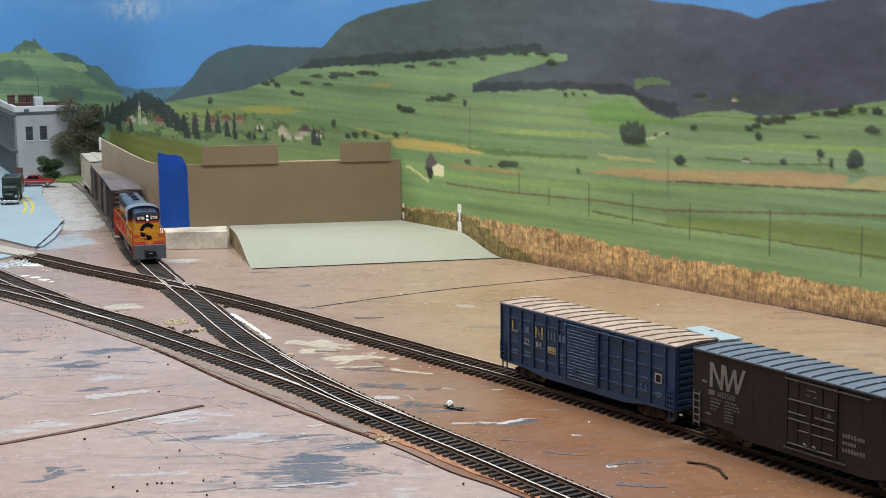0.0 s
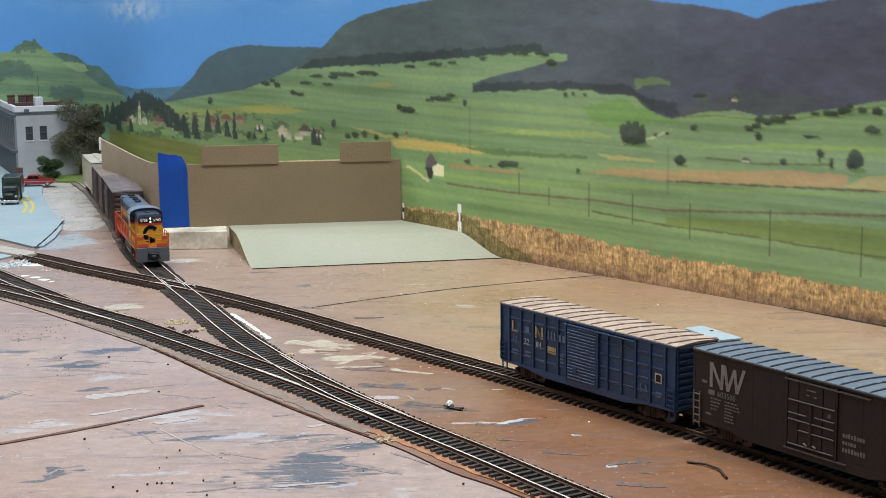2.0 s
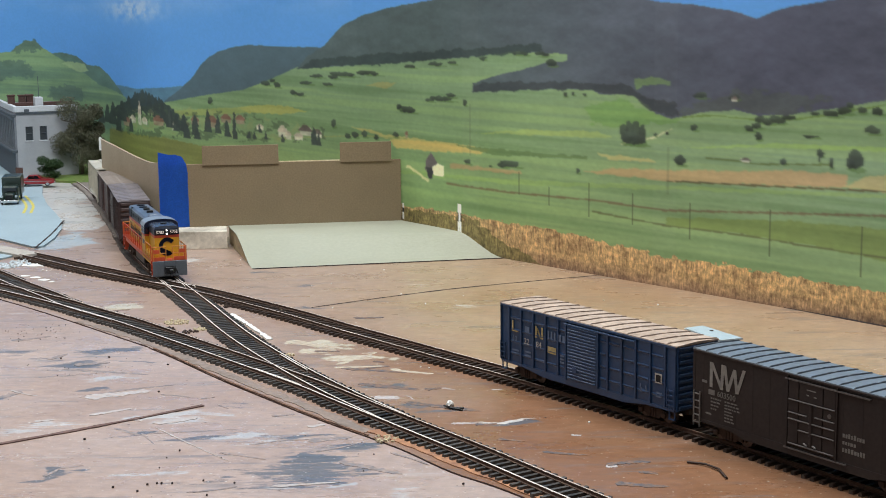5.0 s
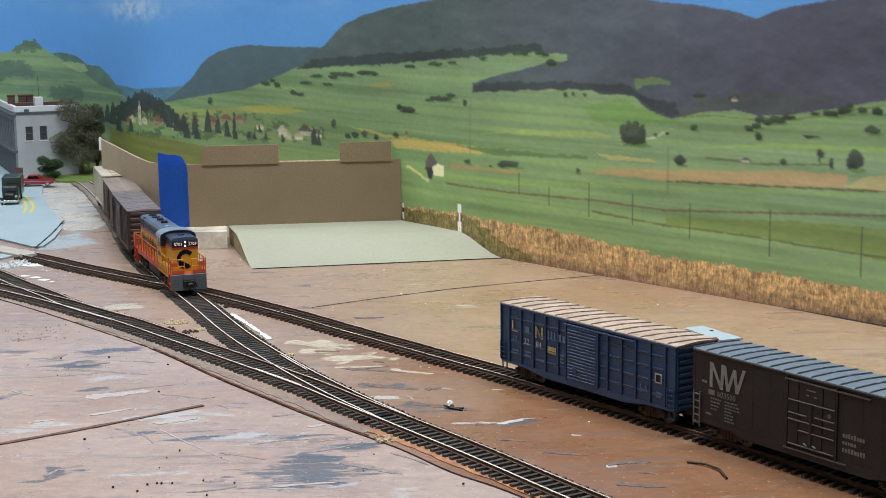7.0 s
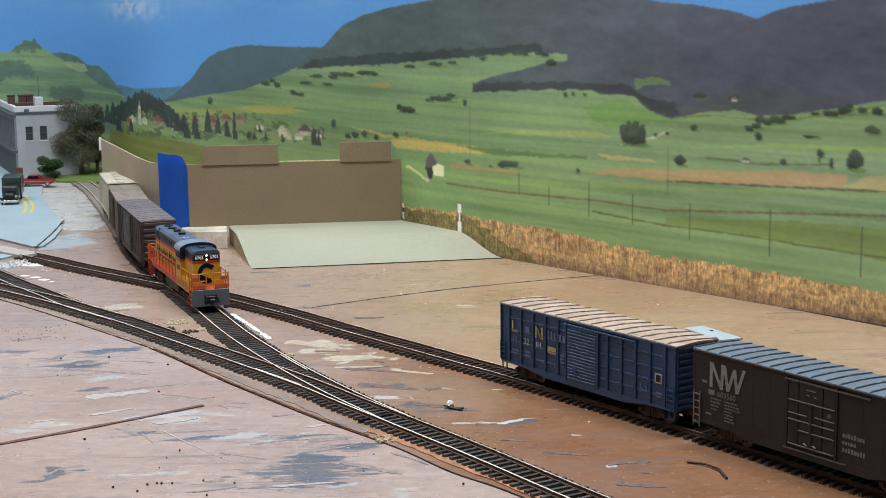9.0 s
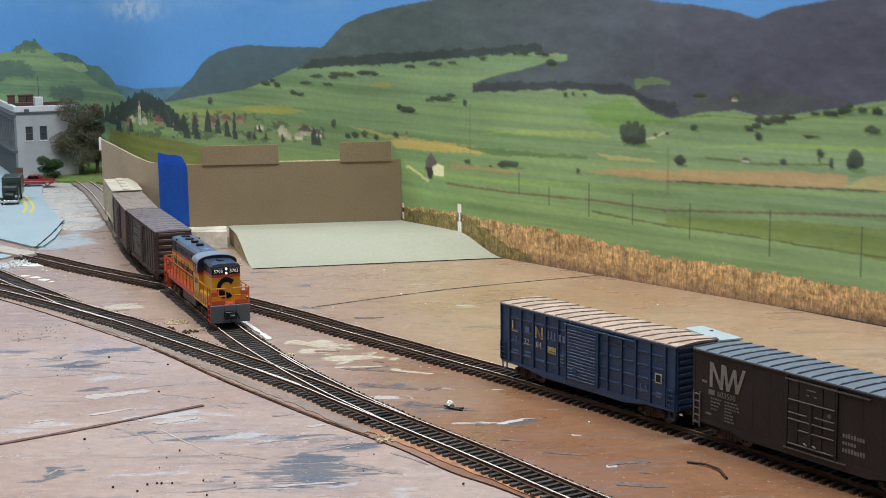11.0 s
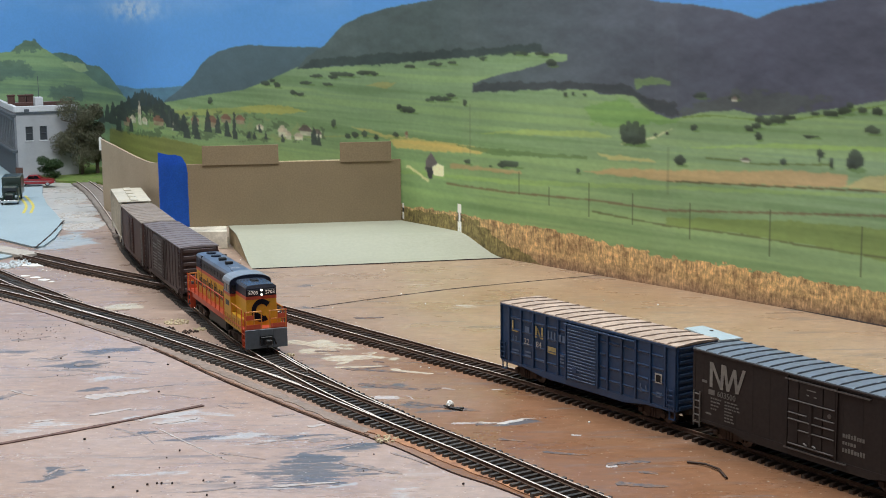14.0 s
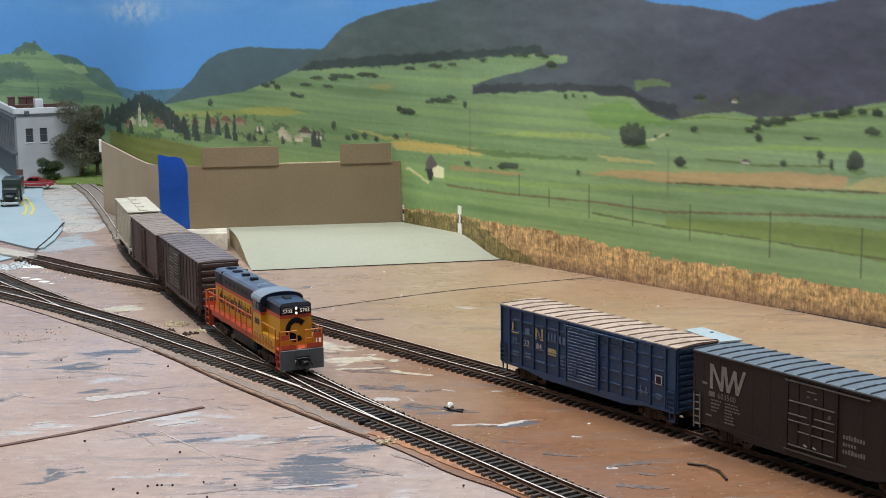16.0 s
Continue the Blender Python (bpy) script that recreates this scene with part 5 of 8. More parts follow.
    for x, y in ((-0.001, 0.07), (0.014, 0.06), (0.026, 0.065)):
        part("chimney", boxes((x, x + 0.010, y, y + 0.010, h - 0.003, h + 0.020), (x - 0.001, x + 0.011, y - 0.001, y + 0.011, h + 0.020, h + 0.0225), bevel=0.0004), M_brick, thing, "red-brown brick chimney")


def foliage(n, centre, radii, size, seed, flat=0.6):
    """A crown of many small leaf clumps, uneven and open."""
    rng = random.Random(seed)
    bm = bmesh.new()
    lobes = [(Vector((rng.uniform(-0.6, 0.6) * radii[0], rng.uniform(-0.6, 0.6) * radii[1], rng.uniform(-0.65, 0.75) * radii[2])), rng.uniform(0.28, 0.5)) for _ in range(13)]
    for _ in range(n):
        c, r = rng.choice(lobes)
        v = Vector((rng.gauss(0, 1), rng.gauss(0, 1), rng.gauss(0, 1))).normalized() * (rng.random() ** 0.4)
        p = Vector(centre) + c + Vector((v.x * radii[0], v.y * radii[1], v.z * radii[2] * 0.8)) * r
        e = Euler((rng.uniform(0, 6), rng.uniform(0, 6), rng.uniform(0, 6))).to_matrix()
        k = size * rng.uniform(0.5, 1.4)
        q = [bm.verts.new(p + e @ Vector(w)) for w in ((-k, 0, 0), (0, -k * flat, k * 0.15), (k, 0, 0), (0, k * flat, k * 0.2))]
        bm.faces.new(q)
    return bm


def tree(x, y, h, r, seed):
    thing = tagged(empty("tree", pose(x, y, 0.0012)), "dark olive model tree with an open ragged crown", "tree")
    bm = bmesh.new()
    rng = random.Random(seed)
    tip = Vector((0, 0, h * 0.75))
    bmesh.ops.create_cone(bm, cap_ends=True, segments=7, radius1=0.0032, radius2=0.001, depth=h * 0.75, matrix=Matrix.Translation(tip / 2))
    for i in range(12):
        z = h * rng.uniform(0.2, 0.7)
        a = rng.uniform(0, 6.28)
        ln = r * rng.uniform(0.5, 0.95)
        rod(bm, (0, 0, z), (math.cos(a) * ln, math.sin(a) * ln, z + ln * rng.uniform(0.2, 0.8)), 0.0007, 5)
    part("trunk", bm, M_bark, thing)
    part("crown", foliage(19000, (0, 0, h * 0.56), (r * 1.05, r, h * 0.45), 0.00125, seed), M_leaf, thing)


def bush(x, y, h, r, seed):
    thing = tagged(empty("bush", pose(x, y, 0.0012)), "small green foam bush by the building", "bush")
    bm = bmesh.new()
    for i in range(5):
        a = i * 1.26
        rod(bm, (0, 0, 0), (math.cos(a) * r * 0.4, math.sin(a) * r * 0.4, h * 0.6), 0.0006, 5)
    part("stems", bm, M_bark, thing)
    part("crown", foliage(4000, (0, 0, h * 0.50), (r, r * 0.8, h * 0.52), 0.0012, seed), M_bush, thing)


def wheel_pair(parent, x, half, r, names=True):
    for y in (-half, half):
        bm = bmesh.new()
        rod(bm, (x, y - 0.0011, r), (x, y + 0.0011, r), r, 16)
        w = part("wheel", bm, M_rubber, parent)
        bm = bmesh.new()
        rod(bm, (x, y - 0.0014, r), (x, y + 0.0014, r), r * 0.55, 12)
        part("hubcap", bm, M_chrome, w)


def sedan(m):
    """A 1950s two-door in 1:87."""
    thing = tagged(empty("toy_car", m), "glossy red vintage toy car parked on the road", "car")
    bm = bmesh.new()
    lower = [(-0.027, 0.0045), (-0.0268, 0.0090), (-0.020, 0.0105), (-0.012, 0.0108), (0.010, 0.0108), (0.022, 0.0098), (0.0268, 0.0080), (0.027, 0.0045), (0.020, 0.0030), (-0.020, 0.0030)]
    a = [bm.verts.new((x, -0.0098, z)) for x, z in lower]
    b = [bm.verts.new((x, 0.0098, z)) for x, z in lower]
    k = len(lower)
    bm.faces.new(a)
    bm.faces.new(b[::-1])
    for i in range(k):
        bm.faces.new((a[i], a[(i + 1) % k], b[(i + 1) % k], b[i]))
    bmesh.ops.bevel(bm, geom=bm.edges[:], offset=0.0010, segments=2, affect="EDGES")
    part("body", bm, M_car_red, thing, smooth=False)
    bm = bmesh.new()
    cab = [(-0.0135, 0.0104), (-0.0095, 0.0158), (0.0035, 0.0160), (0.0100, 0.0104)]
    a = [bm.verts.new((x, -0.0085 + (z - 0.0104) * 0.25, z)) for x, z in cab]
    b = [bm.verts.new((x, 0.0085 - (z - 0.0104) * 0.25, z)) for x, z in cab]
    bm.faces.new(a)
    bm.faces.new(b[::-1])
    for i in range(4):
        bm.faces.new((a[i], a[(i + 1) % 4], b[(i + 1) % 4], b[i]))
    bmesh.ops.bevel(bm, geom=bm.edges[:], offset=0.0009, segments=2, affect="EDGES")
    part("roof", bm, M_car_red, thing)
    for y in (-1, 1):
        for x0, x1 in ((-0.0098, -0.0032), (-0.0022, 0.0062)):
            bm = bmesh.new()
            q = [bm.verts.new((x, y * (0.0087 - (z - 0.0104) * 0.25), z)) for x, z in ((x0 - 0.001, 0.0110), (x1, 0.0110), (x1 - 0.003 * (x1 > 0), 0.0150), (x0 + 0.0005, 0.0150))]
            bm.faces.new(q)
            bmesh.ops.solidify(bm, geom=bm.faces[:], thickness=0.0002)
            part("side_window", bm, M_glass, thing)
    part("bumper", boxes((0.0268, 0.0280, -0.009, 0.009, 0.0042, 0.0058), bevel=0.0004), M_chrome, thing, "chrome bumper")
    part("bumper", boxes((-0.0280, -0.0268, -0.009, 0.009, 0.0042, 0.0058), bevel=0.0004), M_chrome, thing, "chrome bumper")
    part("side_trim", boxes((-0.024, 0.024, -0.0102, -0.0097, 0.0072, 0.0077)), M_chrome, thing, "chrome side strip")
    for x in (-0.0165, 0.0170):
        wheel_pair(thing, x, 0.0085, 0.0036)
    return thing


def delivery_truck(m):
    """A dark vintage truck in 1:87, its nose to +x."""
    thing = tagged(empty("toy_truck", m), "dark green vintage toy truck with a pale bumper on the road", "truck")
    part("cab", boxes((-0.018, 0.004, -0.0105, 0.0105, 0.006, 0.0225), bevel=0.0022), M_truck_green, thing)
    part("hood", boxes((0.003, 0.020, -0.0065, 0.0065, 0.006, 0.0148), bevel=0.0018), M_truck_green, thing)
    for y in (-1, 1):
        part("fender", boxes((0.006, 0.0205, min(y * 0.0066, y * 0.0118), max(y * 0.0066, y * 0.0118), 0.0055, 0.0108), bevel=0.0016), M_truck_green, thing)
        bm = bmesh.new()
        rod(bm, (0.0195, y * 0.0090, 0.0112), (0.0212, y * 0.0090, 0.0112), 0.0016, 12)
        part("headlight", bm, M_chrome, thing, "chrome headlight")
    part("windscreen", boxes((0.0038, 0.0044, -0.0085, 0.0085, 0.0152, 0.0205), bevel=0.0002), M_glass, thing)
    part("grille", boxes((0.0200, 0.0208, -0.0045, 0.0045, 0.0070, 0.0125), bevel=0.0002), M_black, thing)
    part("bumper", boxes((0.0212, 0.0228, -0.0118, 0.0118, 0.0030, 0.0062), bevel=0.0006), M_chrome, thing, "pale chrome bumper")
    part("cargo_body", boxes((-0.060, -0.0190, -0.0125, 0.0125, 0.007, 0.0325), bevel=0.0012), M_truck_green, thing)
    part("chassis", boxes((-0.058, 0.020, -0.006, 0.006, 0.004, 0.0062)), M_black, thing)
    for x in (-0.042, 0.0125):
        wheel_pair(thing, x, 0.0098, 0.0050)
    return thing


def town():
    building()
    tree(-0.553, 2.335, 0.116, 0.040, 5)
    tree(-0.532, 2.345, 0.085, 0.028, 8)
    bush(-0.592, 2.290, 0.034, 0.026, 3)
    sedan(pose(-0.588, 2.195, 0.0023, 0, 0, 8))
    delivery_truck(pose(-0.572, 2.006, 0.0023, 0, 0, -80))
    post = tagged(empty("street_post", pose(-0.622, 2.235, 0.0023)), "small brown street post with a reddish sign", "street post")
    bm = bmesh.new()
    rod(bm, (0, 0, 0), (0, 0, 0.022), 0.0013, 8)
    part("post", bm, M_bark, post)
    part("sign", boxes((-0.0055, 0.0055, -0.0016, -0.0008, 0.014, 0.0225), bevel=0.0003), M_brick, post)


# ---- clutter on the table ----
def smear(x, y, a, b, turn, seed, mat, label, z=0.0002, n=26):
    """A ragged dab of dried paint."""
    rng = random.Random(seed)
    out = []
    for i in range(n):
        w = i / n * 6.2832
        k = 1 + rng.uniform(-0.30, 0.22) + 0.12 * math.sin(w * 5 + seed)
        u, v = math.cos(w) * a * k, math.sin(w) * b * (1 + rng.uniform(-0.45, 0.3))
        c, s = math.cos(radians(turn)), math.sin(radians(turn))
        out.append((x + u * c - v * s, y + u * s + v * c))
    return tagged(part("paint_smear", slab(bmesh.new(), out, z - 0.0001, z + 0.0002), mat), label, "paint smear", group="dried paint marks")


def crumbs(name, spots, size, mat, label, seed, z=0.0):
    """Loose crumbs as one heap."""
    rng = random.Random(seed)
    bm = bmesh.new()
    for x, y, r, n in spots:
        for _ in range(n):
            a, q = rng.uniform(0, 6.28), r * math.sqrt(rng.random())
            k = size * rng.uniform(0.4, 1.3)
            m = Matrix.Translation((x + math.cos(a) * q, y + math.sin(a) * q, z + k * 0.3)) @ Euler((rng.uniform(0, 6), rng.uniform(0, 6), rng.uniform(0, 6))).to_matrix().to_4x4()
            bmesh.ops.create_icosphere(bm, subdivisions=1, radius=k, matrix=m)
    for v in bm.verts:
        v.co += Vector((rng.uniform(-1, 1), rng.uniform(-1, 1), rng.uniform(-0.5, 0.5))) * size * 0.25
    return tagged(part(name, bm, mat), label, "crumbs", kind="stuff")


# brush strokes on the boards: both ends and the width
DARK_STROKES = [(-0.2936, 1.0624, -0.2514, 1.0722, 0.0035), (-0.2795, 1.0871, -0.2129, 1.0671, 0.0061), (-0.2480, 1.0056, -0.1874, 1.0367, 0.0046), (-0.2079, 0.9281, -0.1829, 0.9084, 0.0033), (-0.1888, 0.9173, -0.1755, 0.8912, 0.0014), (-0.1843, 0.9158, -0.1299, 0.9238, 0.0019), (-0.2277, 0.8311, -0.2224, 0.8456, 0.0031), (-0.2230, 0.8457, -0.2101, 0.8517, 0.0022), (-0.1934, 1.0108, -0.1723, 1.0024, 0.0026), (-0.0832, 0.8948, -0.0563, 0.9035, 0.0083), (-0.1185, 0.8890, -0.0819, 0.8996, 0.0024), (-0.0764, 0.8735, -0.0544, 0.8878, 0.0031), (-0.3435, 1.1836, -0.3158, 1.1987, 0.0063), (-0.2977, 1.1180, -0.2871, 1.1360, 0.0067)]
THIN_STROKES = [(-0.2740, 1.0990, -0.2485, 1.1067, 0.0092), (-0.3019, 1.0064, -0.2917, 1.0225, 0.0082), (-0.1643, 0.9976, -0.1554, 1.0017, 0.0029), (-0.1508, 0.9826, -0.1419, 0.9723, 0.0016), (-0.1333, 0.8733, -0.1049, 0.8588, 0.0028), (-0.0617, 0.8539, -0.0243, 0.8281, 0.0068), (-0.1119, 0.9532, -0.0969, 0.9567, 0.0041), (-0.1414, 0.8001, -0.1148, 0.8090, 0.0029), (-0.0327, 0.8696, -0.0091, 0.8444, 0.0022)]
PALE_STROKES = [(-0.2438, 1.0039, -0.2020, 1.0218, 0.0137), (-0.2306, 0.9593, -0.2059, 0.9749, 0.0054), (-0.2028, 0.9488, -0.1933, 0.9444, 0.0044), (-0.1817, 0.9284, -0.1260, 0.8563, 0.0012), (-0.0961, 0.8083, -0.0585, 0.8150, 0.0040), (-0.2630, 0.9459, -0.2512, 0.9494, 0.0042), (-0.1858, 0.9389, -0.1589, 0.9511, 0.0079), (-0.2997, 1.0260, -0.2775, 1.0098, 0.0020), (-0.0859, 0.9259, -0.0757, 0.9319, 0.0058)]
CREAM_STROKES = [(-0.1231, 1.1688, -0.0934, 1.1516, 0.0146), (-0.1110, 1.1333, -0.0817, 1.1338, 0.0170), (-0.1022, 1.1520, -0.0779, 1.1412, 0.0085), (-0.0872, 1.1028, -0.0523, 1.1102, 0.0125), (-0.0787, 1.0883, -0.0505, 1.1267, 0.0046), (-0.0798, 1.0797, -0.0429, 1.0832, 0.0052), (-0.0394, 1.0744, -0.0074, 1.0579, 0.0059), (-0.0623, 1.1235, -0.0505, 1.1267, 0.0036)]
GREY_STROKES = [(-0.0989, 1.1327, -0.0790, 1.1318, 0.0056), (-0.0747, 1.0778, -0.0268, 1.0621, 0.0063), (-0.0676, 1.0689, -0.0396, 1.0813, 0.0032), (-0.0599, 1.0312, -0.0173, 1.0138, 0.0085), (-0.0134, 1.0137, -0.0018, 1.0178, 0.0058), (-0.0266, 0.9817, 0.0230, 0.9572, 0.0075), (-0.0760, 1.2541, -0.0500, 1.2550, 0.0069), (0.0186, 0.9256, 0.0329, 0.9276, 0.0038), (-0.0526, 1.0977, -0.0441, 1.0937, 0.0032), (0.0316, 0.8929, 0.0484, 0.8875, 0.0034), (0.0916, 0.8397, 0.1181, 0.8441, 0.0060), (0.0930, 0.8057, 0.1220, 0.7989, 0.0070), (0.1087, 0.8265, 0.1191, 0.8220, 0.0040), (0.0572, 0.8663, 0.0831, 0.8586, 0.0040)]
WHITE_STROKES = [(-0.0018, 1.0178, 0.0074, 1.0128, 0.0027), (-0.0474, 0.9956, -0.0309, 0.9906, 0.0097), (-0.0262, 0.9992, -0.0207, 0.9872, 0.0012), (0.0038, 0.9288, 0.0205, 0.9294, 0.0039), (0.0321, 1.0117, 0.0398, 1.0114, 0.0030), (0.0913, 0.8365, 0.0983, 0.8363, 0.0050), (0.0768, 0.9008, 0.0835, 0.8993, 0.0030)]


def stroke_mark(x0, y0, x1, y1, w, seed, mat, label, z):
    """A thin, tapered and frayed brush stroke."""
    rng = random.Random(seed)
    a, b = Vector((x0, y0)), Vector((x1, y1))
    d = b - a
    nrm = Vector((-d.y, d.x)).normalized()
    bow = rng.uniform(-0.06, 0.06) * d.length
    n = 18
    up, down = [], []
    for i in range(n + 1):
        u = i / n
        c = a + d * u + nrm * bow * math.sin(math.pi * u)
        k = w * 0.5 * min(1.0, 0.15 + 2.6 * math.sin(math.pi * u) ** 0.8) * (1.15 - 0.5 * u)
        up.append(c + nrm * k * rng.uniform(0.55, 1.2))
        down.append(c - nrm * k * rng.uniform(0.55, 1.2))
    return tagged(part("paint_stroke", slab(bmesh.new(), [tuple(v) for v in up + down[::-1]], -0.0008, z), mat), label, "paint stroke", group="dried paint marks")


def clutter():
    cream = "streaky dab of dried cream paint on the table"
    for x, y, a, b, turn, seed in ((-0.286, 1.300, 0.016, 0.003, -3, 4), (-0.283, 1.283, 0.010, 0.002, -3, 6)):
        smear(x, y, a, b, turn, seed, M_cream, cream)
    for rows, mat, label, z in ((DARK_STROKES, M_slate_paint, "thin slate-blue brush stroke on the pink board", -0.00054), (THIN_STROKES, M_slate_paint, "thin slate-blue brush stroke on the pink board", -0.00043),
                                (PALE_STROKES, M_pale_paint, "thin pale blue-white brush stroke on the pink board", -0.00036), (CREAM_STROKES, M_cream, cream, 0.00003),
                                (GREY_STROKES, M_grey_paint, "thin slate-grey brush stroke on the brown table", 0.00015), (WHITE_STROKES, M_pale_paint, "small whitish paint dab on the brown table", 0.00010)):
        for i, row in enumerate(rows):
            stroke_mark(*row, 60 + i, mat, label, z + 0.000008 * i)
    crumbs("sawdust", [(-0.222, 1.243, 0.010, 90), (-0.198, 1.216, 0.006, 40), (-0.181, 1.140, 0.005, 40), (-0.036, 0.896, 0.008, 40), (-0.165, 1.118, 0.006, 50), (-0.140, 1.283, 0.006, 40), (-0.118, 1.118, 0.005, 30)], 0.0011, M_sawdust, "pale sawdust and glue crumbs along the ties", 7)
    crumbs("plaster_crumbs", [(-0.408, 1.553, 0.012, 50), (-0.398, 1.50, 0.008, 8), (-0.375, 1.475, 0.012, 8), (0.02, 1.22, 0.15, 8), (-0.05, 1.40, 0.12, 10), (-0.24, 1.55, 0.06, 10), (0.05, 0.95, 0.12, 8), (0.2, 1.25, 0.1, 5)], 0.0007, M_white, "white plaster crumbs scattered on the table", 8)
    crumbs("ballast_clump", [(-0.184, 1.308, 0.008, 60), (-0.172, 1.300, 0.006, 40), (-0.224, 1.217, 0.005, 30), (-0.205, 1.205, 0.006, 20), (-0.330, 1.478, 0.006, 20)], 0.0012, M_truckiron, "dark glued ballast clumps beside the crossing", 17)
    crumbs("dirt_crumbs", [(-0.26, 1.10, 0.05, 16), (-0.33, 1.21, 0.035, 45), (-0.1, 0.88, 0.08, 8), (-0.30, 0.98, 0.1, 8)], 0.00042, M_gap, "dark dirt crumbs on the pink board", 9, -0.0005)
    # spilled plaster at the end of the road
    for i, (x, y, a, b) in enumerate(((-0.418, 1.532, 0.014, 0.009), (-0.409, 1.469, 0.005, 0.004), (-0.396, 1.460, 0.006, 0.005), (-0.385, 1.447, 0.006, 0.005), (-0.375, 1.437, 0.003, 0.003))):
        smear(x, y, a, b, -30, 40 + i, M_white, "white plaster drip on the table")
    crumbs("plaster_heap", [(-0.4361, 1.5384, 0.016, 70), (-0.4299, 1.5584, 0.010, 40), (-0.4410, 1.5188, 0.008, 30)], 0.0016, M_lump, "broken bluish-white plaster lumps at the end of the siding", 23)
    # white plastic strip beside the turnout
    tagged(part("plastic_strip", ribbon([(-0.181, 1.272), (-0.160, 1.226), (-0.137, 1.172)], 0.0034, 0.0, 0.0014, 10, 0.5), M_white), "narrow white plastic strip lying along the track", "plastic strip")
    # little white and black scrap
    scrap = tagged(empty("wire_scrap", pose(0.0035, 0.9620, 0)), "tiny white plug with black wire ends on the table", "scrap")
    bm = bmesh.new()
    bmesh.ops.create_icosphere(bm, subdivisions=2, radius=0.0026, matrix=Matrix.Translation((0.0, 0.003, 0.0026)))
    for v in bm.verts:
        v.co += Vector((random.uniform(-1, 1), random.uniform(-1, 1), random.uniform(-0.4, 1))) * 0.0005
    part("plug", bm, M_white, scrap)
    bm = bmesh.new()
    rod(bm, (-0.004, 0.004, 0.0018), (0.0, 0.0, 0.0012), 0.0007, 6)
    rod(bm, (0.0, 0.0, 0.0012), (0.008, -0.004, 0.0007), 0.0007, 6)
    rod(bm, (0.002, 0.0, 0.0011), (0.009, 0.001, 0.0007), 0.0006, 6)
    part("wire", bm, M_black, scrap)
    bm = bmesh.new()
    pts = [Vector((0.1384, 0.8412, 0.0007)), Vector((0.1477, 0.8356, 0.0012)), Vector((0.1537, 0.8259, 0.0013)), Vector((0.1553, 0.8105, 0.0009))]
    for a, b in zip(pts, pts[1:]):
        rod(bm, a, b, 0.0007, 6)
    tagged(part("wire_offcut", bm, M_truckiron), "bent dark brown wire offcut on the table", "wire")
    bm = bmesh.new()
    slab(bm, [(0.193, 1.196), (0.209, 1.204), (0.232, 1.157), (0.212, 1.150)], 0.0, 0.0012)
    card = tagged(part("blue_card", bm, M_lightblue), "pale blue card scrap behind the parked cars", "card")
    bm = bmesh.new()
    rod(bm, (0.2125, 1.184, 0.0011), (0.2125, 1.184, 0.0015), 0.0016, 10)
    part("hole", bm, M_gap, card, "dark punched hole")
    dots = [(-0.1835, 0.8094), (-0.1686, 0.8020), (-0.1653, 0.8137), (-0.1603, 0.8155), (-0.1578, 0.8154), (-0.1518, 0.8152), (-0.1352, 0.8197), (-0.1294, 0.7940), (-0.1171, 0.8140), (0.0098, 0.8066), (-0.2525, 1.1214), (-0.2037, 1.0958), (-0.1960, 1.0169), (-0.2208, 0.9037), (-0.1582, 0.8777), (-0.2882, 1.1194)]
    for x, y in dots:
        bm = bmesh.new()
        bmesh.ops.create_icosphere(bm, subdivisions=1, radius=0.0008, matrix=Matrix.Translation((0, 0, 0.0005)))
        ob = tagged(part("pebble", bm, M_gap), "small dark pebble on the table", "pebble", group="dark pebbles")
        ob.matrix_world = pose(x, y, -0.0006 if x < 0.0 else 0.0, 0, 0, 40 + 900 * x) @ Matrix.Diagonal((1.3, 0.8, 1, 1))


# ---- rolling stock; origin on the rail heads, nose to +x ----
WHEELS = []
BOGIES = []


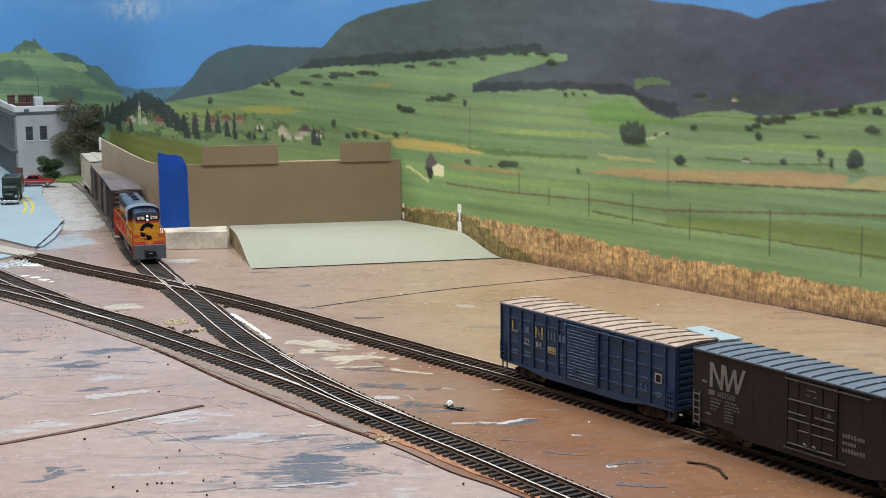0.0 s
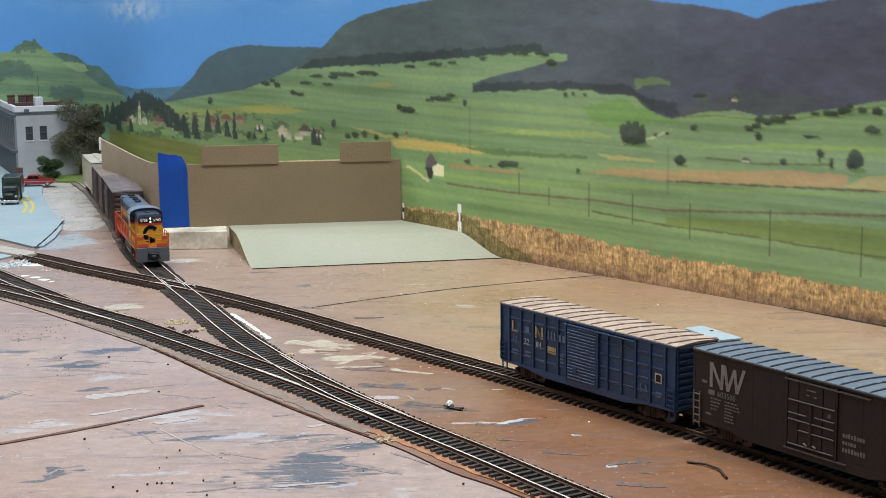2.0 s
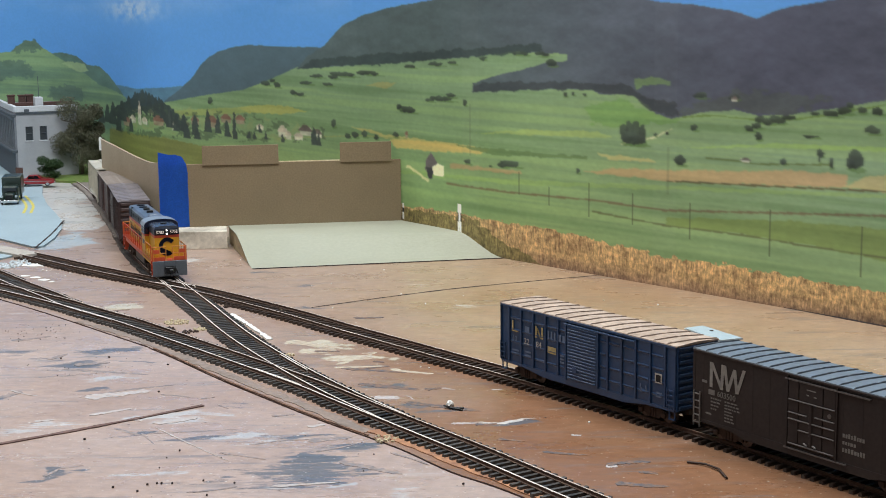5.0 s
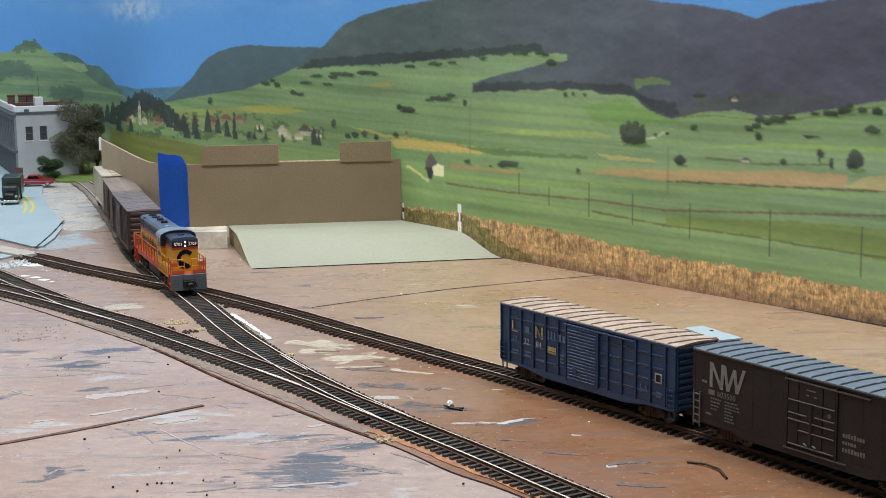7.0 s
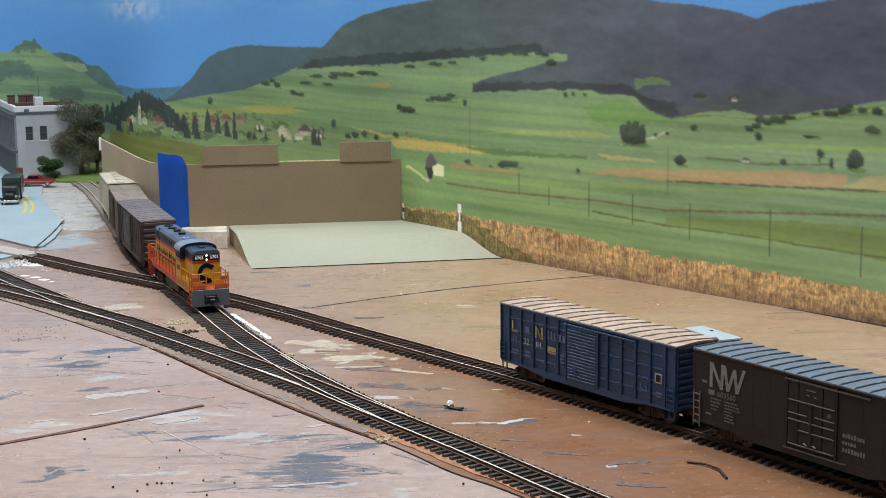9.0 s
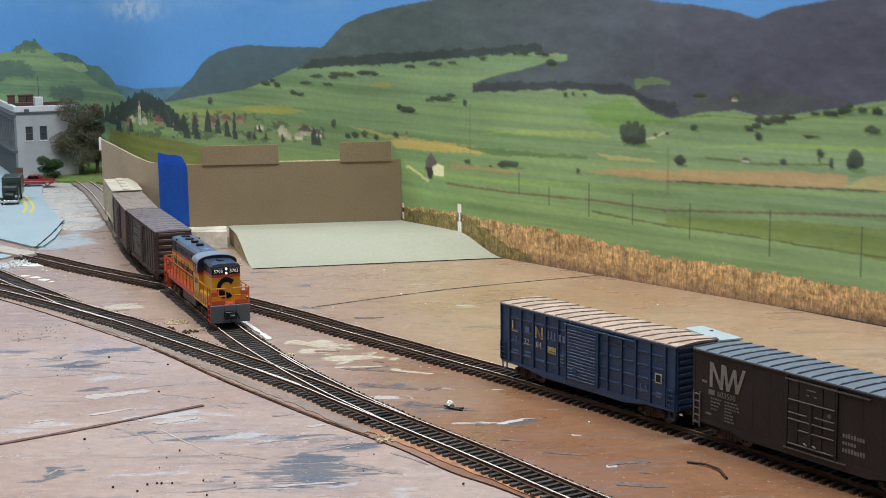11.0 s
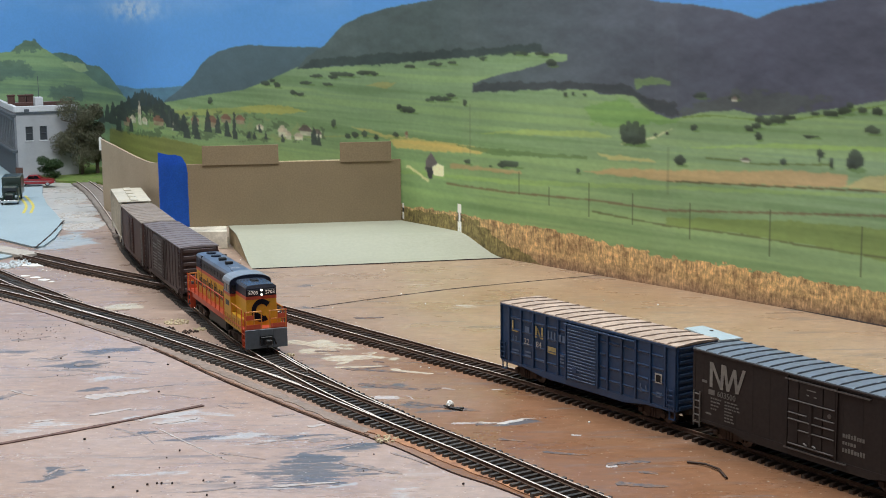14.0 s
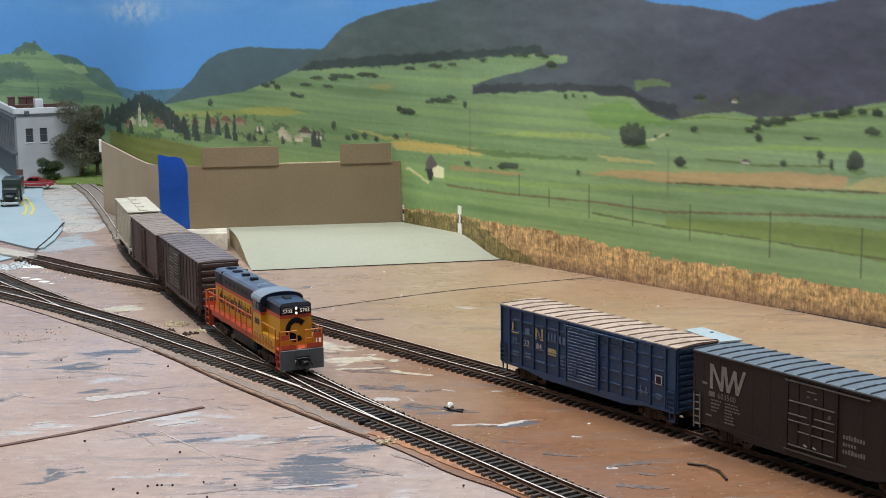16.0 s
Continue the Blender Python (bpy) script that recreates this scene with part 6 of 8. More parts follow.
def bogie(parent, x, base, r, kind="freight"):
    """A two-axle truck: two side frames with springs, a bolster and its wheel sets."""
    bg = empty("truck")
    bg.parent = parent
    bg.matrix_local = pose(x, 0, 0)
    bm = bmesh.new()
    for y in (-1, 1):
        y0, y1 = sorted((y * 0.0112, y * 0.0132))
        prof = [(-base / 2 - 0.0030, r - 0.0012), (-base / 2 - 0.0030, r + 0.0018), (-0.006, r + 0.0034), (0.006, r + 0.0034), (base / 2 + 0.0030, r + 0.0018), (base / 2 + 0.0030, r - 0.0012), (base / 2 - 0.0030, r - 0.0010), (0.005, r - 0.0030), (-0.005, r - 0.0030), (-base / 2 + 0.0030, r - 0.0010)]
        a = [bm.verts.new((px, y0, pz)) for px, pz in prof]
        b = [bm.verts.new((px, y1, pz)) for px, pz in prof]
        bm.faces.new(a)
        bm.faces.new(b[::-1])
        for i in range(len(prof)):
            j = (i + 1) % len(prof)
            bm.faces.new((a[i], a[j], b[j], b[i]))
        for k in (-0.0022, 0.0, 0.0022):
            rod(bm, (k, y * 0.0134, r - 0.0026), (k, y * 0.0134, r + 0.0026), 0.0008, 6)
        for k in (-1, 1):
            box(bm, k * base / 2 - 0.0018, k * base / 2 + 0.0018, min(y * 0.013, y * 0.0146), max(y * 0.013, y * 0.0146), r - 0.0016, r + 0.0018, bevel=0.0004)
    part("side_frames", bm, M_truckiron, bg)
    part("bolster", boxes((-0.0030, 0.0030, -0.0112, 0.0112, r - 0.001, r + 0.0046), bevel=0.0004), M_truckiron, bg)
    BOGIES.append((parent, bg, x))
    for k in (-1, 1):
        bm = bmesh.new()
        for y in (-1, 1):
            rod(bm, (0, y * 0.0072, 0), (0, y * 0.0095, 0), r, 20)
            rod(bm, (0, y * 0.0066, 0), (0, y * 0.0072, 0), r + 0.0007, 20)
            rod(bm, (0, y * 0.0094, 0), (0, y * 0.0099, 0), r * 0.35, 10)
        rod(bm, (0, -0.0105, 0), (0, 0.0105, 0), 0.0011, 8)
        box(bm, -r * 0.6, -r * 0.3, -0.0098, 0.0098, -0.0004, 0.0004)
        me = mesh_of("wheelset", bm, M_wheel)
        ws = new("wheelset", me)
        ws.parent = bg
        ws.matrix_local = pose(k * base / 2, 0, r)
        WHEELS.append((parent, ws, k * base / 2, r))
    return bg


def coupler(parent, x, way, z=0.0098):
    bm = bmesh.new()
    a, b = sorted((x, x + way * 0.005))
    box(bm, a, b, -0.0012, 0.0012, z - 0.0011, z + 0.0011, bevel=0.0003)
    a, b = sorted((x + way * 0.0045, x + way * 0.0085))
    box(bm, a, b, -0.0026, 0.0022, z - 0.0018, z + 0.0018, bevel=0.0007)
    rod(bm, (x + way * 0.006, -0.001, z - 0.005), (x + way * 0.006, -0.001, z - 0.001), 0.0004, 6)
    return part("coupler", bm, M_black, parent, "black knuckle coupler")


def ladder(parent, x0, x1, y, z0, z1, rungs, mat, out):
    bm = bmesh.new()
    for x in (x0, x1):
        box(bm, x - 0.0003, x + 0.0003, min(y, y + out), max(y, y + out), z0, z1)
    for i in range(rungs):
        z = z0 + (i + 0.6) / rungs * (z1 - z0)
        box(bm, x0, x1, min(y, y + out), max(y, y + out), z - 0.0003, z + 0.0003)
    return part("ladder", bm, mat, parent)


def roof_part(parent, x0, x1, half, z, rise, ribs, mat, name="roof", seam=0.0006, slant=0.0, seam_mat=None):
    """Low peaked sheet roof: two flat slopes, raised seams across them and a small overhang."""
    bm = bmesh.new()
    prism(bm, [(-half, z - 0.0009), (-half, z), (0, z + rise), (half, z), (half, z - 0.0009)], x0, x1)
    roof = part(name, bm, mat, parent)
    for i in range(ribs + 1):
        x = x0 + 0.0007 + (x1 - x0 - 0.0014 - 2 * slant) * i / ribs
        bm = bmesh.new()
        for y in (-1, 1):
            foot, top = [], []
            for u, k in ((0.985, 0.35), (0.93, 1.0), (0.12, 1.0), (0.0, 0.5)):
                xx = x + slant * (1 + y * u)
                zz = z + rise * (1 - u)
                foot.append((bm.verts.new((xx - 0.0006, y * half * u, zz - 0.0002)), bm.verts.new((xx + 0.0006, y * half * u, zz - 0.0002))))
                top.append((bm.verts.new((xx - 0.0003, y * half * u, zz + seam * k)), bm.verts.new((xx + 0.0003, y * half * u, zz + seam * k))))
            for j in range(3):
                bm.faces.new((foot[j][0], foot[j + 1][0], top[j + 1][0], top[j][0]))
                bm.faces.new((top[j][0], top[j + 1][0], top[j + 1][1], top[j][1]))
                bm.faces.new((top[j][1], top[j + 1][1], foot[j + 1][1], foot[j][1]))
            bm.faces.new((foot[0][0], top[0][0], top[0][1], foot[0][1]))
        part("seam", bm, seam_mat or mat, roof)
    return roof


def ribbed_end(parent, x, way, half, z0, z1, n, mat):
    bm = bmesh.new()
    a, b = sorted((x, x - way * 0.001))
    box(bm, a, b, -half, half, z0, z1)
    for y in (-1, 1):
        box(bm, min(x, x + way * 0.0008), max(x, x + way * 0.0008), min(y * half, y * half * 0.94), max(y * half, y * half * 0.94), z0, z1)
    end = part("end", bm, mat, parent)
    hh = (z1 - z0) / n * 0.26
    a, b = sorted((-way * 0.0002, way * 0.0011))
    me = mesh_of("end_rib", boxes((a, b, -half * 0.90, half * 0.90, -hh, hh), bevel=0.00035), mat)
    for i in range(n):
        rib = new("end_rib", me)
        rib.parent = end
        rib.location = (x, 0, z0 + (i + 0.5) / n * (z1 - z0))


def underframe(parent, length, z0, mat=None):
    bm = boxes((-length / 2 + 0.002, length / 2 - 0.002, -0.0045, 0.0045, z0 - 0.0045, z0), (-0.012, 0.010, -0.012, -0.006, z0 - 0.0055, z0), (0.014, 0.022, 0.005, 0.011, z0 - 0.0055, z0), bevel=0.0004)
    part("underframe", bm, mat or M_black, parent, "black underframe with brake gear")


def blue_boxcar(m):
    """Fifty-foot outside-post boxcar with a corrugated door."""
    L, half, z0, z1 = 0.1726, 0.0166, 0.0111, 0.0515
    thing = tagged(empty("blue_boxcar", m), "weathered blue boxcar with a dusty tan roof parked on the siding", "boxcar", group="parked boxcars")
    h = L / 2
    part("body", boxes((-h + 0.001, h - 0.001, -half, half, z0, z1)), M_ln_blue, thing)
    roof_part(thing, -h - 0.0008, h + 0.0008, 0.01775, z1 + 0.0005, 0.0008, 14, M_tan_roof, seam=0.0007, slant=0.004, seam_mat=M_tan_seam)
    for w in (-1, 1):
        ribbed_end(thing, w * h, w, half, z0, z1, 10, M_ln_blue)
        coupler(thing, w * h, w)
    bays = [-h + q for q in (0.0, 0.0095, 0.0226, 0.0357, 0.0487, 0.0618, 0.0705)]
    posts = bays[:-1] + [-q for q in bays[:-1]]
    for y in (-1, 1):
        def flank(xa, xb, za, zb, out, inn=0.0):
            return (xa, xb, min(y * (half + inn), y * (half + out)), max(y * (half + inn), y * (half + out)), za, zb)
        for x in posts:
            part("side_post", boxes(flank(max(x - 0.0008, -h), min(x + 0.0008, h), z0 + 0.001, z1 - 0.0012, 0.0013), bevel=0.0003), M_ln_blue, thing)
        for i in range(1, 6):
            w = bays[i + 1] - bays[i] - 0.0032
            bm = bmesh.new()
            prism(bm, [(0, -0.0011), (y * 0.0006, -0.0008), (y * 0.0011, 0.0003), (0, 0.0007)], -w / 2, w / 2)
            me = mesh_of("side_rib", bm, M_ln_blue)
            for sgn in (-1, 1):
                for k in range(4):
                    rib = new("side_rib", me)
                    rib.parent = thing
                    rib.location = (sgn * (bays[i] + bays[i + 1]) / 2, y * half, z0 + 0.0075 + k * 0.0082)
        part("top_rail", boxes(flank(-h, h, z1 - 0.0016, z1, 0.0013), bevel=0.0002), M_ln_blue, thing)
        sill = [(-h + 0.001, z0 + 0.0012), (-h + 0.001, z0 - 0.0004), (-h + 0.026, z0 - 0.0006), (-0.040, z0 - 0.0034), (0.040, z0 - 0.0034), (h - 0.026, z0 - 0.0006), (h - 0.001, z0 - 0.0004), (h - 0.001, z0 + 0.0012)]
        bm = bmesh.new()
        lo = [bm.verts.new((x, y * (half - 0.0015), z)) for x, z in sill]
        hi = [bm.verts.new((x, y * (half + 0.0009), z)) for x, z in sill]
        bm.faces.new(lo)
        bm.faces.new(hi[::-1])
        for i in range(len(sill)):
            j = (i + 1) % len(sill)
            bm.faces.new((lo[i], lo[j], hi[j], hi[i]))
        part("side_sill", bm, M_ln_blue, thing)
        part("door_track", boxes(flank(-0.050 if y > 0 else -0.018, 0.018 if y > 0 else 0.050, z1 - 0.0036, z1 - 0.0026, 0.0020), bevel=0.0002), M_ln_blue, thing)
        bm = boxes((-0.0150, 0.0150, min(y * (half + 0.0006), y * (half + 0.0012)), max(y * (half + 0.0006), y * (half + 0.0012)), z0 + 0.0005, z1 - 0.0032))
        door = part("door", bm, M_ln_blue, thing, "corrugated sliding door")
        me = mesh_of("corrugation", boxes((-0.0140, 0.0140, min(y * 0.001, y * 0.0019), max(y * 0.001, y * 0.0019), -0.00055, 0.00055), bevel=0.0003), M_ln_blue)
        for k in range(17):
            rib = new("corrugation", me)
            rib.parent = door
            rib.location = (0, y * half, z0 + 0.0020 + k * 0.00212)
        part("door_plate", boxes((-0.0085, -0.0045, min(y * (half + 0.0018), y * (half + 0.0023)), max(y * (half + 0.0018), y * (half + 0.0023)), z0 + 0.0065, z0 + 0.0098)), M_ln_blue, door)
        for k in (-1, 1):
            box(bm := bmesh.new(), k * 0.0158 - 0.0005, k * 0.0158 + 0.0005, min(y * half, y * (half + 0.0018)), max(y * half, y * (half + 0.0018)), z0, z1 - 0.002)
            part("door_post", bm, M_ln_blue, thing)
        for xa, xb, zt, rg in ((-h + 0.0005, -h + 0.0058, z0 + 0.014, 4), (h - 0.0068, h - 0.0008, z0 + 0.014, 4)):
            ladder(thing, xa, xb, y * (half + 0.0009), z0 + 0.0015, zt, rg, M_ln_blue, y * 0.0007)
        for xa in (-h + 0.001, h - 0.0062):
            bm = boxes((xa, xa + 0.0007, y * half - 0.0004, y * half + 0.0004, z0 - 0.0052, z0), (xa + 0.0046, xa + 0.0053, y * half - 0.0004, y * half + 0.0004, z0 - 0.0052, z0), (xa, xa + 0.0053, y * half - 0.0006, y * half + 0.0006, z0 - 0.0058, z0 - 0.0050))
            part("step", bm, M_ln_blue, thing)
    # markings on the visible side: plain shapes for the emblem letters, digits as they read
    side = -(half + 0.0007)
    up = Matrix(((1, 0, 0, 0), (0, 0, -1, 0), (0, 1, 0, 0), (0, 0, 0, 1)))

    def mark(x, z):
        return Matrix.Translation((x, side, z)) @ up
    cx = [(bays[i] + bays[i + 1]) / 2 for i in range(1, 6)]
    for xa, xb, za, zb in ((cx[0] - 0.0034, cx[0] - 0.0018, 0.0340, 0.0415), (cx[0] - 0.0018, cx[0] + 0.0034, 0.0340, 0.0353), (cx[2] - 0.0042, cx[2] - 0.0025, 0.0335, 0.0415), (cx[2] + 0.0022, cx[2] + 0.0039, 0.0335, 0.0415)):
        part("emblem_stroke", boxes((xa, xb, side - 0.0002, side, za, zb)), M_letter_yellow, thing, "faded yellow emblem stroke")
    bm = bmesh.new()
    q = [bm.verts.new((x, side - 0.0002, z)) for x, z in ((cx[2] - 0.0028, 0.0405), (cx[2] - 0.0012, 0.0405), (cx[2] + 0.0026, 0.0335), (cx[2] + 0.0010, 0.0335))]
    bm.faces.new(q)
    bmesh.ops.solidify(bm, geom=bm.faces[:], thickness=0.0001)
    part("emblem_stroke", bm, M_letter_yellow, thing, "faded yellow slanting stroke")
    part("emblem_panel", boxes((cx[3] - 0.0040, cx[3] + 0.0046, side - 0.0002, side, 0.0255, 0.0300)), M_letter_yellow, thing, "faded yellow panel")
    for xa, xb, za, zb in ((cx[1] - 0.002, cx[1] + 0.0025, 0.0350, 0.0395), (cx[3] - 0.0040, cx[3] - 0.0024, 0.0345, 0.0405), (cx[3] - 0.0008, cx[3] + 0.0008, 0.0345, 0.0405), (cx[3] + 0.0024, cx[3] + 0.0040, 0.0345, 0.0405), (cx[4] - 0.0036, cx[4] - 0.0012, 0.0350, 0.0398), (cx[4] + 0.0004, cx[4] + 0.0030, 0.0350, 0.0398)):
        part("emblem_bar", boxes((xa, xb, side - 0.0002, side, za, zb)), M_letter_blue, thing, "faded pale blue letter bar")
    for i, t in enumerate(("10", "22", "84")):
        lettering("road_number", t, 0.0058, mark(cx[i] - 0.0035, 0.0272), M_letter_white if i else M_letter_blue, thing, "faded painted digits", 0.0001)
    for x, z, w in ((cx[0] - 0.003, 0.0205, 0.007), (cx[0] - 0.003, 0.0183, 0.005), (cx[1] - 0.002, 0.0215, 0.006), (cx[1] - 0.002, 0.0192, 0.006), (cx[2] - 0.003, 0.018, 0.009), (cx[4] - 0.002, 0.0255, 0.004), (cx[4] - 0.002, 0.0232, 0.004), (cx[4] - 0.002, 0.021, 0.004)):
        part("small_mark", boxes((x, x + w, side - 0.0002, side, z, z + 0.0011)), M_letter_blue, thing, "small pale blue mark")
    bx = h - 0.0150
    bm = boxes((bx - 0.003, bx + 0.003, side - 0.0003, side, 0.0262, 0.0322))
    lb = part("label_square", bm, M_letter_white, thing, "white square with a black centre")
    part("label_centre", boxes((bx - 0.0021, bx + 0.0021, side - 0.00045, side - 0.0003, 0.0271, 0.0313)), M_black, lb)
    for xa, xb, za, zb in ((bx - 0.0165, bx - 0.0157, 0.0175, 0.0230), (bx - 0.0150, bx - 0.0142, 0.0175, 0.0205), (bx - 0.0115, bx - 0.0105, 0.0175, 0.0225), (bx - 0.002, bx + 0.003, 0.0196, 0.0206), (bx - 0.002, bx + 0.002, 0.0172, 0.0182)):
        part("faint_mark", boxes((xa, xb, side - 0.0002, side, za, zb)), M_letter_blue, thing, "faint pale mark")
    underframe(thing, L, z0)
    for x in (-1, 1):
        bogie(thing, x * (h - 0.024), 0.0205, 0.0053)
    return thing


def black_boxcar(m):
    """Smooth-sided plug-door boxcar."""
    L, half, z0, z1 = 0.1745, 0.0170, 0.0108, 0.0532
    D = 0.0048
    thing = tagged(empty("black_boxcar", m), "faded black-brown plug-door boxcar with a blue-grey roof", "boxcar", group="parked boxcars")
    h = L / 2
    part("body", boxes((-h + 0.001, h - 0.001, -half, half, z0, z1), bevel=0.0003), M_nw_black, thing)
    roof_part(thing, -h - 0.0006, h + 0.0006, 0.0176, z1 + 0.0005, 0.0007, 17, M_galv, seam=0.0008, slant=0.0015, seam_mat=M_galv_seam)
    for w in (-1, 1):
        ribbed_end(thing, w * h, w, half, z0, z1, 9, M_nw_black)
        coupler(thing, w * h, w)
    for y in (-1, 1):
        def sidebox(x0, x1, za, zb, out, inn=0.0):
            return (x0, x1, min(y * (half + inn), y * (half + out)), max(y * (half + inn), y * (half + out)), za, zb)
        part("top_rail", boxes(sidebox(-h, h, z1 - 0.0012, z1, 0.0009), bevel=0.0002), M_nw_black, thing)
        bm = bmesh.new()
        sill = [(-h + 0.001, z0 + 0.001), (-h + 0.001, z0 - 0.0005), (-h + 0.030, z0 - 0.0012), (-0.045, z0 - 0.0038), (0.045, z0 - 0.0038), (h - 0.030, z0 - 0.0012), (h - 0.001, z0 - 0.0005), (h - 0.001, z0 + 0.001)]
        a = [bm.verts.new((x, y * (half - 0.0015), z)) for x, z in sill]
        b = [bm.verts.new((x, y * (half + 0.0004), z)) for x, z in sill]
        bm.faces.new(a)
        bm.faces.new(b[::-1])
        for i in range(len(sill)):
            j = (i + 1) % len(sill)
            bm.faces.new((a[i], a[j], b[j], b[i]))
        part("side_sill", bm, M_nw_black, thing)
        for i in range(13):
            x = -h + 0.008 + i * (L - 0.016) / 12
            if abs(x - D) > 0.018:
                part("panel_seam", boxes(sidebox(x - 0.0002, x + 0.0002, z0 + 0.001, z1 - 0.0015, 0.00009)), M_nw_black, thing)
        # plug door in a frame with rods, bars and tracks
        bm = boxes(sidebox(D - 0.0182, D - 0.0172, z0 - 0.001, z1 - 0.0014, 0.0010), sidebox(D + 0.0172, D + 0.0182, z0 - 0.001, z1 - 0.0014, 0.0010))
        for xa, xb in ((-0.0168, -0.0095), (-0.0090, 0.0078), (0.0084, 0.0168)):
            box(bm, *sidebox(xa + D, xb + D, z0 + 0.002, z1 - 0.0035, 0.0008), bevel=0.0002)
        door = part("door", bm, M_nw_black, thing, "plug door with locking bars")
        part("lock_rod", boxes(sidebox(D - 0.0012, D + 0.0010, z0 + 0.0035, 0.0392, 0.0016, 0.0006), bevel=0.0004), M_nw_black, door, "wide dark lock rod")
        for xa, xb, z in ((-0.0165, 0.0165, 0.0390), (-0.0165, -0.0030, 0.0316), (0.0026, 0.0165, 0.0322), (-0.0165, 0.0165, 0.0280), (-0.0090, 0.0165, 0.0226), (-0.0165, 0.0165, 0.0140)):
            part("locking_bar", boxes(sidebox(xa + D, xb + D, z - 0.0004, z + 0.0003, 0.0015, 0.0006), bevel=0.0002), M_bar, door, "worn grey locking bar")
        part("hand_wheel", rod(bmesh.new(), (D + 0.0130, y * (half + 0.0006), 0.0352), (D + 0.0130, y * (half + 0.0014), 0.0352), 0.0012, 14), M_bar, door, "small worn hand wheel")
        for xa in (-0.0035, 0.0030):
            part("latch", rod(bmesh.new(), (D + xa - 0.0010, y * (half + 0.0013), 0.0160), (D + xa + 0.0012, y * (half + 0.0013), 0.0152), 0.0006, 6), M_letter_dim, door, "pale latch")
        for xa, xb, z in ((-0.0035, 0.0030, 0.0462), (-0.0035, -0.0018, 0.0432), (0.0016, 0.0036, 0.0430)):
            part("stencil_mark", boxes(sidebox(D + xa, D + xb, z, z + 0.0006, 0.0010, 0.0007)), M_letter_dim, door, "small off-white stencil mark")
        for za in (z1 - 0.0034, z0 - 0.0002):
            part("door_rail", boxes(sidebox(-0.0145, 0.030 if za < 0.02 else 0.045, za, za + 0.0007, 0.0013)), M_bar, thing, "worn grey door rail")
        for xa in (-h + 0.0008, h - 0.0058):
            ladder(thing, xa, xa + 0.005, y * (half + 0.0002), z0 - 0.004, z0 + 0.0175, 5, M_letter_dim, y * 0.0008)
    side = -(half + 0.00035)
    up = Matrix(((1, 0, 0, 0), (0, 0, -1, 0), (0, 1, 0, 0), (0, 0, 0, 1)))

    def stroke(bm, pts):
        q = [bm.verts.new((x, side - 0.0001, z)) for x, z in pts]
        f = bm.faces.new(q)
        bmesh.ops.solidify(bm, geom=[f], thickness=0.0001)
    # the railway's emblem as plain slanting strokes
    x0, zb, zt, w = -h + 0.0135, 0.0328, 0.0478, 0.0024
    for a, b in (((x0, zb), (x0, zt)), ((x0 + 0.0003, zt), (x0 + 0.0068, zb)), ((x0 + 0.0068, zb), (x0 + 0.0075, zt)), ((x0 + 0.0086, zt), (x0 + 0.0108, zb)), ((x0 + 0.0108, zb), (x0 + 0.0150, zt - 0.001)), ((x0 + 0.0150, zt - 0.001), (x0 + 0.0166, zb)), ((x0 + 0.0166, zb), (x0 + 0.0210, zt))):
        a, b = ((x0 + (a[0] - x0) * 1.26, a[1]), (x0 + (b[0] - x0) * 1.26, b[1]))
        bm = bmesh.new()
        stroke(bm, [(a[0], a[1]), (a[0] + w, a[1]), (b[0] + w, b[1]), (b[0], b[1])])
        part("emblem_stroke", bm, M_letter_white, thing, "large off-white slanting emblem stroke")
    lettering("road_number", "603500", 0.0050, Matrix.Translation((x0 + 0.0062, side, 0.0280)) @ up, M_letter_dim, thing, "small off-white painted digits", 0.00012)
    rng = random.Random(4)
    bm = boxes((x0 - 0.0008, x0 + 0.0042, side - 0.0001, side, 0.0282, 0.0312), (x0 - 0.0062, x0 - 0.0022, side - 0.0001, side, 0.0345, 0.0360), (x0 - 0.003, x0 + 0.0018, side - 0.0001, side, 0.0160, 0.0170))
    for r in range(4):
        x = x0 + 0.0012
        while x < x0 + 0.0085 - r * 0.001:
            ww = rng.uniform(0.0008, 0.0026)
            box(bm, x, x + ww, side - 0.0001, side, 0.0258 - r * 0.0021, 0.0267 - r * 0.0021)
            x += ww + 0.0006
    for r in range(7):
        x = x0 + 0.0125
        while x < x0 + (0.0225 if r < 3 else 0.0185):
            ww = rng.uniform(0.0008, 0.0026)
            box(bm, x, x + ww, side - 0.0001, side, 0.0258 - r * 0.0019, 0.0266 - r * 0.0019)
            x += ww + 0.0006
    part("small_marks", bm, M_letter_dim, thing, "small off-white marks")
    xe = 0.0268
    for wide, zb, zt in ((0.0135, 0.0258, 0.0284), (0.0078, 0.0220, 0.0243), (0.0155, 0.0178, 0.0204)):
        x = xe
        while x < xe + wide:
            ww = rng.uniform(0.0010, 0.0017)
            part("name_bar", boxes((x, x + ww, side - 0.0001, side, zb, zt - rng.choice((0, 0.0005, 0.0005)))), M_letter_dim, thing, "off-white bar where the company name is painted")
            x += ww + 0.0006
    underframe(thing, L, z0)
    for x in (-1, 1):
        bogie(thing, x * (h - 0.026), 0.0205, 0.0053)
    return thing


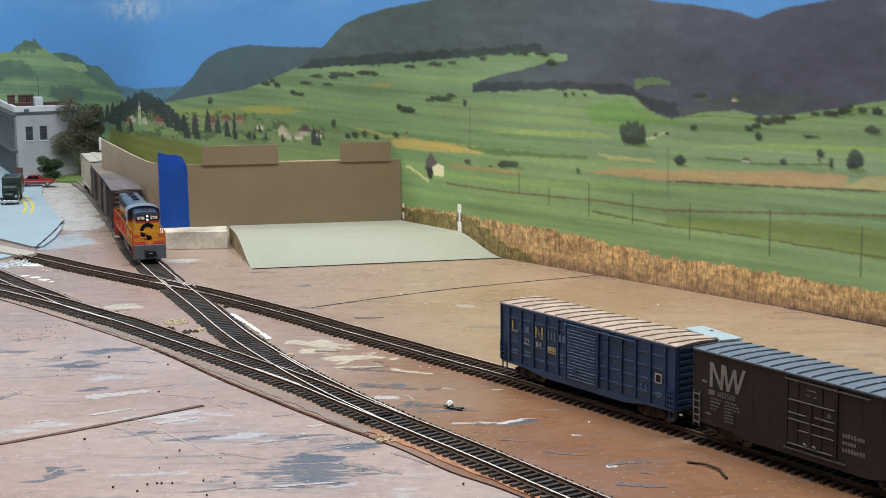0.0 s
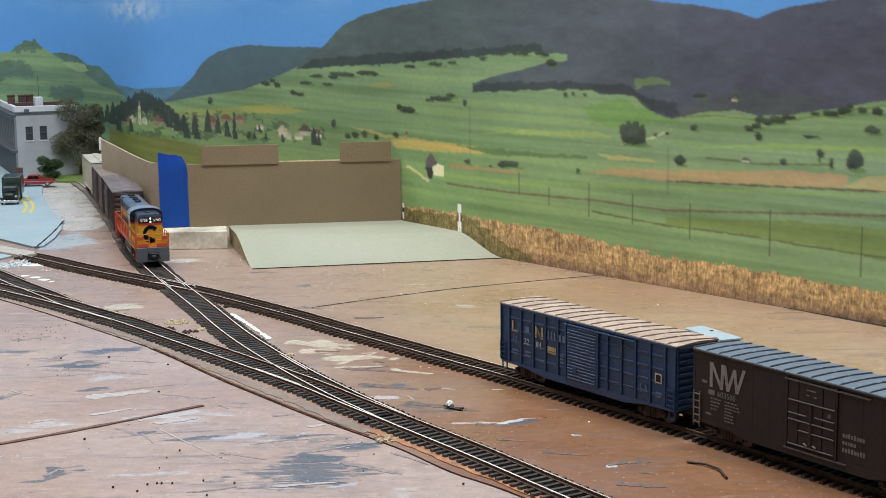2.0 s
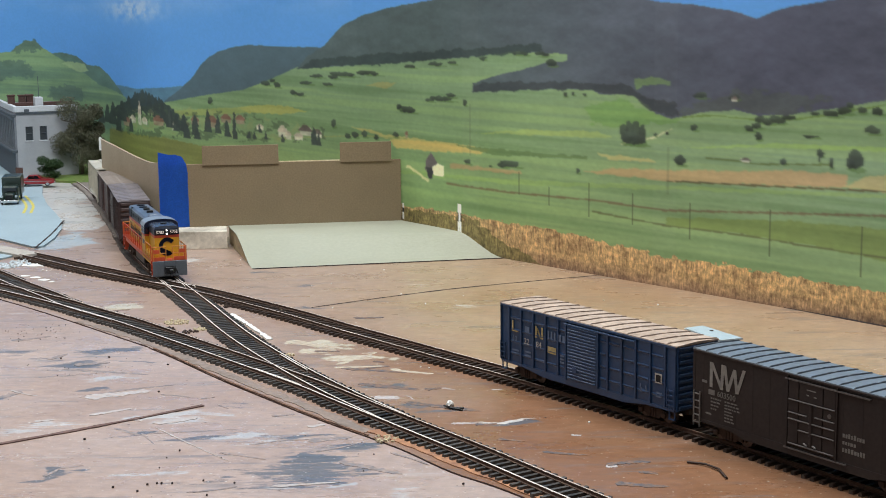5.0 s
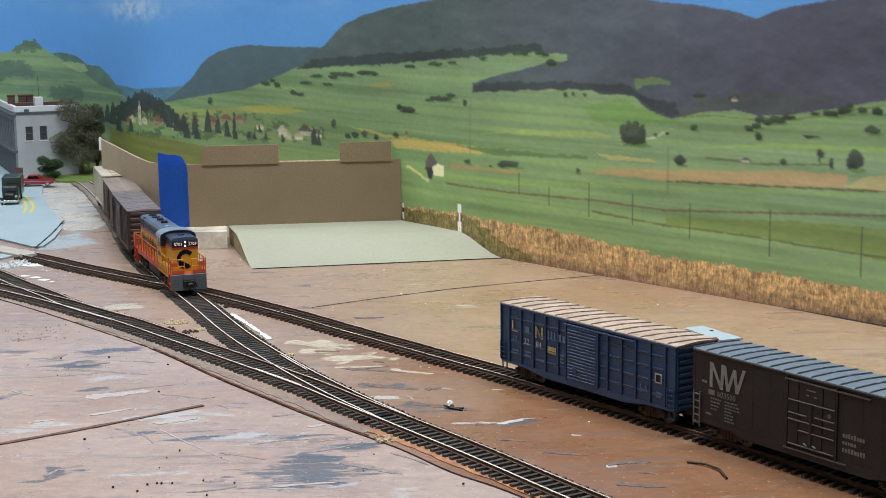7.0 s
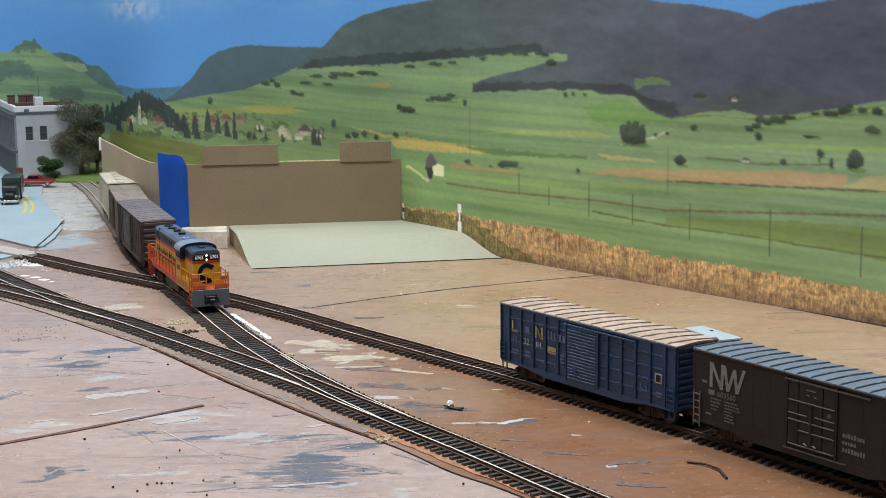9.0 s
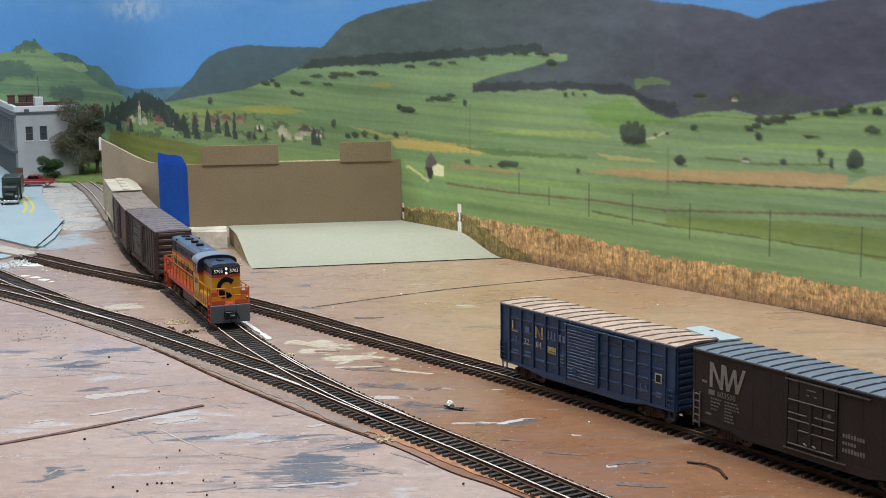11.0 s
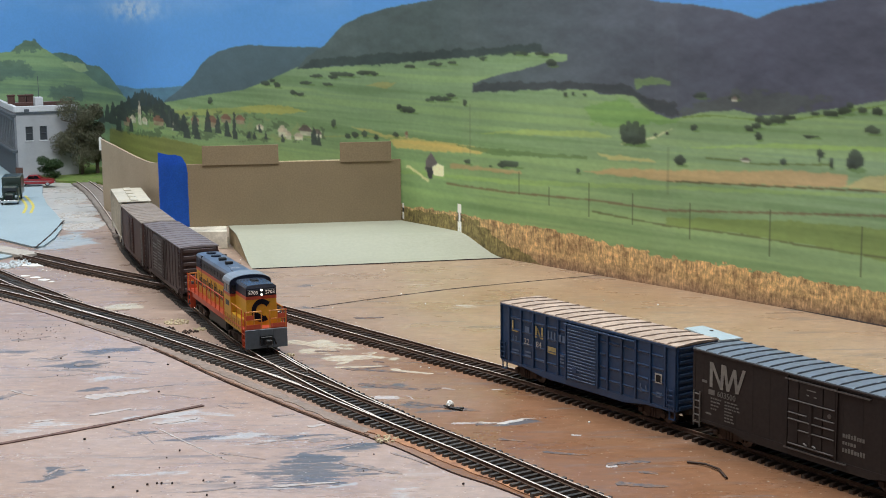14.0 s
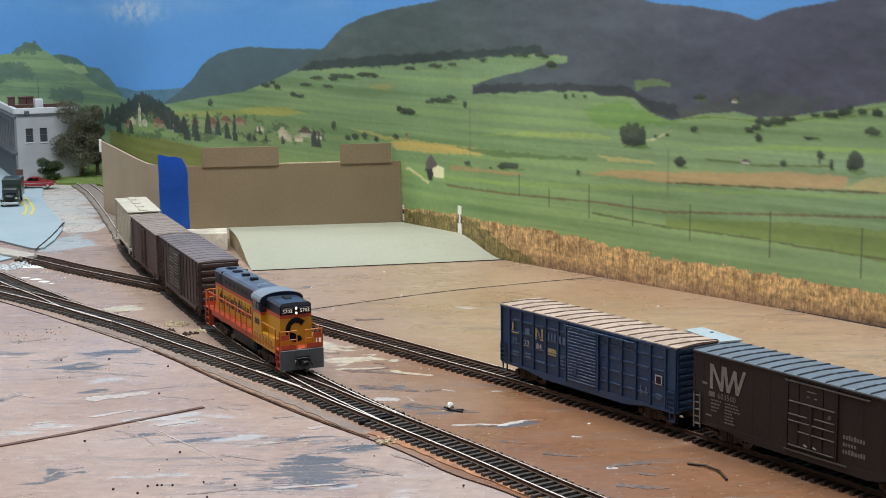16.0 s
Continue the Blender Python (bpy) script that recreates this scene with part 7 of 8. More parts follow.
def brown_boxcar(name, label, L, z1, body, roof, door_x, door_w, light_door):
    half, z0 = 0.0160, 0.0105
    h = L / 2
    thing = tagged(empty(name), label, "boxcar", group="cars of the moving train")
    part("body", boxes((-h + 0.001, h - 0.001, -half, half, z0, z1)), body, thing)
    roof_part(thing, -h - 0.0006, h + 0.0006, 0.0170, z1 + 0.0005, 0.0012, 12, roof, seam=0.0005, slant=0.002)
    for w in (-1, 1):
        ribbed_end(thing, w * h, w, half, z0, z1, 7, body)
        coupler(thing, w * h, w)
    for y in (-1, 1):
        n = 13
        for i in range(n + 1):
            x = -h + 0.0008 + i * (L - 0.0016) / n
            if abs(x - door_x) > door_w / 2 and (light_door or i in (0, n)):
                part("side_rib", boxes((x - 0.0005, x + 0.0005, min(y * half, y * (half + 0.0006)), max(y * half, y * (half + 0.0006)), z0 + 0.0005, z1 - 0.001)), body, thing)
        part("side_sill", boxes((-h + 0.016, h - 0.016, min(y * (half - 0.001), y * (half + 0.0005)), max(y * (half - 0.001), y * (half + 0.0005)), z0 - 0.0026, z0 + 0.0008)), body, thing)
        bm = boxes((door_x - door_w / 2, door_x + door_w / 2, min(y * half, y * (half + 0.0012)), max(y * half, y * (half + 0.0012)), z0, z1 - 0.003))
        door = part("door", bm, body, thing, "ribbed sliding door")
        me = mesh_of("door_rib", boxes((-door_w / 2 + 0.0008, door_w / 2 - 0.0008, min(y * 0.001, y * 0.0018), max(y * 0.001, y * 0.0018), -0.0006, 0.0006)), body)
        for k in range(11):
            rib = new("door_rib", me)
            rib.parent = door
            rib.location = (door_x, y * half, z0 + 0.002 + k * (z1 - z0 - 0.006) / 11)
        if light_door:
            rng = random.Random(2)
            bm = bmesh.new()
            for k in range(12):
                z = z0 + 0.003 + k * (z1 - z0 - 0.009) / 11
                for xa, xb in ((-0.42, -0.05), (0.05, 0.42)):
                    if rng.random() < 0.85:
                        box(bm, door_x + xa * door_w, door_x + xb * door_w * rng.uniform(0.8, 1), min(y * (half + 0.0017), y * (half + 0.0020)), max(y * (half + 0.0017), y * (half + 0.0020)), z, z + 0.0010)
            part("pale_marks", bm, M_letter_dim, door, "rows of pale grey marks")
            part("door_gap", boxes((door_x + door_w / 2 + 0.0002, door_x + door_w / 2 + 0.0052, min(y * half, y * (half + 0.0004)), max(y * half, y * (half + 0.0004)), z0 + 0.0005, z1 - 0.003)), M_gap, thing, "dark opening beside the door")
        else:
            rng = random.Random(12)
            bm = bmesh.new()
            rows = []
            for k in range(15):
                z = z0 + 0.001 + k * (z1 - z0 - 0.005) / 14
                c, ww = door_x - 0.002 + rng.uniform(-0.001, 0.001), 0.0045 + rng.uniform(-0.0016, 0.0014)
                rows.append([bm.verts.new((c - ww, y * (half + 0.0021), z)), bm.verts.new((c + ww, y * (half + 0.0021), z))])
            for q, r in zip(rows, rows[1:]):
                bm.faces.new((q[0], q[1], r[1], r[0]))
            bmesh.ops.solidify(bm, geom=bm.faces[:], thickness=0.0002)
            part("peeled_strip", bm, M_peel, door, "pale peeled strip down the door")
        for xa in (-h + 0.001, h - 0.0058):
            ladder(thing, xa, xa + 0.005, y * (half + 0.0006), z0 - 0.003, z1 - 0.004, 8, body if light_door else M_letter_dim, y * 0.0007)
    underframe(thing, L, z0)
    for x in (-1, 1):
        bogie(thing, x * (h - 0.021), 0.0195, 0.0050)
    return thing


def hopper(L):
    """Covered hopper with a flat roof, running boards and sloped bays."""
    h, half, z0, z1 = L / 2, 0.0158, 0.0125, 0.0500
    thing = tagged(empty("covered_hopper"), "cream covered hopper car at the end of the train", "hopper car", group="cars of the moving train")
    bm = bmesh.new()
    prof = [(-h + 0.016, z0 - 0.001), (-h + 0.002, z0 + 0.014), (-h + 0.001, z1 - 0.002), (-h + 0.003, z1), (h - 0.003, z1), (h - 0.001, z1 - 0.002), (h - 0.002, z0 + 0.014), (h - 0.016, z0 - 0.001)]
    a = [bm.verts.new((x, -half, z)) for x, z in prof]
    b = [bm.verts.new((x, half, z)) for x, z in prof]
    bm.faces.new(a)
    bm.faces.new(b[::-1])
    for i in range(len(prof)):
        j = (i + 1) % len(prof)
        bm.faces.new((a[i], a[j], b[j], b[i]))
    bmesh.ops.bevel(bm, geom=[e for e in bm.edges if abs(e.verts[0].co.z - e.verts[1].co.z) < 0.0001 and e.verts[0].co.z > z1 - 0.001], offset=0.0015, segments=2, affect="EDGES")
    part("body", bm, M_hopper, thing)
    for y in (-1, 1):
        for i in range(9):
            x = -h + 0.004 + i * (L - 0.008) / 8
            part("side_rib", boxes((x - 0.0005, x + 0.0005, min(y * half, y * (half + 0.0010)), max(y * half, y * (half + 0.0010)), z0 + 0.004, z1 - 0.002)), M_hopper, thing)
        part("side_sill", boxes((-h, h, min(y * (half - 0.002), y * (half + 0.0006)), max(y * (half - 0.002), y * (half + 0.0006)), z0 - 0.001, z0 + 0.0012)), M_hopper, thing)
        for xa in (-h + 0.001, h - 0.0055):
            ladder(thing, xa, xa + 0.0048, y * (half + 0.0008), z0 - 0.004, z1 - 0.001, 9, M_hopper, y * 0.0007)
    part("running_board", boxes((-h + 0.001, h - 0.001, -half - 0.001, half + 0.001, z1 + 0.0004, z1 + 0.0011)), M_hopper, thing, "cream roof walk")
    bm = boxes(*[(-0.045 + i * 0.03 - 0.010, -0.045 + i * 0.03 + 0.010, -0.004, 0.004, z1 + 0.0011, z1 + 0.0024) for i in range(4)], bevel=0.0004)
    part("hatches", bm, M_hopper, thing)
    for w in (-1, 1):
        part("end_platform", boxes((min(w * h, w * (h - 0.016)), max(w * h, w * (h - 0.016)), -half, half, z0 - 0.0012, z0 + 0.0004)), M_hopper, thing)
        bm = bmesh.new()
        for y in (-1, 1):
            rod(bm, (w * (h - 0.001), y * half * 0.9, z0), (w * (h - 0.001), y * half * 0.9, z1), 0.0006, 6)
        part("end_posts", bm, M_hopper, thing)
        coupler(thing, w * h, w)
    bm = boxes(*[(x - 0.010, x + 0.010, -0.010, 0.010, z0 - 0.007, z0) for x in (-0.022, 0.022)], bevel=0.002)
    part("outlet_bays", bm, M_hopper, thing)
    for x in (-1, 1):
        bogie(thing, x * (h - 0.017), 0.0195, 0.0050)
    return thing


def locomotive():
    """High-nosed four-axle road switcher."""
    thing = tagged(empty("locomotive"), "blue, yellow and vermilion diesel road switcher with lit headlights", "locomotive")
    F = 0.0920
    deck = 0.0185
    # frame, deck, tank
    part("deck", boxes((-F + 0.001, F - 0.001, -0.0160, 0.0160, deck - 0.0012, deck), bevel=0.0002), M_loco_orange, thing, "vermilion walkway")
    for y in (-1, 1):
        part("side_sill", boxes((-F + 0.016, F - 0.016, min(y * 0.0140, y * 0.0156), max(y * 0.0140, y * 0.0156), deck - 0.0048, deck - 0.0012), bevel=0.0002), M_loco_orange, thing, "vermilion side sill")
    part("frame", boxes((-F + 0.004, F - 0.004, -0.0105, 0.0105, deck - 0.0075, deck - 0.0013)), M_black, thing)
    part("fuel_tank", boxes((-0.027, 0.027, -0.0135, 0.0135, 0.0035, deck - 0.0050), bevel=0.0016), M_black, thing, "dark grey fuel tank")
    # hoods in painted bands
    def hood(nm, x0, x1, half, top, yz, oz, top_mat):
        hd = part(nm, boxes((x0, x1, -half, half, deck, yz)), M_loco_yellow, thing, "yellow hood")
        part("stripe", boxes((x0 - 0.0001, x1 + 0.0001, -half - 0.0001, half + 0.0001, yz, oz)), M_loco_orange, hd, "vermilion stripe")
        part("upper", boxes((x0, x1, -half, half, oz, top - 0.0022)), M_loco_blue, hd, "dark blue upper band")
        bm = bmesh.new()
        prism(bm, [(-half, top - 0.0022), (-half, top - 0.0015), (-half + 0.0016, top - 0.0001), (-half * 0.4, top + 0.0003), (half * 0.4, top + 0.0003), (half - 0.0016, top - 0.0001), (half, top - 0.0015), (half, top - 0.0022)], x0, x1)
        part("top", bm, top_mat, hd, "blue hood top lightened with a painted sheen")
        return hd
    long_hood = hood("long_hood", -0.0790, 0.0310, 0.0106, 0.0470, 0.0350, 0.0372, M_loco_roof)
    nose = hood("short_hood", 0.0500, 0.0805, 0.0117, 0.0462, 0.0365, 0.0387, M_nose_top)
    for y in (-1, 1):
        for i in range(7):
            x = -0.074 + i * 0.0148
            part("door_panel", boxes((x, x + 0.0132, min(y * 0.0106, y * 0.0109), max(y * 0.0106, y * 0.0109), deck + 0.002, 0.0345), bevel=0.0001), M_loco_yellow, long_hood)
        for x0, x1 in ((-0.077, -0.063),):
            bm = bmesh.new()
            for k in range(6):
                z = 0.0382 + k * 0.0011
                box(bm, x0, x1, min(y * 0.0105, y * 0.0110), max(y * 0.0105, y * 0.0110), z, z + 0.0006)
            part("louvres", bm, M_loco_blue, long_hood)
        # dark script on the flank as plain bars
        rng = random.Random(6)
        bm = bmesh.new()
        x = -0.070
        while x < 0.020:
            w = rng.uniform(0.002, 0.0042)
            zt = rng.choice((0.0335, 0.0310, 0.0310))
            box(bm, x, x + 0.0014, min(y * 0.0108, y * 0.0111), max(y * 0.0108, y * 0.0111), 0.0245, zt)
            if rng.random() < 0.6:
                box(bm, x, x + w * 0.8, min(y * 0.0108, y * 0.0111), max(y * 0.0108, y * 0.0111), rng.choice((0.0245, 0.0275, 0.030)), rng.choice((0.0255, 0.0285, 0.031)))
            x += w + 0.0006
        part("side_script", bm, M_loco_blue, long_hood, "dark blue bars where the name is painted")
    # fans, stacks and hatches on the long hood
    for x in (-0.069, -0.053):
        bm = bmesh.new()
        rod(bm, (x, 0, 0.0470), (x, 0, 0.0480), 0.0042, 20)
        fan = part("roof_fan", bm, M_loco_blue, long_hood)
        bm = bmesh.new()
        rod(bm, (x, 0, 0.0480), (x, 0, 0.0482), 0.0034, 16)
        part("fan_grille", bm, M_black, fan, "black fan grille")
    for x in (-0.032, -0.012):
        part("exhaust_stack", boxes((x - 0.0020, x + 0.0020, -0.0030, 0.0030, 0.0468, 0.0494), bevel=0.0004), M_black, long_hood, "black exhaust stack")
    part("roof_hatch", boxes((0.014, 0.027, -0.006, 0.006, 0.0468, 0.0478), bevel=0.0003), M_loco_roof, long_hood)
    part("roof_hatch", boxes((-0.004, 0.008, -0.004, 0.004, 0.0468, 0.0477), bevel=0.0003), M_loco_roof, long_hood)
    part("hood_gap", boxes((-0.0612, -0.0604, -0.0108, 0.0108, deck + 0.001, 0.0471)), M_black, long_hood, "dark gap between hood sections")
    for y in (-1, 1):
        for i in range(8):
            x = -0.056 + i * 0.0104
            part("intake_grille", boxes((x, x + 0.0072, min(y * 0.0104, y * 0.0109), max(y * 0.0104, y * 0.0109), 0.0394, 0.0428), bevel=0.0002), M_black, long_hood, "black intake grille")
        # yellow equipment box below the cab, with worn dark marks
        eq = part("battery_box", boxes((0.0300, 0.0790, min(y * 0.0117, y * 0.0157), max(y * 0.0117, y * 0.0157), deck - 0.0050, deck + 0.0052), bevel=0.0003), M_loco_yellow, thing, "yellow equipment box beside the walkway")
        for k in range(7):
            x = 0.033 + k * 0.0062
            part("box_mark", boxes((x, x + 0.0034, min(y * 0.0157, y * 0.0159), max(y * 0.0157, y * 0.0159), deck - 0.0030, deck + 0.0028)), M_loco_ochre, eq, "worn ochre mark")
    # cab with arched roof
    cab = part("cab", boxes((0.0310, 0.0500, -0.0158, 0.0158, deck, 0.0365)), M_loco_yellow, thing, "yellow cab")
    part("cab_stripe", boxes((0.0309, 0.0501, -0.0159, 0.0159, 0.0345, 0.0366)), M_loco_orange, cab, "vermilion stripe")
    part("cab_upper", boxes((0.0310, 0.0500, -0.0158, 0.0158, 0.0366, 0.0436)), M_loco_blue, cab, "dark blue upper cab")
    bm = bmesh.new()
    arc = [(-0.0166, 0.0430)] + [(-0.0166 * math.cos(a), 0.0436 + 0.0056 * math.sin(a) ** 0.8) for a in np.linspace(0.12, math.pi - 0.12, 11)] + [(0.0166, 0.0430)]
    prism(bm, arc, 0.0303, 0.0510)
    part("cab_roof", bm, M_cab_roof, cab, "arched blue cab roof lightened with a painted sheen")
    bm = bmesh.new()
    prism(bm, [(q * 0.985, 0.0366 if i in (0, len(arc) - 1) else z - 0.0003) for i, (q, z) in enumerate(arc)], 0.0500, 0.0513)
    part("cab_front", bm, M_loco_blue, cab, "dark blue arched cab front")
    for y in (-1, 1):
        w = part("side_window", boxes((0.0335, 0.0475, min(y * 0.0157, y * 0.0161), max(y * 0.0157, y * 0.0161), 0.0372, 0.0424)), M_glass, cab, "dark cab window")
        bm = boxes((0.0330, 0.0480, min(y * 0.0157, y * 0.0163), max(y * 0.0157, y * 0.0163), 0.0366, 0.0372), (0.0330, 0.0480, min(y * 0.0157, y * 0.0163), max(y * 0.0157, y * 0.0163), 0.0424, 0.0430), (0.0401, 0.0408, min(y * 0.0157, y * 0.0163), max(y * 0.0157, y * 0.0163), 0.0372, 0.0424))
        part("window_frame", bm, M_loco_roof, w)
        part("front_window", boxes((0.0510, 0.0516, min(y * 0.0121, y * 0.0150), max(y * 0.0118, y * 0.0150), 0.0372, 0.0424)), M_glass, cab, "dark cab window")
        part("number_panel", boxes((0.036, 0.046, min(y * 0.0157, y * 0.0160), max(y * 0.0157, y * 0.0160), 0.0275, 0.0310)), M_loco_blue, cab, "dark number patch")
    # nose fittings
    face = 0.0805
    turn = Matrix(((0, 0, 1, 0), (1, 0, 0, 0), (0, 1, 0, 0), (0, 0, 0, 1)))
    for y, t in ((-0.0064, "5703"), (0.0066, "5703")):
        nb = part("number_board", boxes((face - 0.0002, face + 0.0010, y - 0.0045, y + 0.0045, 0.0394, 0.0432), bevel=0.0003), M_black, nose, "black number board")
        lettering("number", t, 0.0037, Matrix.Translation((face + 0.0011, y, 0.0401)) @ turn, M_digit, nb, "lit white digits", 0.00012, "CENTER")
    for z in (0.0397, 0.0428):
        bm = bmesh.new()
        rod(bm, (face - 0.0003, 0, z), (face + 0.0011, 0, z), 0.0013, 14)
        hl = part("headlight_ring", bm, M_loco_grey, nose)
        bm = bmesh.new()
        rod(bm, (face + 0.0011, 0, z), (face + 0.0014, 0, z), 0.0008, 14)
        part("headlight", bm, M_lamp, hl, "lit headlight")
    bm = bmesh.new()
    for i in range(20):
        a0, a1 = radians(38 + i * 13.4), radians(38 + (i + 1) * 13.4)
        q = [bm.verts.new((face + 0.0003, math.cos(a) * r, 0.0287 + math.sin(a) * r)) for a, r in ((a0, 0.0079), (a1, 0.0079), (a1, 0.0044), (a0, 0.0044))]
        bm.faces.new(q)
    for pts in (((-0.0062, 0.0250), (0.0030, 0.0222), (0.0012, 0.0252), (-0.0036, 0.0276)), ((0.0046, 0.0352), (0.0066, 0.0342), (0.0034, 0.0306))):
        bm.faces.new([bm.verts.new((face + 0.0003, q, h)) for q, h in pts])
    bmesh.ops.solidify(bm, geom=bm.faces[:], thickness=0.0001)
    part("emblem", bm, M_loco_blue, nose, "dark blue open ring emblem")
    part("nose_door", boxes((face, face + 0.0002, -0.0105, -0.0082, 0.021, 0.0345)), M_loco_yellow, nose)
    part("bell_cover", boxes((0.058, 0.066, -0.0025, 0.0025, 0.0464, 0.0474), bevel=0.0003), M_black, nose)
    # pilots, steps, couplers
    for w in (-1, 1):
        a, b = sorted((w * F, w * (F - 0.0016)))
        part("pilot", boxes((a, b, -0.0162, -0.0052, 0.0034, deck - 0.0006), (a, b, 0.0052, 0.0162, 0.0034, deck - 0.0006), (a, b, -0.0052, 0.0052, 0.0125, deck - 0.0006), (a, b, -0.0052, 0.0052, 0.0034, 0.0058), bevel=0.0003), M_loco_grey, thing, "grey pilot plate")
        a, b = sorted((w * (F + 0.0001), w * (F + 0.0012)))
        part("coupler_box", boxes((a, b, -0.0046, 0.0046, 0.0062, 0.0122), bevel=0.0004), M_black, thing, "black coupler box")
        coupler(thing, w * F, w, 0.0092)
        bm = bmesh.new()
        for y in (-0.0040, 0.0055):
            rod(bm, (w * (F + 0.0008), y, 0.0105), (w * (F + 0.0022), y * 1.25, 0.0060), 0.0007, 6)
        part("air_hoses", bm, M_black, thing, "black air hoses")
        for y in (-1, 1):
            bm = bmesh.new()
            for k, z in enumerate((0.0040, 0.0090, 0.0138)):
                xa, xb = sorted((w * (F - 0.0018), w * (F - 0.0095)))
                box(bm, xa, xb, min(y * 0.0118, y * 0.0160), max(y * 0.0118, y * 0.0160), z, z + 0.0006)
            xa, xb = sorted((w * (F - 0.0095), w * (F - 0.0102)))
            box(bm, xa, xb, min(y * 0.0118, y * 0.0160), max(y * 0.0118, y * 0.0160), 0.0036, deck)
            part("steps", bm, M_loco_orange, thing, "vermilion step well")
            # end railing: posts, bars and drop panel
            bm = bmesh.new()
            for yy in (0.0032, 0.0090, 0.0152):
                rod(bm, (w * (F - 0.0012), y * yy, deck - 0.001), (w * (F - 0.0012), y * yy, deck + 0.0115), 0.00042, 6)
            for z in (0.0060, 0.0115):
                rod(bm, (w * (F - 0.0012), y * 0.0032, deck + z), (w * (F - 0.0012), y * 0.0152, deck + z), 0.00042, 6)
            rl = part("end_railing", bm, M_loco_amber, thing, "amber end railing")
            for ya, yb, za, zb in ((0.0040, 0.0150, 0.0, 0.0028), (0.0094, 0.0150, 0.0062, 0.0092)):
                part("drop_plate", boxes((min(w * (F - 0.0008), w * (F - 0.0014)), max(w * (F - 0.0008), w * (F - 0.0014)), min(y * ya, y * yb), max(y * ya, y * yb), deck + za, deck + zb)), M_loco_orange, rl, "vermilion drop plate")
            bm = bmesh.new()
            rod(bm, (w * (F - 0.0015), y * 0.0160, 0.006), (w * (F - 0.0015), y * 0.0160, deck + 0.012), 0.00042, 6)
            rod(bm, (w * (F - 0.0100), y * 0.0160, 0.008), (w * (F - 0.0100), y * 0.0160, deck + 0.012), 0.00042, 6)
            part("grab_posts", bm, M_loco_orange, thing, "vermilion grab posts")
    for y in (-1, 1):
        for x0, x1, n in ((-0.0805, 0.0290, 9), (0.0520, 0.0815, 3)):
            rail = bmesh.new()
            rod(rail, (x0, y * 0.0157, deck + 0.0118), (x1, y * 0.0157, deck + 0.0118), 0.00045, 6)
            paint = M_loco_orange if x0 < 0 else M_loco_amber
            hr = part("handrail", rail, paint, thing, "vermilion handrail" if x0 < 0 else "amber handrail")
            for i in range(n):
                x = x0 + (x1 - x0) * i / (n - 1)
                bm = bmesh.new()
                rod(bm, (x, y * 0.0157, deck - 0.001), (x, y * 0.0157, deck + 0.0118), 0.00045, 6)
                part("stanchion", bm, paint, hr)
    # the hoods, cab and railings stand a little taller over the deck
    for ob in thing.children_recursive:
        if ob.matrix_basis.translation.length > 0.001:
            ob.location.z = deck + (ob.location.z - deck) * 1.115
            continue
        for v in ob.data.vertices:
            if v.co.z > deck:
                v.co.z = deck + (v.co.z - deck) * 1.115
    for x in (-1, 1):
        bogie(thing, x * 0.0540, 0.0300, 0.0060)
    return thing


def parked_cars():
    def on_siding(s0, length):
        a, b = SIDING.at(s0 + 0.024), SIDING.at(s0 + length - 0.024)
        p, d = (a + b) / 2, b - a
        return pose(p.x, p.y, RAIL, 0, 0, math.degrees(math.atan2(d.y, d.x)))
    ang = math.degrees(-0.9544)
    blue_boxcar(pose(0.0536 + 0.0863 * 0.578, 1.0432 - 0.0863 * 0.816, RAIL, 0, 0, ang))
    s = SIDING.near(0.161, 0.892)
    black_boxcar(on_siding(s, 0.1745))


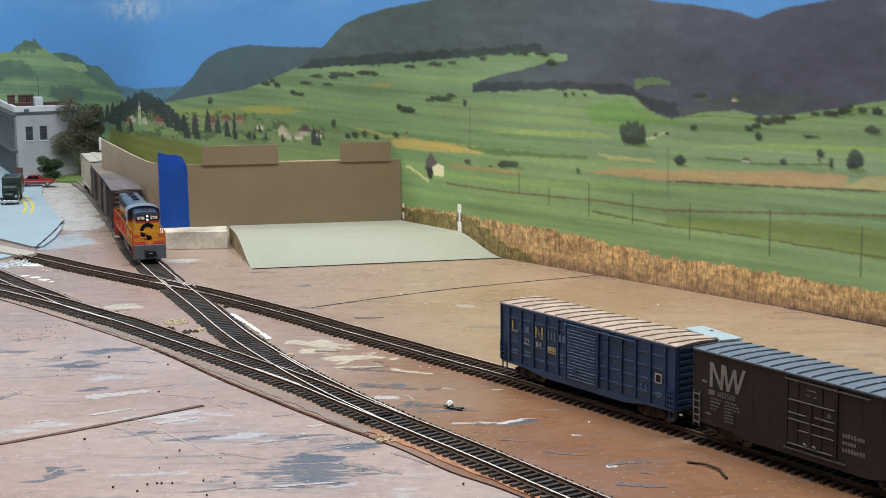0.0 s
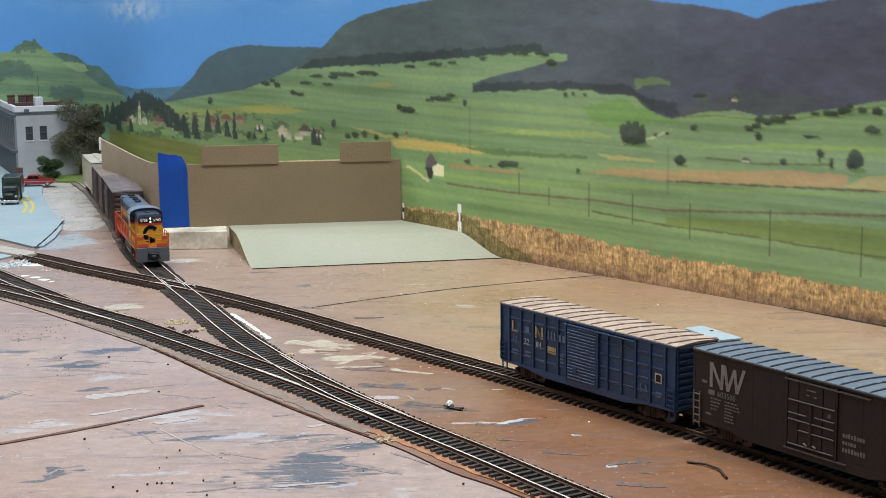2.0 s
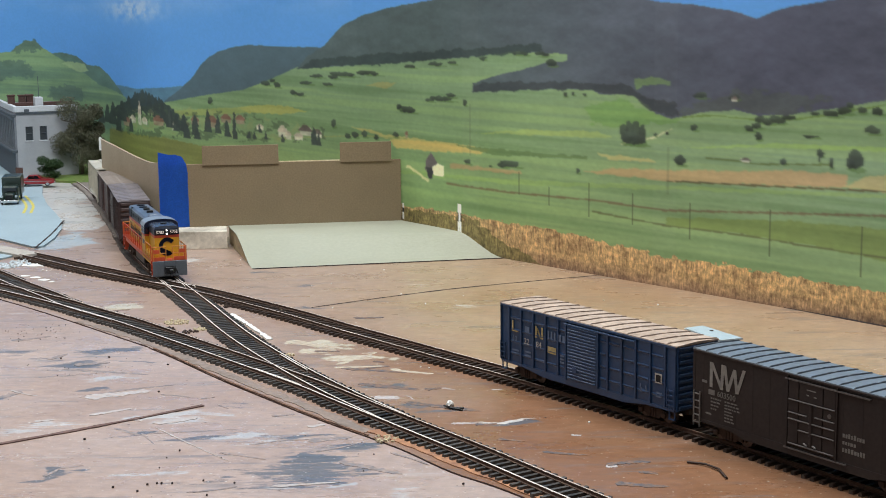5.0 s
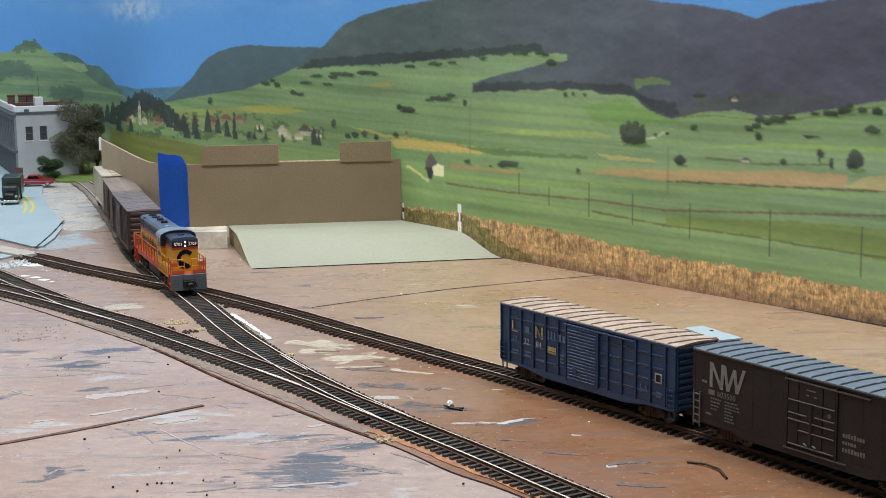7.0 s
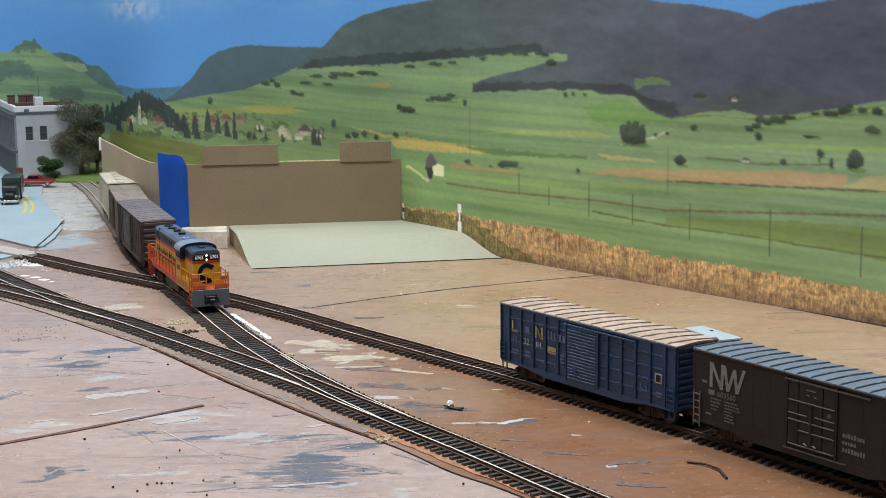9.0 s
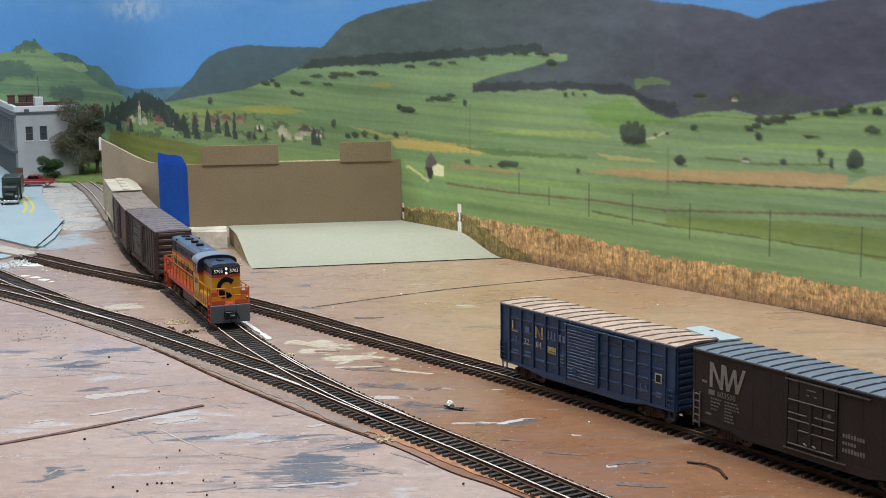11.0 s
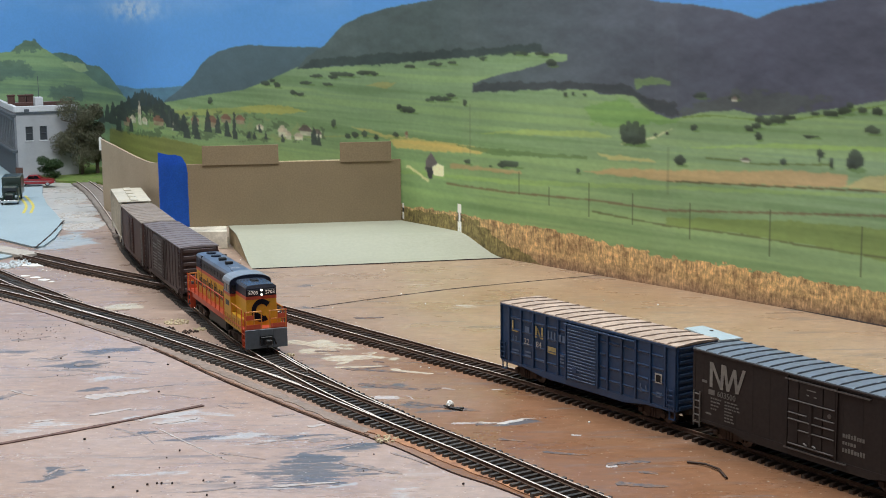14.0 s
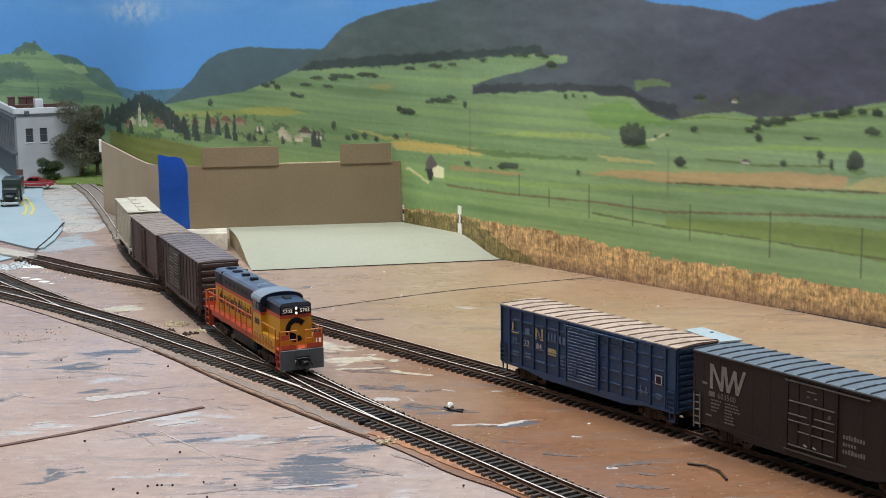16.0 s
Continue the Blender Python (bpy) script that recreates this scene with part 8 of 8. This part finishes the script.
# ---- motion of the train ----
FRONT = [(0.0, 1.0622), (0.5, 1.0629), (1.0, 1.0646), (1.5, 1.0711), (2.0, 1.0802), (2.5, 1.0905), (3.0, 1.1027), (3.5, 1.1166), (4.0, 1.1322), (5.0, 1.1660), (6.0, 1.2042), (6.5, 1.2242), (7.0, 1.2444), (7.5, 1.2647), (8.0, 1.2849), (8.5, 1.3047), (9.0, 1.3242)]
FRONT += [(10.0, 1.3611), (11.0, 1.3960), (11.5, 1.4128), (12.0, 1.4297), (12.5, 1.4464), (13.0, 1.4630), (13.5, 1.4798), (14.0, 1.4967), (14.5, 1.5141), (15.0, 1.5317), (15.5, 1.5494), (16.0, 1.5672)]


def front_at(t):
    return float(np.interp(t, [a for a, _ in FRONT], [b for _, b in FRONT]))


def motions():
    fleet = []
    for thing, back, pivot in TRAIN:
        rows = []
        for t, s in FRONT:
            a, b = LEAD.at(s - back + pivot), LEAD.at(s - back - pivot)
            p, d = (a + b) / 2, a - b
            play = 0.0014 if thing is engine else 0.0      # sideways play on the rails
            q = Vector((-d.y, d.x)).normalized() * play
            rows.append((t, pose(p.x + q.x, p.y + q.y, RAIL, 0, 0, math.degrees(math.atan2(d.y, d.x)))))
        walk(thing, rows)
        fleet.append((thing, back, pivot))
    for thing, back, pivot in fleet:
        for owner, bg, x in BOGIES:
            if owner is not thing:
                continue
            rows = []
            for t, s in FRONT:
                a, b = LEAD.at(s - back + pivot), LEAD.at(s - back - pivot)
                d = a - b
                w = LEAD.way(s - back + x)
                turn = math.degrees(math.atan2(w.y, w.x) - math.atan2(d.y, d.x))
                rows.append((t, pose(x, 0, 0, 0, 0, turn)))
            walk(bg, rows)
        for owner, ws, x, r in WHEELS:
            if owner is not thing:
                continue
            rows = []
            s0, n = front_at(0), 88
            for i in range(n + 1):
                t = 16.0 * i / n
                rows.append((t, pose(x, 0, r, 0, math.degrees((front_at(t) - s0) / r), 0)))
            walk(ws, rows)


room()
table()
mural()
road()
ramp()
card_wall()
town()
parked_cars()
engine = locomotive()
car_a = brown_boxcar("brown_boxcar", "dark brown boxcar with a mauve-grey roof behind the engine", 0.157, 0.0500, M_darkbrown, M_brown_roof, -0.0145, 0.044, True)
car_b = brown_boxcar("brown_boxcar", "reddish-brown boxcar with a tan-grey weathered roof", 0.137, 0.0490, M_brown, M_tan_grey_roof, -0.004, 0.028, False)
car_c = hopper(0.122)
TRAIN = [(engine, 0.0995, 0.054), (car_a, 0.2885, 0.0575), (car_b, 0.4490, 0.0475), (car_c, 0.5925, 0.044)]
clutter()
tracks()
motions()
